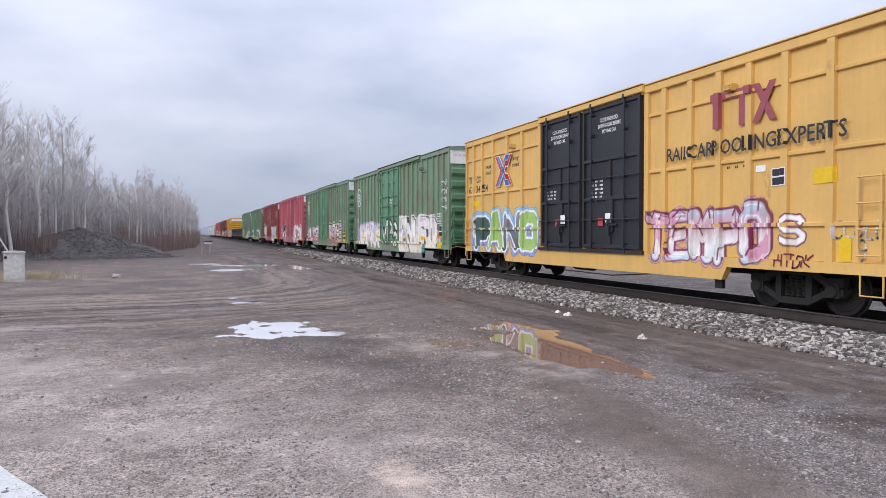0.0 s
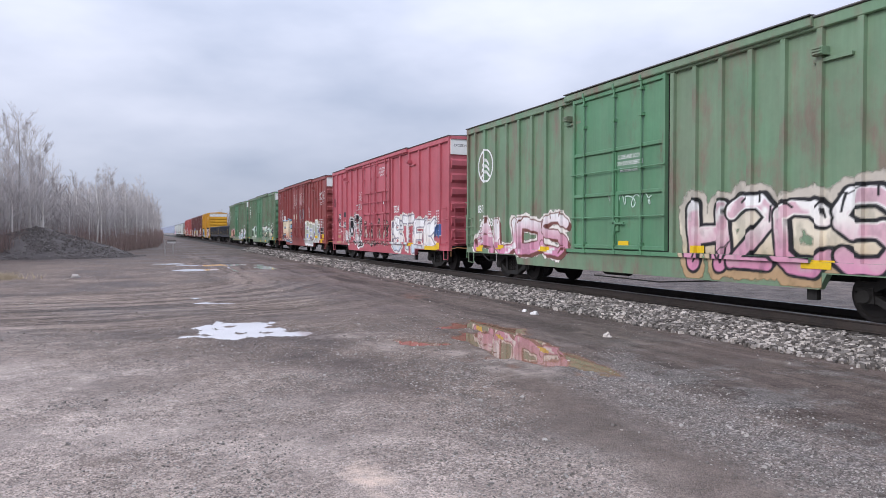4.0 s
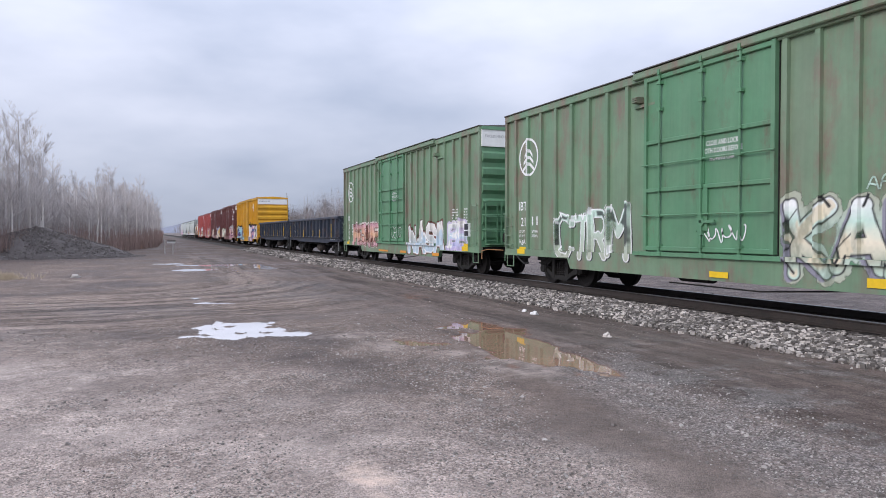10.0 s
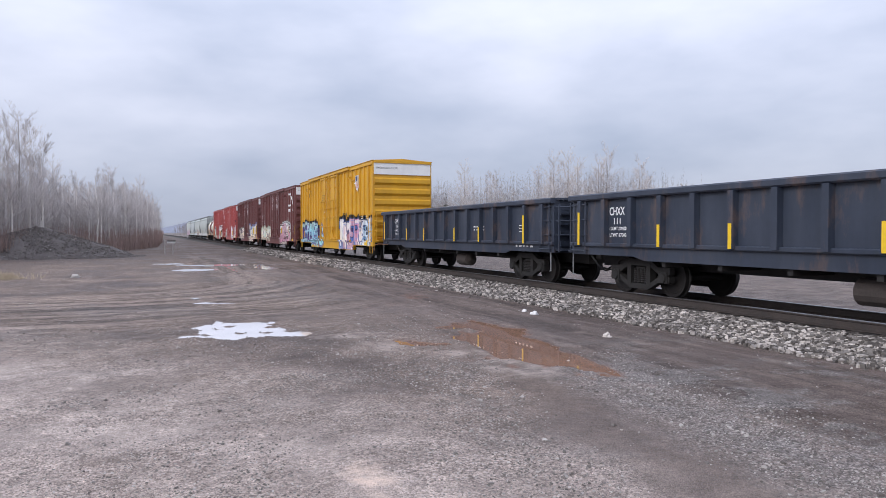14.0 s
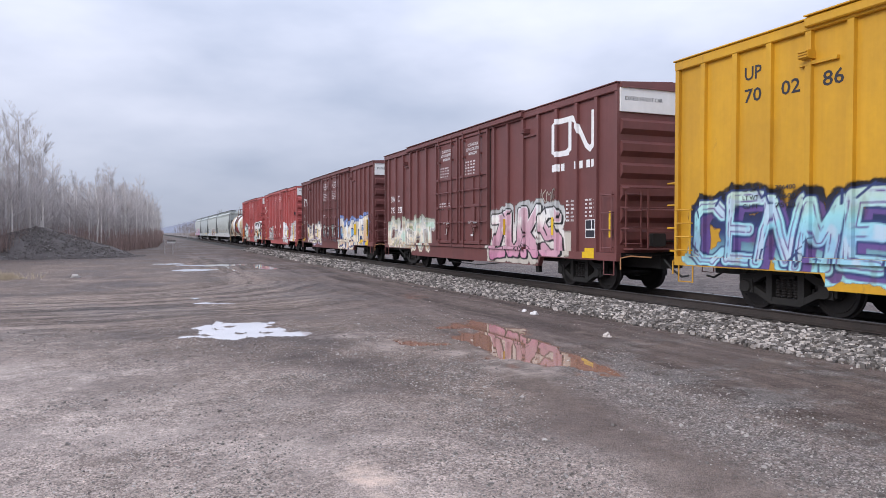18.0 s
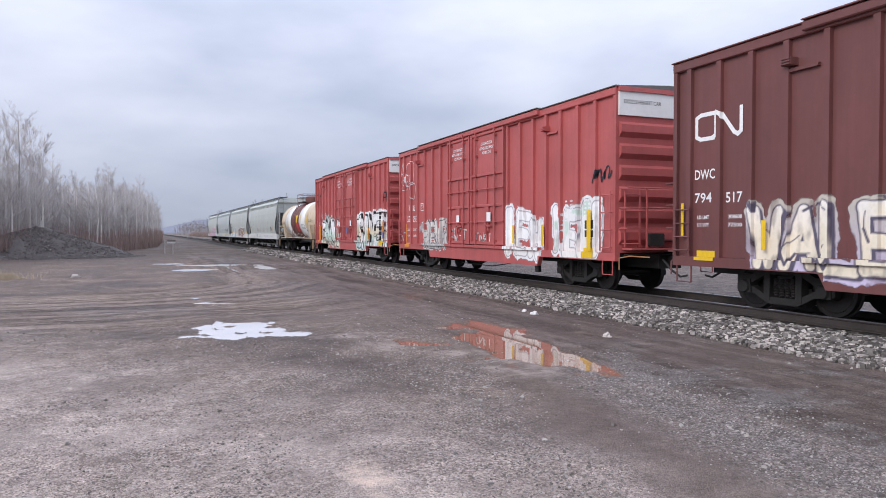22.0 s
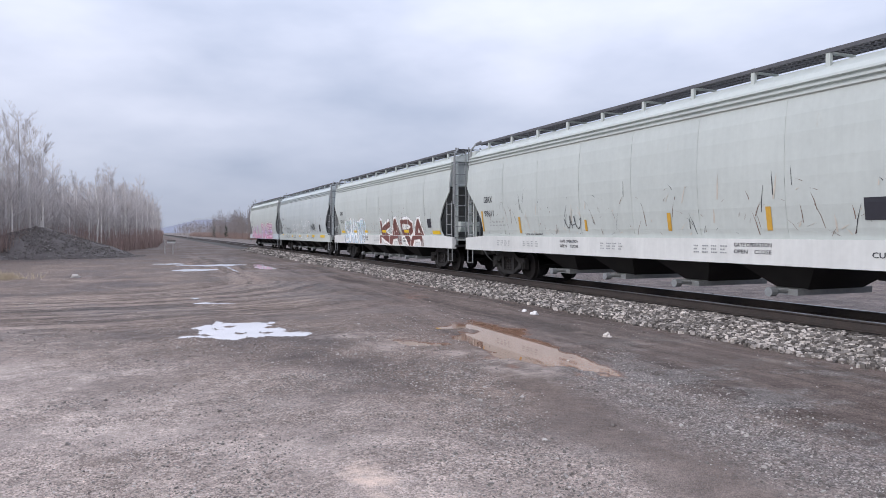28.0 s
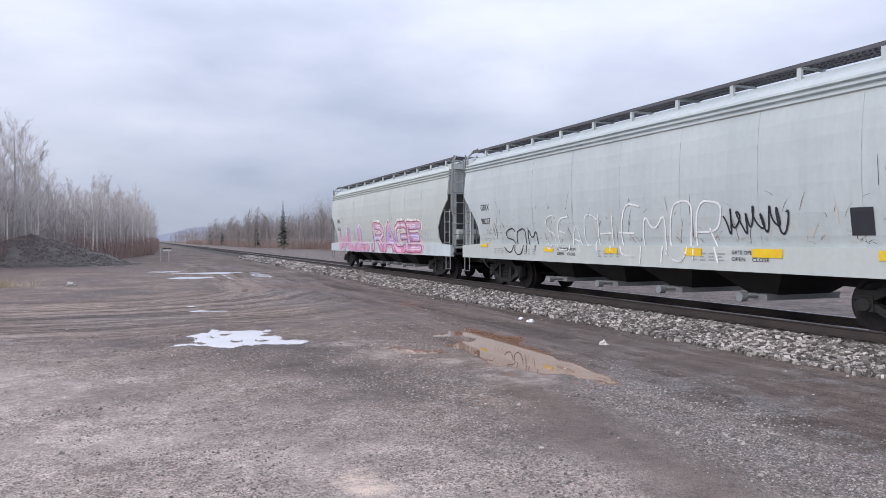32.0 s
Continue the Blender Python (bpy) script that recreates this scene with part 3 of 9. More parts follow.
    col = mixed(math_of("MULTIPLY", yard, 0.85), col, mixed(1.0, mixed(ramp_of(noise_at(1.1, 9, 0.8), 0.4, 0.6), (0.045, 0.037, 0.032), (0.18, 0.152, 0.132)), tone.outputs[0], "MULTIPLY"))
    col = mixed(1.0, col, (1.20, 1.145, 1.115), "MULTIPLY")
    l.new(col, b.inputs["Base Color"])
    rgh = n.new("ShaderNodeMapRange")
    rgh.inputs["To Min"].default_value, rgh.inputs["To Max"].default_value = 0.5, 0.92
    l.new(math_of("SUBTRACT", damp, wet), rgh.inputs["Value"])
    l.new(rgh.outputs[0], b.inputs["Roughness"])
    bp, bp2 = n.new("ShaderNodeBump"), n.new("ShaderNodeBump")
    bp.inputs["Strength"].default_value, bp.inputs["Distance"].default_value = 0.8, 0.014
    l.new(v1.outputs["Distance"], bp.inputs["Height"])
    bp.invert = True
    bp2.inputs["Strength"].default_value, bp2.inputs["Distance"].default_value = 0.8, 0.07
    l.new(noise_at(3.5, 8, 0.65), bp2.inputs["Height"])
    l.new(bp2.outputs[0], bp.inputs["Normal"])
    l.new(bp.outputs[0], b.inputs["Normal"])
    return m


M["ground"] = ground_material()
tagged(new("ground", grid_mesh("ground", np.stack([GX, GY, GZ], -1).reshape(-1, 3), quads, M["ground"])), "dark muddy gravel lot with ruts and pale stones", "ground", kind="structure")


def water_material():
    m = shade("puddle_water", (0.30, 0.175, 0.120), (0.22, 0.125, 0.085), scale=0.8, rough=0.02)
    m.node_tree.nodes["Principled BSDF"].inputs["IOR"].default_value = 1.42
    return m


M["water"] = water_material()
# pale base colour and a high IOR paint in the bright sky reflection
M["bright_water"] = shade("sky_tinted_water", (0.74, 0.70, 0.70), (0.62, 0.585, 0.585), scale=0.8, rough=0.03)
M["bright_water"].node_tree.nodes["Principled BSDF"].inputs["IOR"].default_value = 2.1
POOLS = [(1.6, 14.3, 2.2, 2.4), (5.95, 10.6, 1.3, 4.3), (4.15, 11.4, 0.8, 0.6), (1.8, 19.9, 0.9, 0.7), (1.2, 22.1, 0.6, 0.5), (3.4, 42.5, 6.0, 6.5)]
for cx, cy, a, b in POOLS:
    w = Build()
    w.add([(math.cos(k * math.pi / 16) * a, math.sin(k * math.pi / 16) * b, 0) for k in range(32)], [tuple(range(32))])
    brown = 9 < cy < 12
    thing("puddle", w, M["water" if brown else "bright_water"], "shallow brown puddle of rainwater in the gravel" if brown else "shallow puddle tinted pale for the sky it mirrors", "puddle", "puddles on the lot", "structure", at=pose(cx, cy, (-0.034 if a == 0.8 else -0.03) if cy < 30 else -0.022))

# ---- railway ----
# the bed's near-black colour paints the shade between the loose stones
M["ballast"] = shade("ballast", (0.045, 0.040, 0.037), (0.085, 0.078, 0.074), scale=14, rough=0.9, bump=0.8, fine=26, spots=(0.10, 0.085, 0.08), spot_scale=9)
M["shaded_cinder"] = shade("shaded_cinder", (0.024, 0.021, 0.021), (0.046, 0.040, 0.038), scale=4, rough=0.9, bump=0.9, fine=28, spots=(0.12, 0.11, 0.105), spot_at=0.66, spot_scale=14)
M["stone"] = shade("stone", (0.30, 0.29, 0.295), (0.42, 0.41, 0.41), scale=5, rough=0.85, bump=0.2, fine=40, random=0.35)
M["tie_wood"] = shade("tie_wood", (0.045, 0.036, 0.032), (0.085, 0.07, 0.06), scale=3, rough=0.85, bump=0.4, fine=30, stretch=(0.4, 3, 3), random=0.25)
bed = Build()
bed.prism([(-2.75, -0.55), (2.9, -0.55), (1.75, -0.205), (-1.7, -0.205)][::1], -150, 1500)
# dark cinders, coloured darker still for the shade under the train
cinders = Build()
cinders.prism([(-1.52, -0.3), (1.5, -0.3), (1.45, -0.192), (-1.42, -0.192)], -150, 1500)
thing("shaded_cinder_bed", cinders, M["shaded_cinder"], "dark oily cinders between and beside the rails, the train's shade painted in", "ballast", kind="structure", at=pose(RAIL_X, 0, RAIL_Z))
thing("ballast_bed", bed, M["ballast"], "crushed-stone bed under the railway track, near black for the shaded gaps", "ballast", kind="structure", at=pose(RAIL_X, 0, RAIL_Z))
track = tagged(new("track"), "single railway track of rusty steel rails on dark wooden ties", "railway track", kind="structure")
track.matrix_basis = pose(RAIL_X, 0, RAIL_Z)
RAIL_PROFILE = [(-0.07, -0.18), (0.07, -0.18), (0.07, -0.165), (0.012, -0.14), (0.010, -0.045), (0.036, -0.032), (0.036, -0.006), (0.028, 0), (-0.028, 0), (-0.036, -0.006), (-0.036, -0.032), (-0.010, -0.045), (-0.012, -0.14), (-0.07, -0.165)]
for sx in (-0.753, 0.753):
    r = Build()
    r.prism([(sx + px_, pz_) for px_, pz_ in RAIL_PROFILE], -150, 1500)
    r.box(sx - 0.0375, sx + 0.032, -150, 1500, -0.012, 0.0014, 1)
    part("rail", r, [M["rail_rust"], M["tread_steel"]], track)

# ---- railway cars ----
WHEEL_R, WHEEL_BASE = 0.457, 1.78


def truck_meshes():
    w = Build()
    for s in (-1, 1):
        prof = [(0.66, 0.10), (0.665, 0.36), (0.655, WHEEL_R - 0.05), (0.66, WHEEL_R + 0.028), (0.69, WHEEL_R + 0.028), (0.70, WHEEL_R), (0.80, WHEEL_R - 0.004), (0.805, WHEEL_R - 0.07), (0.775, 0.36), (0.785, 0.17), (0.83, 0.14), (0.83, 0.08)]
        if s < 0:
            prof = [(-a, r) for a, r in prof][::-1]
        w.lathe(prof, 40)
    w.lathe([(-0.66, 0.085), (0.66, 0.085)], 12)
    wheelset = w.mesh("wheelset", M["wheel_steel"], False)
    f = Build()
    # a cast side frame: arched top chord, dipped bottom chord, pedestals, with the spring opening between
    top = [(-1.10, 0.62), (-0.72, 0.62), (-0.38, 0.80), (0.38, 0.80), (0.72, 0.62), (1.10, 0.62)]
    low = [(-1.10, 0.44), (-0.70, 0.40), (-0.34, 0.22), (0.34, 0.22), (0.70, 0.40), (1.10, 0.44)]
    for chord, wide in ((top, 0.16), (low, 0.13)):
        for p, q in zip(chord[:-1], chord[1:]):
            f.prism([(p[0], p[1] - wide / 2), (q[0], q[1] - wide / 2), (q[0], q[1] + wide / 2), (p[0], p[1] + wide / 2)], -0.08, 0.08, axis="x")
    for y in (-0.36, 0.36):
        f.prism([(y - 0.07, 0.22), (y + 0.07, 0.22), (y + 0.07, 0.78), (y - 0.07, 0.78)], -0.09, 0.09, axis="x")
    for y in (-WHEEL_BASE / 2, WHEEL_BASE / 2):
        f.prism([(y - 0.16, 0.34), (y + 0.16, 0.34), (y + 0.14, 0.60), (y - 0.14, 0.60)], -0.11, 0.11, axis="x")
        f.lathe([(-0.15, 0.11), (-0.11, 0.13), (0.10, 0.13)], 14, "x", (0, y, WHEEL_R))
    frame_mesh = f.mesh("side_frame", M["under_steel"])
    s = Build()
    s.lathe([(0.295 + k * 0.025, 0.066 if k % 2 else 0.050) for k in range(15)], 10, "z")
    spring_mesh = s.mesh("spring", M["wheel_steel"])
    b = Build()
    b.box(-1.0, 1.0, -0.17, 0.17, 0.42, 0.72, cut=0.04)
    b.lathe([(0.70, 0.3), (0.80, 0.3)], 16, "z")
    for s_ in (-1, 1):
        b.box(-0.85, 0.85, s_ * 0.42 - 0.05, s_ * 0.42 + 0.05, 0.36, 0.48)
    bolster_mesh = b.mesh("truck", M["under_steel"])
    return wheelset, frame_mesh, spring_mesh, bolster_mesh


WHEELSET, SIDE_FRAME, SPRING_NEST, BOLSTER = truck_meshes()
WHEELS, CARS = [], []


def coupler_mesh():
    c = Build()
    c.box(-0.07, 0.07, -0.55, 0.1, 0.80, 0.95, cut=0.02)
    c.box(-0.17, 0.15, -0.80, -0.55, 0.72, 1.02, cut=0.05)
    c.prism([(-0.17, -0.80), (-0.02, -0.95), (0.05, -0.80)], 0.74, 1.0, axis="z")
    return c.mesh("coupler", M["under_steel"])


COUPLER = coupler_mesh()


def hose_mesh():
    c = Build()
    c.tube([(-0.35, -0.25, 0.85), (-0.35, -0.55, 0.62), (-0.28, -0.8, 0.46), (-0.2, -0.95, 0.5)], 0.028, 6)
    return c.mesh("air_hose", M["rubber"])


HOSE = hose_mesh()


def car_root(name, front, rear, label, category):
    root = tagged(new(name), label, category, "cars of the freight train")
    root.matrix_basis = pose(RAIL_X, (front + rear) / 2, RAIL_Z)
    CARS.append((root, (front + rear) / 2))
    return root


def running_gear(root, half, inset=2.4):
    for s in (-1, 1):
        truck = part("truck", BOLSTER, None, root, at=pose(0, s * (half - inset), 0))
        for x in (-0.98, 0.98):
            part("side_frame", SIDE_FRAME, None, truck, at=pose(x, 0, 0))
            for y in (-0.2, -0.067, 0.067, 0.2):
                part("spring", SPRING_NEST, None, truck, at=pose(x, y, 0))
        for y in (-WHEEL_BASE / 2, WHEEL_BASE / 2):
            WHEELS.append((part("wheelset", WHEELSET, None, truck, at=pose(0, y, WHEEL_R)), y))
        turn = 0 if s < 0 else 180
        part("coupler", COUPLER, None, root, at=pose(0, s * half, 0, 0, 0, turn))
        part("air_hose", HOSE, None, root, at=pose(0, s * half, 0, 0, 0, turn))


def ladder(w, x, y0, y1, z0, z1, n, out=-0.07, mi=0, r=0.016, rails=True):
    """Grab irons on a side: rungs from y0 to y1, held off the wall at x."""
    for i in range(n):
        z = z0 + (z1 - z0) * i / max(1, n - 1)
        w.tube([(x, y0, z), (x + out, y0, z), (x + out, y1, z), (x, y1, z)], r, 5, mi)
    if rails:
        for y in (y0, y1):
            w.box(min(x + out, x + out + 0.014), max(x + out, x + out + 0.014), y - 0.025, y + 0.025, z0 - 0.08, z1 + 0.08, mi)


def end_ladder(w, y, x0, x1, z0, z1, n, out, mi=0, r=0.016):
    for i in range(n):
        z = z0 + (z1 - z0) * i / max(1, n - 1)
        w.tube([(x0, y, z), (x0, y + out, z), (x1, y + out, z), (x1, y, z)], r, 5, mi)
    for x in (x0, x1):
        w.box(x - 0.02, x + 0.02, min(y + out, y + out * 0.8), max(y + out, y + out * 0.8), z0 - 0.08, z1 + 0.08, mi)


HW, POST = 1.52, 0.08
LOW_RAILS = {}


def boxcar(front, rear, top, wall, label, posts, doors, door_mat=None, roof="roof_metal", white_end=True, post_w=0.12, sill_mat=None, ends=6, sill_end=0.82, sill_mid=0.55, track_u=None, hip=0.0, end_mat=None):
    """A high-cube boxcar. posts: distances of the side posts from the rear edge. doors: (from, to) in the same measure."""
    half = (rear - front) / 2
    L = rear - front
    wm, dm = M[wall], M[door_mat or wall]
    em = M[end_mat or wall]
    root = car_root("boxcar", front, rear, label, "boxcar")
    y_of = lambda u: half - u
    tr = 3.6
    for s in (-1, 1):
        b = Build()
        b.box(min(s * HW, s * (HW - 0.05)), max(s * HW, s * (HW - 0.05)), -half + 0.063, half - 0.063, 1.024, top)
        part("side_wall", b, wm, root)
        b = Build()
        x0, x1 = sorted((s * (HW - 0.06), s * (HW + POST)))
        outline = [(-half, sill_end), (-half + tr, sill_end), (-half + tr + 0.15, sill_mid), (half - tr - 0.15, sill_mid), (half - tr, sill_end), (half, sill_end), (half, 1.02), (-half, 1.02)]
        b.prism(outline, x0, x1, axis="x")
        part("side_sill", b, M[sill_mat or wall], root)
        b = Build()
        b.box(*sorted((s * (HW + 0.001), s * (HW + POST + 0.01))), -half - 0.004, half + 0.004, top - 0.14, top + 0.05, cut=0.015)
        part("roof_rail", b, wm, root)
        b = Build()
        b.box(*sorted((s * (HW - 0.02), s * (HW + POST + 0.045))), -half - 0.03, half + 0.03, top + 0.053, top + 0.083, cut=0.01)
        part("eave", b, M[roof], root)
        for u in posts:
            if any(a - 0.05 < u < c + 0.05 for a, c in doors):
                continue
            b = Build()
            a0, a1 = s * (HW - 0.005), s * (HW + POST)
            y = y_of(u)
            pr = [(a0, y - post_w / 2 - 0.008), (a1, y - post_w / 2), (a1, y + post_w / 2), (a0, y + post_w / 2 + 0.008)]
            b.prism(pr if s < 0 else pr[::-1], 1.02, top - 0.14, axis="z")
            part("side_post", b, wm, root)
        for u in (0.05, L - 0.05):
            b = Build()
            b.box(*sorted((s * (HW + 0.001), s * (HW + POST))), y_of(u) - 0.053, y_of(u) + 0.053, 1.024, top - 0.144)
            part("corner_post", b, wm, root)
        for a, c in doors:
            plug_door(root, s, y_of(c), y_of(a), top, dm)
        if doors:
            ua, uc = track_u or (min(d[0] for d in doors) - 0.2, min(L - 0.4, max(d[1] for d in doors) + 3.2))
            b = Build()
            b.box(*sorted((s * (HW + 0.03), s * (HW + 0.17))), y_of(uc), y_of(ua), top - 0.09, top + 0.075, cut=0.02)
            part("door_track", b, wm, root)
            b = Build()
            b.box(*sorted((s * (HW + 0.01), s * (HW + 0.20))), y_of(uc), y_of(ua), top + 0.09, top + 0.112)
            part("track_cap", b, M[roof], root)
            b = Build()
            LOW_RAILS[root.name] = (ua, uc, 1.0, 1.09, 0.152)
            b.box(*sorted((s * (HW + 0.09), s * (HW + 0.15))), y_of(uc), y_of(ua), 1.0, 1.09)
            part("door_track", b, dm, root)
        for sy in (-1, 1):
            yy = sy * (half - 0.12)
            w = Build()
            ladder(w, s * (HW + POST), *sorted((yy, yy - sy * 0.42)), 1.15, 2.45 if sy < 0 else 2.0, 4, out=s * 0.07)
            part("side_ladder", w, wm, root)
            w = Build()
            w.tube([(s * (HW + 0.06), yy, 0.9), (s * (HW + 0.06), yy, 0.48), (s * (HW + 0.06), yy - sy * 0.42, 0.48), (s * (HW + 0.06), yy - sy * 0.42, 0.9)], 0.018, 5)
            part("stirrup", w, wm, root)
    for s in (-1, 1):
        b = Build()
        y = s * half
        b.box(-HW, HW, *sorted((y - s * 0.06, y)), 1.024, top)
        part("end_wall", b, em, root)
        z0, z1 = 1.15, top - (0.72 if white_end else 0.2)
        for i in range(ends):
            b = Build()
            z = z0 + (z1 - z0) * (i + 0.5) / ends
            hh = (z1 - z0) / ends * 0.36
            pr = [(y, z - hh), (y + s * 0.10, z - hh * 0.35), (y + s * 0.10, z + hh * 0.6), (y, z + hh)]
            b.prism(pr if s > 0 else pr[::-1], -HW + 0.02, HW - 0.02, axis="x")
            part("end_rib", b, em, root)
        if white_end:
            b = Build()
            b.box(-HW - 0.01, HW + 0.01, *sorted((y + s * 0.003, y + s * 0.05)), top - 0.64, top - 0.03)
            part("end_panel", b, M["panel_white"], root, "white-painted top panel of the end")
        b = Build()
        b.box(-HW - 0.02, HW + 0.02, *sorted((y, y + s * 0.09)), top - 0.06, top + 0.05)
        part("end_cap", b, em, root)
        b = Build()
        b.box(-1.4, 1.4, *sorted((y + s * 0.02, y + s * 0.38)), 1.10, 1.14)
        part("end_platform", b, em, root)
        for xa, xb in ((-1.42, -0.98), (0.98, 1.42)):
            b = Build()
            end_ladder(b, y, xa, xb, 1.25, 2.45, 4, s * 0.16)
            part("end_ladder", b, em, root)
        b = Build()
        b.tube([(-0.95, y + s * 0.5, 0.92), (-1.35, y + s * 0.22, 0.95), (-1.55, y + s * 0.1, 0.9), (-1.55, y + s * 0.1, 0.62)], 0.018, 5)
        part("uncoupling_lever", b, M["orange_hose"] if s < 0 else em, root)
        yr = y + s * 0.34
        for z in (1.62, 2.12, 2.6):
            b = Build()
            b.tube([(-1.5, y + s * 0.02, z), (-1.5, yr, z), (1.5, yr, z), (1.5, y + s * 0.02, z)], 0.017, 6)
            part("end_rail", b, em, root)
        for x in (-0.92, -0.1, 0.92):
            b = Build()
            b.box(x - 0.02, x + 0.02, *sorted((yr - 0.015, yr + 0.015)), 1.12, 2.6)
            part("rail_post", b, em, root)
        if s < 0:
            b = Build()
            b.box(0.18, 0.62, y - 0.20, y - 0.06, 1.75, 2.25, cut=0.03)
            b.tube([(0.4, y - 0.13, 1.75), (0.42, y - 0.2, 0.9)], 0.03, 6)
            part("brake_housing", b, M["wheel_steel"], root)
            b = Build()
            b.lathe([(-0.02, 0.25), (-0.02, 0.285), (0.02, 0.285), (0.02, 0.25), (-0.02, 0.25)], 24, "y", (0.4, y - 0.27, 2.02))
            b.lathe([(-0.03, 0.05), (0.09, 0.05)], 10, "y", (0.4, y - 0.27, 2.02))
            for k in range(5):
                a = k * 2 * math.pi / 5 + 0.3
                b.tube([(0.4, y - 0.27, 2.02), (0.4 + 0.26 * math.cos(a), y - 0.27, 2.02 + 0.26 * math.sin(a))], 0.014, 5)
            part("brake_wheel", b, M["wheel_steel"], root)
            b = Build()
            b.box(-0.75, -0.35, y - 0.30, y - 0.12, 1.18, 1.5, cut=0.03)
            b.tube([(-0.35, y - 0.2, 1.3), (0.42, y - 0.2, 1.3)], 0.025, 6)
            b.tube([(-1.45, y - 0.18, 0.98), (1.45, y - 0.18, 0.98)], 0.022, 6)
            part("brake_valve", b, M["under_steel"], root)
    b = Build()
    b.prism([(-HW + 0.03, top), (HW - 0.03, top), (HW - 0.03, top + 0.08), (0, top + 0.18), (-HW + 0.03, top + 0.08)], -half - 0.04, half + 0.04)
    part("roof", b, M[roof], root)
    b = Build()
    b.box(-1.45, 1.45, -half + 0.05, half - 0.05, 0.95, 1.04)
    b.box(-0.35, 0.35, -half - 0.1, half + 0.1, 0.62, 0.98)
    for y in np.linspace(-half + 4.4, half - 4.4, 6):
        b.box(-1.4, 1.4, y - 0.06, y + 0.06, 0.72, 0.97)
    part("underframe", b, M["under_steel"], root)
    b = Build()
    b.lathe([(-0.5, 0.02), (-0.45, 0.2), (0.45, 0.2), (0.5, 0.02)], 14, "y", (-0.9, 1.2, 0.62))
    b.tube([(-1.3, -half + 4.0, 0.62), (-1.3, half - 4.0, 0.58)], 0.022, 6)
    b.tube([(-1.42, -half + 4.2, 0.7), (-1.42, -1.0, 0.40), (-1.42, 1.5, 0.42)], 0.016, 6)
    b.box(-1.46, -1.36, -half + 3.9, -half + 4.1, 0.35, 0.72)
    part("brake_rigging", b, M["under_steel"], root)
    running_gear(root, half)
    return root


def plug_door(root, s, y0, y1, top, mat):
    """One sliding plug door: framed beams, lock rods with keepers and rollers, a lever plate."""
    x = s * (HW + 0.015)
    zb, zt = 1.12, top - 0.10
    b = Build()
    b.box(*sorted((x, x + s * 0.05)), y0, y1, zb, zt)
    door = part("side_door", b, mat, root)
    xo = x + s * 0.05
    h, w = zt - zb, y1 - y0
    # black strips down both door edges stand in for the shadowed gap
    for ya, yb in ((y0 - 0.016, y0 - 0.002), (y1 + 0.002, y1 + 0.016)):
        b = Build()
        b.box(*sorted((x - s * 0.012, x + s * 0.012)), ya, yb, zb - 0.02, zt + 0.02)
        part("gap_shade", b, M["rubber"], door)
    wide_door = w > 3
    for ya, yb in ((y0, y0 + 0.09), (y1 - 0.09, y1)):
        b = Build()
        b.box(*sorted((xo, xo + s * 0.06)), ya, yb, zb, zt)
        part("door_stile", b, mat, door)
    for k, thick in ((0.012, 0.05), (0.345, 0.045), (0.62, 0.045), (0.985, 0.05)):
        b = Build()
        z = zb + h * k
        b.box(*sorted((xo, xo + s * 0.055)), y0 + 0.09, y1 - 0.09, z - thick, z + thick, cut=0.012)
        part("door_beam", b, mat, door)
    ym = (y0 + y1) / 2
    for ka, kb in ((0.36, 0.605), (0.03, 0.13)):
        b = Build()
        b.box(*sorted((xo, xo + s * 0.045)), ym - 0.05, ym + 0.05, zb + h * ka, zb + h * kb)
        part("door_stiffener", b, mat, door)
    # flat bars across the middle and the foot
    for k in (0.2, 0.49):
        b = Build()
        b.tube([(xo + s * 0.085, y0 - 0.02, zb + h * k), (xo + s * 0.085, y1 + 0.02, zb + h * k)], 0.018, 6)
        part("lock_bar", b, mat, door)
    for f in ((0.22, 0.5, 0.85) if wide_door else (0.24, 0.82)):
        b = Build()
        y = y0 + w * f
        b.tube([(xo + s * 0.075, y, zb - 0.06), (xo + s * 0.075, y, zt + 0.05)], 0.026, 6)
        for k in (0.03, 0.2, 0.345, 0.49, 0.62, 0.8, 0.95):
            z = zb + h * k
            b.box(*sorted((xo, xo + s * 0.11)), y - 0.055, y + 0.055, z - 0.035, z + 0.035)
        b.box(*sorted((xo + s * 0.02, xo + s * 0.12)), y - 0.035, y + 0.035, zt - 0.02, zt + 0.10)
        b.box(*sorted((xo + s * 0.01, xo + s * 0.10)), y - 0.08, y + 0.08, zb - 0.12, zb - 0.02)
        part("lock_bar", b, mat, door)
    b = Build()
    b.box(*sorted((xo, xo + s * 0.05)), ym - 0.16, ym + 0.16, zb + 0.42, zb + h * 0.345 + 0.05, cut=0.02)
    b.box(*sorted((xo + s * 0.05, xo + s * 0.10)), ym - 0.05, ym + 0.05, zb + 0.35, zb + 0.78)
    b.lathe([(0, 0.10), (0.035, 0.10)], 12, "x", (xo + s * 0.06 - (0.035 if s < 0 else 0), ym, zb + 0.62))
    b.box(*sorted((xo + s * 0.06, xo + s * 0.10)), ym - 0.4, ym + 0.02, zb + 0.60, zb + 0.65)
    part("handle", b, mat, door)


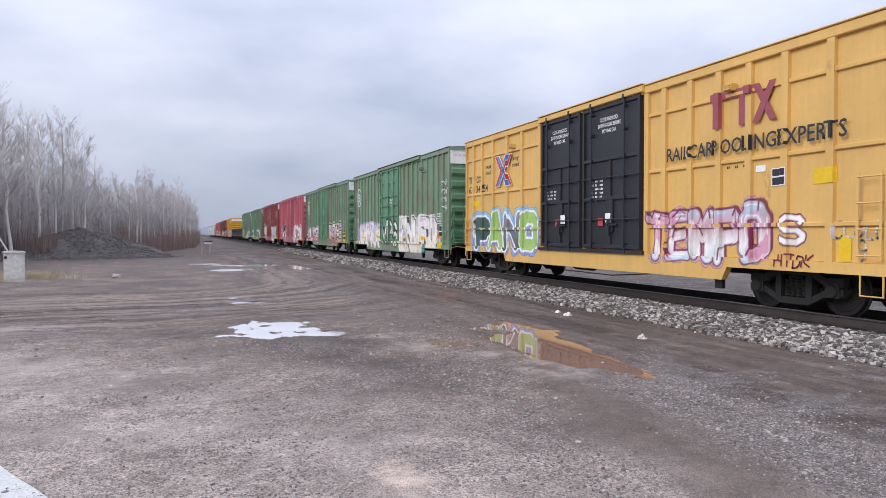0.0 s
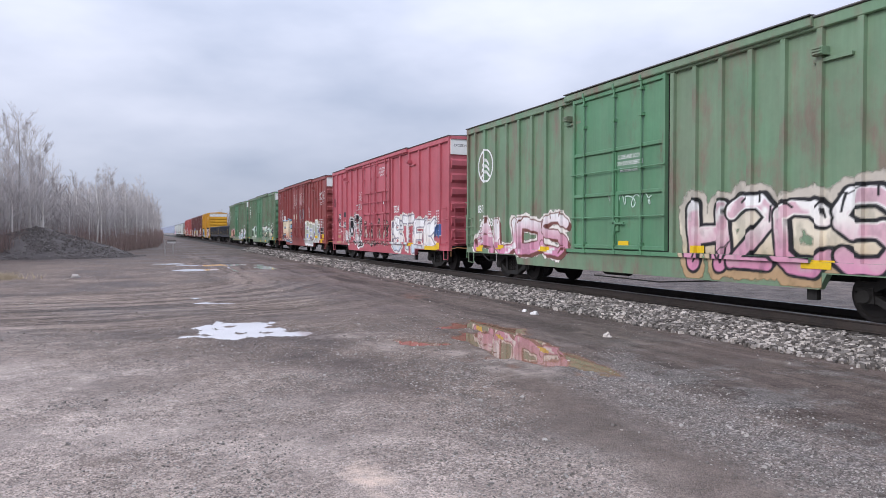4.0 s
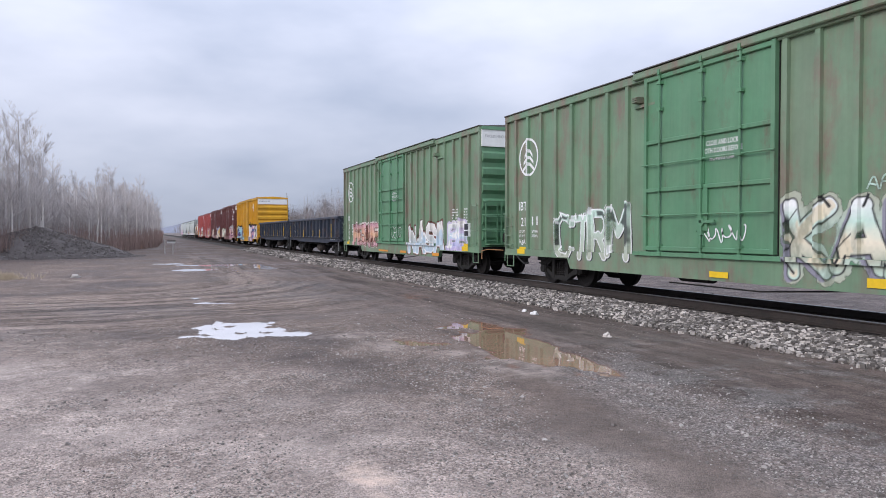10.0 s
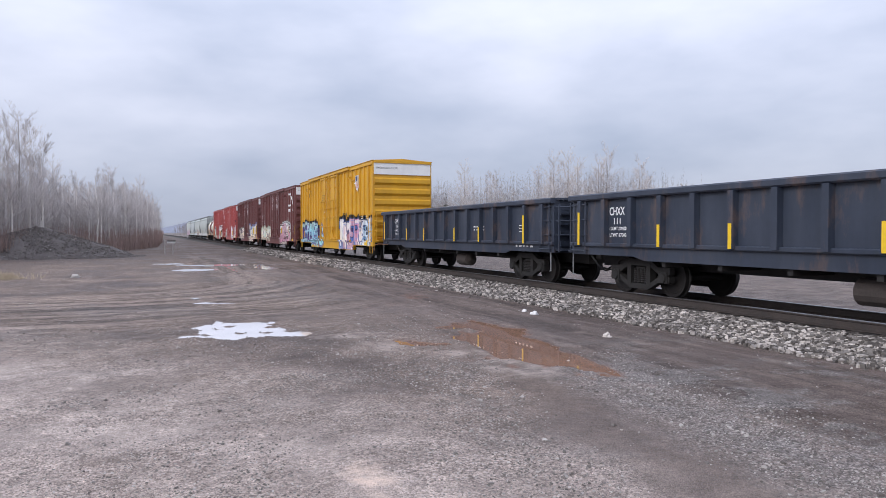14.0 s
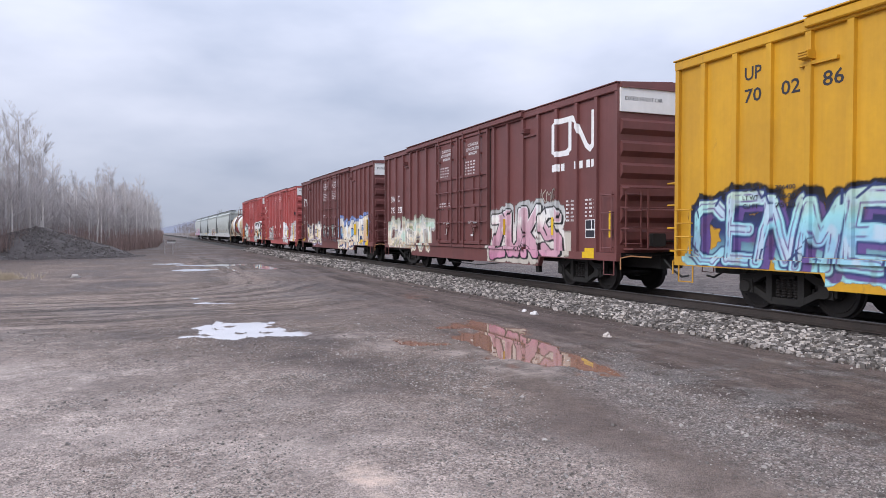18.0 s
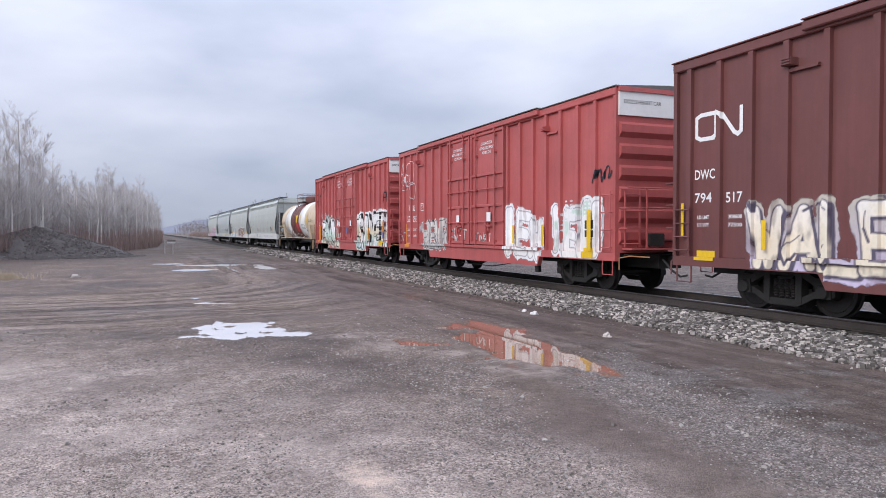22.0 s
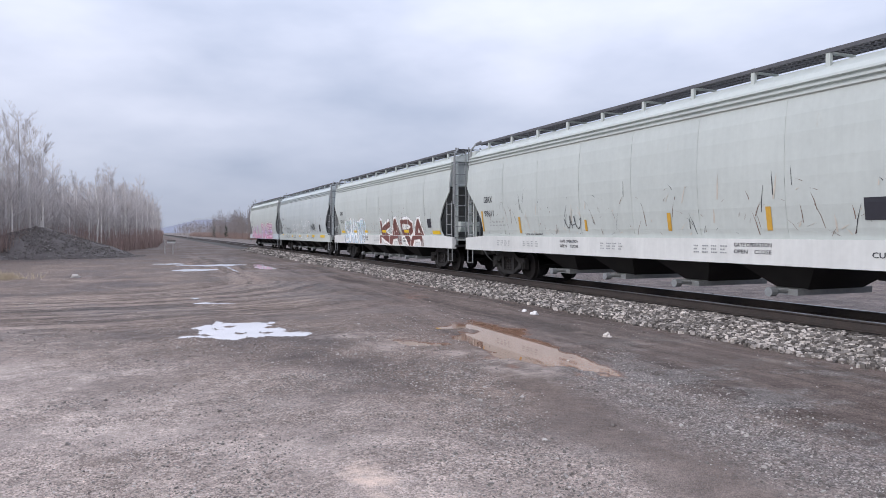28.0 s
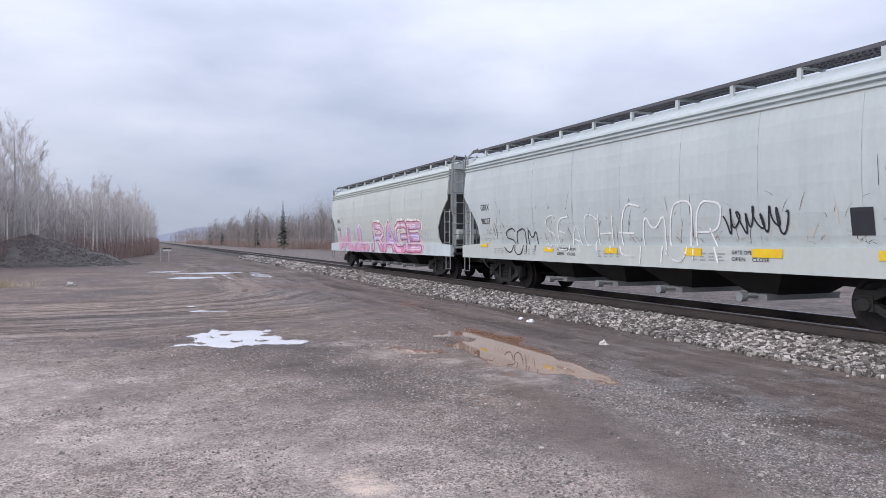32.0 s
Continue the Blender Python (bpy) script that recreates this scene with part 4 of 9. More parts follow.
def gondola(front, rear, label):
    half, top = (rear - front) / 2, 2.45
    root = car_root("gondola", front, rear, label, "gondola car")
    m = M["charcoal_paint"]
    for s in (-1, 1):
        b = Build()
        b.prism([(-half, 0.95), (-half + 2.6, 0.95), (-half + 3.0, 0.86), (half - 3.0, 0.86), (half - 2.6, 0.95), (half, 0.95), (half, top), (-half, top)], *sorted((s * 1.46, s * 1.42)), axis="x")
        part("side_wall", b, m, root)
        b = Build()
        b.box(*sorted((s * 1.40, s * 1.60)), -half - 0.02, half + 0.02, top - 0.1, top + 0.06, cut=0.03)
        part("top_chord", b, m, root)
        b = Build()
        b.box(*sorted((s * 1.455, s * 1.54)), -half, half, 1.16, 1.26, cut=0.02)
        part("side_rib", b, m, root)
        for y in np.linspace(-half + 0.5, half - 0.5, 15):
            b = Build()
            x0, x1 = s * 1.455, s * 1.60
            pr = [(x0, y - 0.085), (x1, y - 0.07), (x1, y + 0.07), (x0, y + 0.085)]
            b.prism(pr if s < 0 else pr[::-1], 1.20, top - 0.1, axis="z")
            part("side_post", b, m, root)
        for sy in (-1, 1):
            w = Build()
            yy = sy * (half - 0.15)
            ladder(w, s * 1.46, *sorted((yy, yy - sy * 0.55)), 1.05, 2.25, 4, out=s * 0.08)
            part("side_ladder", w, m, root)
            w = Build()
            yy = sy * (half - 0.1)
            w.tube([(s * 1.5, yy, 0.95), (s * 1.5, yy, 0.42), (s * 1.5, yy - sy * 0.1, 0.42)], 0.016, 5)
            part("stirrup", w, M["galvanised"], root)
        for u in (1.55, 4.65, 6.75, 9.9, 12.0, 2 * half - 0.5):
            b = Build()
            y = -half + 0.5 + round((u - 0.5) / ((2 * half - 1) / 14)) * (2 * half - 1) / 14
            tall = 0.85 if u < 2 or u > 15 else 0.5
            mid = 1.62 if tall > 0.6 else 1.45
            b.box(*sorted((s * 1.603, s * 1.607)), y - 0.045, y + 0.045, mid - tall / 2, mid + tall / 2)
            part("reflector", b, M["spray_yellow"], root, "yellow reflective strip on a post")
    for s in (-1, 1):
        y = s * half
        b = Build()
        b.box(-1.42, 1.42, *sorted((y - s * 0.05, y)), 0.95, top)
        part("end_wall", b, m, root)
        for z in (1.2, 1.5, 1.8, 2.1):
            b = Build()
            b.box(-1.3, 1.3, *sorted((y, y + s * 0.10)), z - 0.07, z + 0.07, cut=0.0)
            part("end_rib", b, m, root)
        b = Build()
        b.box(-1.39, 1.39, *sorted((y - s * 0.02, y + s * 0.12)), top + 0.003, top + 0.06)
        part("end_chord", b, m, root)
        b = Build()
        end_ladder(b, y, -1.40, -0.95, 1.05, 2.25, 4, s * 0.2)
        part("end_ladder", b, m, root)
        b = Build()
        b.box(-1.4, 1.4, *sorted((y + s * 0.02, y + s * 0.3)), 1.0, 1.04)
        part("end_platform", b, m, root)
    b = Build()
    b.box(-1.42, 1.42, -half, half, 0.96, 1.02)
    b.box(-0.35, 0.35, -half - 0.1, half + 0.1, 0.62, 0.97)
    for y in np.linspace(-half + 3.6, half - 3.6, 6):
        b.box(-1.4, 1.4, y - 0.06, y + 0.06, 0.74, 0.97)
    part("floor", b, M["under_steel"], root)
    b = Build()
    b.lathe([(-0.5, 0.02), (-0.42, 0.24), (0.42, 0.24), (0.5, 0.02)], 14, "y", (-0.9, -0.6, 0.52))
    part("air_tank", b, M["rail_rust"], root, "rusty brown air tank")
    running_gear(root, half, 2.3)
    return root


def tank_car(front, rear):
    half = (rear - front) / 2
    root = car_root("tank_car", front, rear, "cream tank car with a rust-brown middle band and top platform", "tank car")
    R, zc, hl = 1.46, 2.42, half - 0.75
    b = Build()
    prof = [(-hl, 0.05), (-hl + 0.05, R * 0.45), (-hl + 0.2, R * 0.78), (-hl + 0.42, R * 0.95), (-hl + 0.65, R)]
    ys = [-2.35, -2.35, -1.0, 1.0]
    b.lathe(prof + [(-1.5, R)], 48, "y", (0, 0, zc))
    b.lathe([(1.5, R)] + [(-a, r) for a, r in prof[::-1]], 48, "y", (0, 0, zc))
    part("tank", b, M["cream_paint"], root, smooth=True)
    b = Build()
    b.lathe([(-1.5, R + 0.004), (1.5, R + 0.004)], 48, "y", (0, 0, zc))
    part("band", b, M["band_paint"], root, "rust-brown painted band", smooth=True)
    for y in (-1, 1):
        b = Build()
        b.lathe([(1.5 * y, R + 0.003), (3.75 * y, R + 0.003)], 48, "y", (0, 0, zc))
        part("white_band", b, M["panel_white"], root, "broad white painted band", smooth=True)
    for y in (-hl + 0.75, -1.52, 1.52, hl - 0.75):
        b = Build()
        b.lathe([(-0.03, R), (-0.03, R + 0.02), (0.03, R + 0.02), (0.03, R)], 40, "y", (0, y, zc))
        part("weld_ring", b, M["cream_paint"] if abs(y) > 2 else M["band_paint"], root)
    b = Build()
    b.lathe([(R - 0.05, 0.58), (R + 0.44, 0.58), (R + 0.48, 0.52), (R + 0.52, 0.2)], 24, "z", (0, 0, zc))
    part("dome", b, M["band_paint"], root)
    b = Build()
    zp = zc + R + 0.02
    b.box(-1.0, 1.0, -1.02, -0.62, zp, zp + 0.05)
    b.box(-1.0, 1.0, 0.62, 1.02, zp, zp + 0.05)
    b.box(-1.0, -0.62, -0.62, 0.62, zp, zp + 0.05)
    b.box(0.62, 1.0, -0.62, 0.62, zp, zp + 0.05)
    part("platform", b, M["walk_grate"], root)
    b = Build()
    for x in (-1.0, 1.0):
        for y in (-1.02, 1.02):
            b.tube([(x, y, zp), (x, y, zp + 0.62)], 0.022, 5)
        for z in (zp + 0.33, zp + 0.62):
            b.tube([(x, -1.02, z), (x, 1.02, z)], 0.022, 5)
    for y in (-1.02, 1.02):
        b.tube([(-1.0, y, zp + 0.62), (1.0, y, zp + 0.62)], 0.022, 5)
    part("railing", b, M["band_paint"], root, "brown safety railing")
    w = Build()
    for s in (-1, 1):
        for y in (-0.25, 0.25):
            w.tube([(s * 1.56, y, 0.95), (s * 1.56, y, 2.7), (s * 1.1, y, zp)], 0.025, 5)
        for z in np.arange(1.1, 2.8, 0.33):
            w.tube([(s * 1.56, -0.25, z), (s * 1.56, 0.25, z)], 0.016, 5)
    part("ladder", w, M["band_paint"], root)
    for s in (-1, 1):
        b = Build()
        yy = s * (half - 2.0)
        b.prism([(-1.25, 0.95), (1.25, 0.95), (1.38, 1.9), (1.0, 1.6), (0, 1.35), (-1.0, 1.6), (-1.38, 1.9)], yy - 0.35, yy + 0.35)
        part("saddle", b, M["cream_paint"], root)
        b = Build()
        y0, y1 = sorted((s * (half - 3.4), s * half))
        b.box(-1.45, 1.45, y0, y1, 0.92, 1.06)
        b.box(-0.35, 0.35, y0, y1, 0.68, 0.95)
        part("stub_sill", b, M["under_steel"], root)
        b = Build()
        y = s * half
        for x in (-1.45, -0.5, 0.5, 1.45):
            b.tube([(x, y - s * 0.05, 1.06), (x, y - s * 0.05, 2.05)], 0.022, 5)
        for z in (1.5, 2.05):
            b.tube([(-1.45, y - s * 0.05, z), (1.45, y - s * 0.05, z)], 0.022, 5)
        for x in (-1.47, 1.47):
            for z in (1.5, 2.05):
                b.tube([(x, y - s * 0.05, z), (x, y - s * 1.3, z)], 0.022, 5)
            b.tube([(x, y - s * 0.1, 1.0), (x, y - s * 0.1, 0.42), (x, y - s * 0.5, 0.42), (x, y - s * 0.5, 1.0)], 0.02, 5)
            b.tube([(x, y - s * 1.3, 1.0), (x, y - s * 1.3, 2.05)], 0.022, 5)
        part("end_railing", b, M["spray_tan"], root)
    for s in (-1, 1):
        b = Build()
        b.tube([(s * 1.5, -half + 1.3, 1.12), (s * 1.5, half - 1.3, 1.12)], 0.03, 6)
        for y in np.linspace(-half + 3.6, half - 3.6, 5):
            b.tube([(s * 1.5, y, 1.12), (s * 1.1, y, 1.5)], 0.02, 5)
        part("side_rail", b, M["cream_paint"], root)
    b = Build()
    b.box(-0.25, 0.25, -half + 3, half - 3, 0.78, 0.96)
    b.lathe([(0.55, 0.2), (0.98, 0.25)], 14, "z", (0, 0, 0))
    part("underframe", b, M["under_steel"], root)
    running_gear(root, half, 1.9)
    return root


def hopper(front, rear, body, sill, label):
    half, L = (rear - front) / 2, rear - front
    root = car_root("hopper_car", front, rear, label, "hopper car")
    bm_, sm = M[body], M[sill]
    # rounded side sheets: (half width, height)
    crown = [(1.57, 3.93), (1.57, 3.97), (1.48, 3.985), (1.48, 4.025), (1.55, 4.04), (1.55, 4.08), (1.45, 4.095), (1.45, 4.13), (1.52, 4.145), (1.51, 4.19), (1.43, 4.21), (1.36, 4.31), (1.12, 4.47), (0.5, 4.56)]
    sec = [(1.44, 1.38), (1.50, 1.6), (1.56, 2.0), (1.60, 2.5), (1.61, 2.8), (1.605, 3.05), (1.60, 3.28), (1.575, 3.6), (1.53, 3.91)]
    prof = sec + crown
    b = Build()
    b.prism(prof + [(-x, z) for x, z in prof[::-1]], -half + 2.0, half - 2.0)
    part("body_shell", b, bm_, root)
    b = Build()
    hi = [q for q in prof if q[1] >= 3.28]
    for s in (-1, 1):
        b = Build()
        y = s * (half - 2.0)
        for sx in (-1, 1):
            v = []
            for x, z in prof:
                e = float(np.interp(z, [1.38, 1.6, 2.0, 2.5, 3.05], [1.15, 1.30, 1.25, 0.84, 0.22]))
                v += [(sx * x, y, z), (sx * x, s * (half - e), z), (sx * (x - 0.05), s * (half - e), z), (sx * (x - 0.05), y, z)]
            f = []
            for k in range(len(prof) - 1):
                o, q = 4 * k, 4 * k + 4
                f += [(o, o + 1, q + 1, q), (o + 1, o + 2, q + 2, q + 1), (o + 2, o + 3, q + 3, q + 2)]
            b.add(v, f)
        part("end_sheet", b, bm_, root)
        # the dark grey of this sheet includes the shade under the overhang
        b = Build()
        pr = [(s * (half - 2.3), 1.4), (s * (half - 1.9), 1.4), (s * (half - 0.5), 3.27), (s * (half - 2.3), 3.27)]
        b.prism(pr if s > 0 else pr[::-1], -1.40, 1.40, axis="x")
        part("slope_sheet", b, M["hopper_shaded"], root, "dark grey slope sheet with the overhang's shade painted in")
        b = Build()
        edge_ = [(x - 0.055, z) for x, z in hi]
        b.prism(edge_ + [(-x, z) for x, z in edge_[::-1]], *sorted((s * (half - 2.05), s * (half - 0.26))))
        part("end_panel", b, bm_, root)
        for x in (-1.30, -0.75, 0.75, 1.30):
            b = Build()
            b.box(x - 0.05, x + 0.05, *sorted((s * (half - 0.28), s * (half - 0.14))), 1.0, 4.2)
            part("end_post", b, bm_, root)
        b = Build()
        b.box(-1.4, 1.4, *sorted((s * (half - 0.5), s * (half - 0.1))), 4.2, 4.40)
        part("end_beam", b, bm_, root)
        b = Build()
        b.box(-1.39, 1.39, *sorted((s * (half - 2.2), s * (half - 0.02))), 1.22, 1.28)
        part("end_platform", b, bm_, root)
        for x, x0, x1 in ((-1.52, -1.45, -1.0), (1.52, 1.0, 1.45)):
            b = Build()
            end_ladder(b, s * (half - 0.12), x0, x1, 1.35, 4.5, 9, s * 0.12)
            for z in np.linspace(1.45, 2.6, 4):
                b.tube([(x, s * (half - 0.15), z), (x, s * (half - 0.62), z)], 0.016, 5)
            for yy in (half - 0.15, half - 0.62):
                b.tube([(x, s * yy, 1.3), (x, s * yy, 2.7)], 0.02, 5)
            part("end_ladder", b, M["galvanised"], root)
            b = Build()
            b.tube([(x, s * (half - 0.1), 1.1), (x, s * (half - 0.1), 0.45), (x, s * (half - 0.5), 0.45), (x, s * (half - 0.5), 1.1)], 0.02, 5)
            part("stirrup", b, M["galvanised"], root)
        b = Build()
        b.lathe([(-0.5, 0.03), (-0.42, 0.2), (0.42, 0.2), (0.5, 0.03)], 14, "x", (-0.6, s * (half - 0.6), 1.75))
        b.lathe([(-0.2, 0.1), (0.15, 0.14)], 12, "x", (0.5, s * (half - 0.6), 1.6))
        part("brake_gear", b, bm_, root)
    for s in (-1, 1):
        b = Build()
        b.prism([(-half, 0.92), (half, 0.92), (half, 1.34), (half - 1.2, 1.40), (-half + 1.2, 1.40), (-half, 1.34)], *sorted((s * 1.40, s * 1.56)), axis="x")
        part("side_sill", b, sm, root)
        # raised seams of the side sheets
        for y in np.linspace(-half + 2.9, half - 2.9, 7):
            b = Build()
            for (x0, z0), (x1, z1) in zip(sec[:-1], sec[1:]):
                v = [(s * x, q, z) for x, z in ((x0, z0), (x1, z1), (x1 + 0.006, z1), (x0 + 0.006, z0)) for q in (y - 0.02, y + 0.02)]
                b.add(v, [(4, 5, 7, 6), (2, 6, 7, 3), (0, 1, 5, 4), (0, 4, 6, 2), (1, 3, 7, 5)])
            part("seam", b, bm_, root)
        for y in np.linspace(-half + 1.2, half - 1.2, 11):
            b = Build()
            b.box(*sorted((s * 1.19, s * 1.25)), y - 0.045, y + 0.045, 4.30, 4.70)
            b.box(*sorted((s * 0.60, s * 1.19)), y - 0.03, y + 0.03, 4.60, 4.64)
            part("walkway_bracket", b, bm_, root)
    for s in (-1, 1):
        b = Build()
        for x0, x1 in ((0.58, 0.61), (0.80, 0.82), (1.0, 1.02), (1.22, 1.26)):
            b.box(*sorted((s * x0, s * x1)), -half + 0.15, half - 0.15, 4.644 if x1 < 1.2 else 4.62, 4.69)
        for y in np.arange(-half + 0.2, half - 0.2, 0.11):
            b.box(*sorted((s * 0.61, s * 1.22)), y - 0.028, y + 0.028, 4.66, 4.686)
        part("roof_walkway", b, M["walk_grate"], root, "open steel grating walkway")
        for q in (-1, 1):
            b = Build()
            b.tube([(s * 1.20, q * (half - 0.5), 4.74), (s * 1.24, q * (half - 0.2), 4.70), (s * 1.42, q * (half - 0.12), 4.45), (s * 1.46, q * (half - 0.12), 3.9), (s * 1.46, q * (half - 0.12), 2.6)], 0.035, 7)
            part("corner_rail", b, M["galvanised"], root)
    for y in np.linspace(-half + 2.0, half - 2.0, 6):
        b = Build()
        b.box(-0.35, 0.35, y - 1.1, y + 1.1, 4.50, 4.66, cut=0.04)
        part("hatch", b, bm_, root)
    for k, y in enumerate(np.linspace(-half + 5.6, half - 5.6, 4)):
        b = Build()
        lo = 0.42
        for a, c in ((-1.05, 1.05),):
            v = [(x, y + q, z) for q, x, z in ((-1.1, -1.42, 1.1), (1.1, -1.42, 1.1), (1.1, 1.42, 1.1), (-1.1, 1.42, 1.1), (-0.3, -0.7, lo), (0.3, -0.7, lo), (0.3, 0.7, lo), (-0.3, 0.7, lo))]
            b.add(v, [(3, 2, 1, 0), (4, 5, 6, 7), (0, 1, 5, 4), (1, 2, 6, 5), (2, 3, 7, 6), (3, 0, 4, 7)])
        bay = part("discharge_bay", b, M["under_steel"], root)
        b = Build()
        b.box(-1.0, 1.0, y - 0.34, y + 0.34, lo - 0.07, lo + 0.05)
        b.tube([(-1.38, y - 0.1, lo), (1.3, y - 0.1, lo)], 0.035, 6)
        b.lathe([(-0.09, 0.09), (0.06, 0.09)], 10, "x", (-1.38, y - 0.1, lo))
        part("gate", b, M["galvanised"], bay, "pale metal outlet gate")
    b = Build()
    b.box(-0.3, 0.3, -half - 0.05, -half + 4.2, 0.68, 1.0)
    b.box(-0.3, 0.3, half - 4.2, half + 0.05, 0.68, 1.0)
    b.box(-1.45, 1.45, -half, -half + 1.2, 0.98, 1.06)
    b.box(-1.45, 1.45, half - 1.2, half, 0.98, 1.06)
    b.box(-1.36, 1.36, -half + 2.0, half - 2.0, 1.0, 1.5)
    part("underframe", b, M["under_steel"], root)
    running_gear(root, half, 2.3)
    return root


# ---- lettering and sprayed paint ----
GLYPHS = {}


def glyph(text, swell=0.0):
    """Triangles of a text in the built-in font, cap height about 0.7, swollen outwards."""
    key = (text, swell)
    if key not in GLYPHS:
        cu = bpy.data.curves.new("glyph", "FONT")
        cu.body, cu.resolution_u, cu.offset, cu.fill_mode = text, 2, swell, "FRONT"
        ob = bpy.data.objects.new("glyph", cu)
        me = bpy.data.meshes.new_from_object(ob)
        v = [(p.co.x, p.co.y) for p in me.vertices]
        me.calc_loop_triangles()
        GLYPHS[key] = [[v[i] for i in t.vertices] for t in me.loop_triangles]
        bpy.data.meshes.remove(me)
        bpy.data.objects.remove(ob)
        bpy.data.curves.remove(cu)
    return GLYPHS[key]


def bounds(tris):
    xs, ys = [p[0] for t in tris for p in t], [p[1] for t in tris for p in t]
    return min(xs), max(xs), min(ys), max(ys)


def clip(poly, k, lim, keep_low):
    """The piece of a polygon below (or above) lim in its coordinate k."""
    out = []
    for a, b in zip(poly, poly[1:] + poly[:1]):
        ia, ib = (a[k] <= lim) == keep_low, (b[k] <= lim) == keep_low
        if ia:
            out.append(a)
        if ia != ib and a[k] != b[k]:
            f = (lim - a[k]) / (b[k] - a[k])
            out.append((a[0] + (b[0] - a[0]) * f, a[1] + (b[1] - a[1]) * f))
    return out


# hand-drawn capitals: strokes through the points of a grid four wide and six high
STROKES = {"A": "002640 1232", "B": "00063645443303 33424130 3000", "C": "4536160501103041", "D": "00062645412000", "E": "46060040 0333", "F": "460600 0333", "G": "45361605011030414323",
           "H": "0006 4046 0343", "I": "2026", "J": "0110304146", "K": "0006 460340", "L": "060040", "M": "0006234640", "N": "00064046", "O": "010516364541301001", "P": "00063645443303",
           "R": "00063645443303 2340", "S": "453616050413334241301001", "T": "0646 2620", "U": "060110304146", "V": "062046", "W": "0610233046", "X": "0640 0046", "Y": "0623 462320", "Z": "06460040",
           "0": "010516364541301001", "2": "051636454400 0040", "4": "360242 3036", "!": "2622 2120", "9": "4333142636454130", "8": "1333454636160504133342413010011302"}


def spray_coat():
    """Paint from a can: the colour and the cover of each spot are carried by the coat itself."""
    m = bpy.data.materials.new("spray_coat")
    m.use_nodes = True
    n, l = m.node_tree.nodes, m.node_tree.links
    b = n["Principled BSDF"]
    b.inputs["Roughness"].default_value = 0.5
    at = n.new("ShaderNodeAttribute")
    at.attribute_name = "tint"
    l.new(at.outputs["Color"], b.inputs["Base Color"])
    l.new(at.outputs["Alpha"], b.inputs["Alpha"])
    return m


M["spray_coat"] = spray_coat()


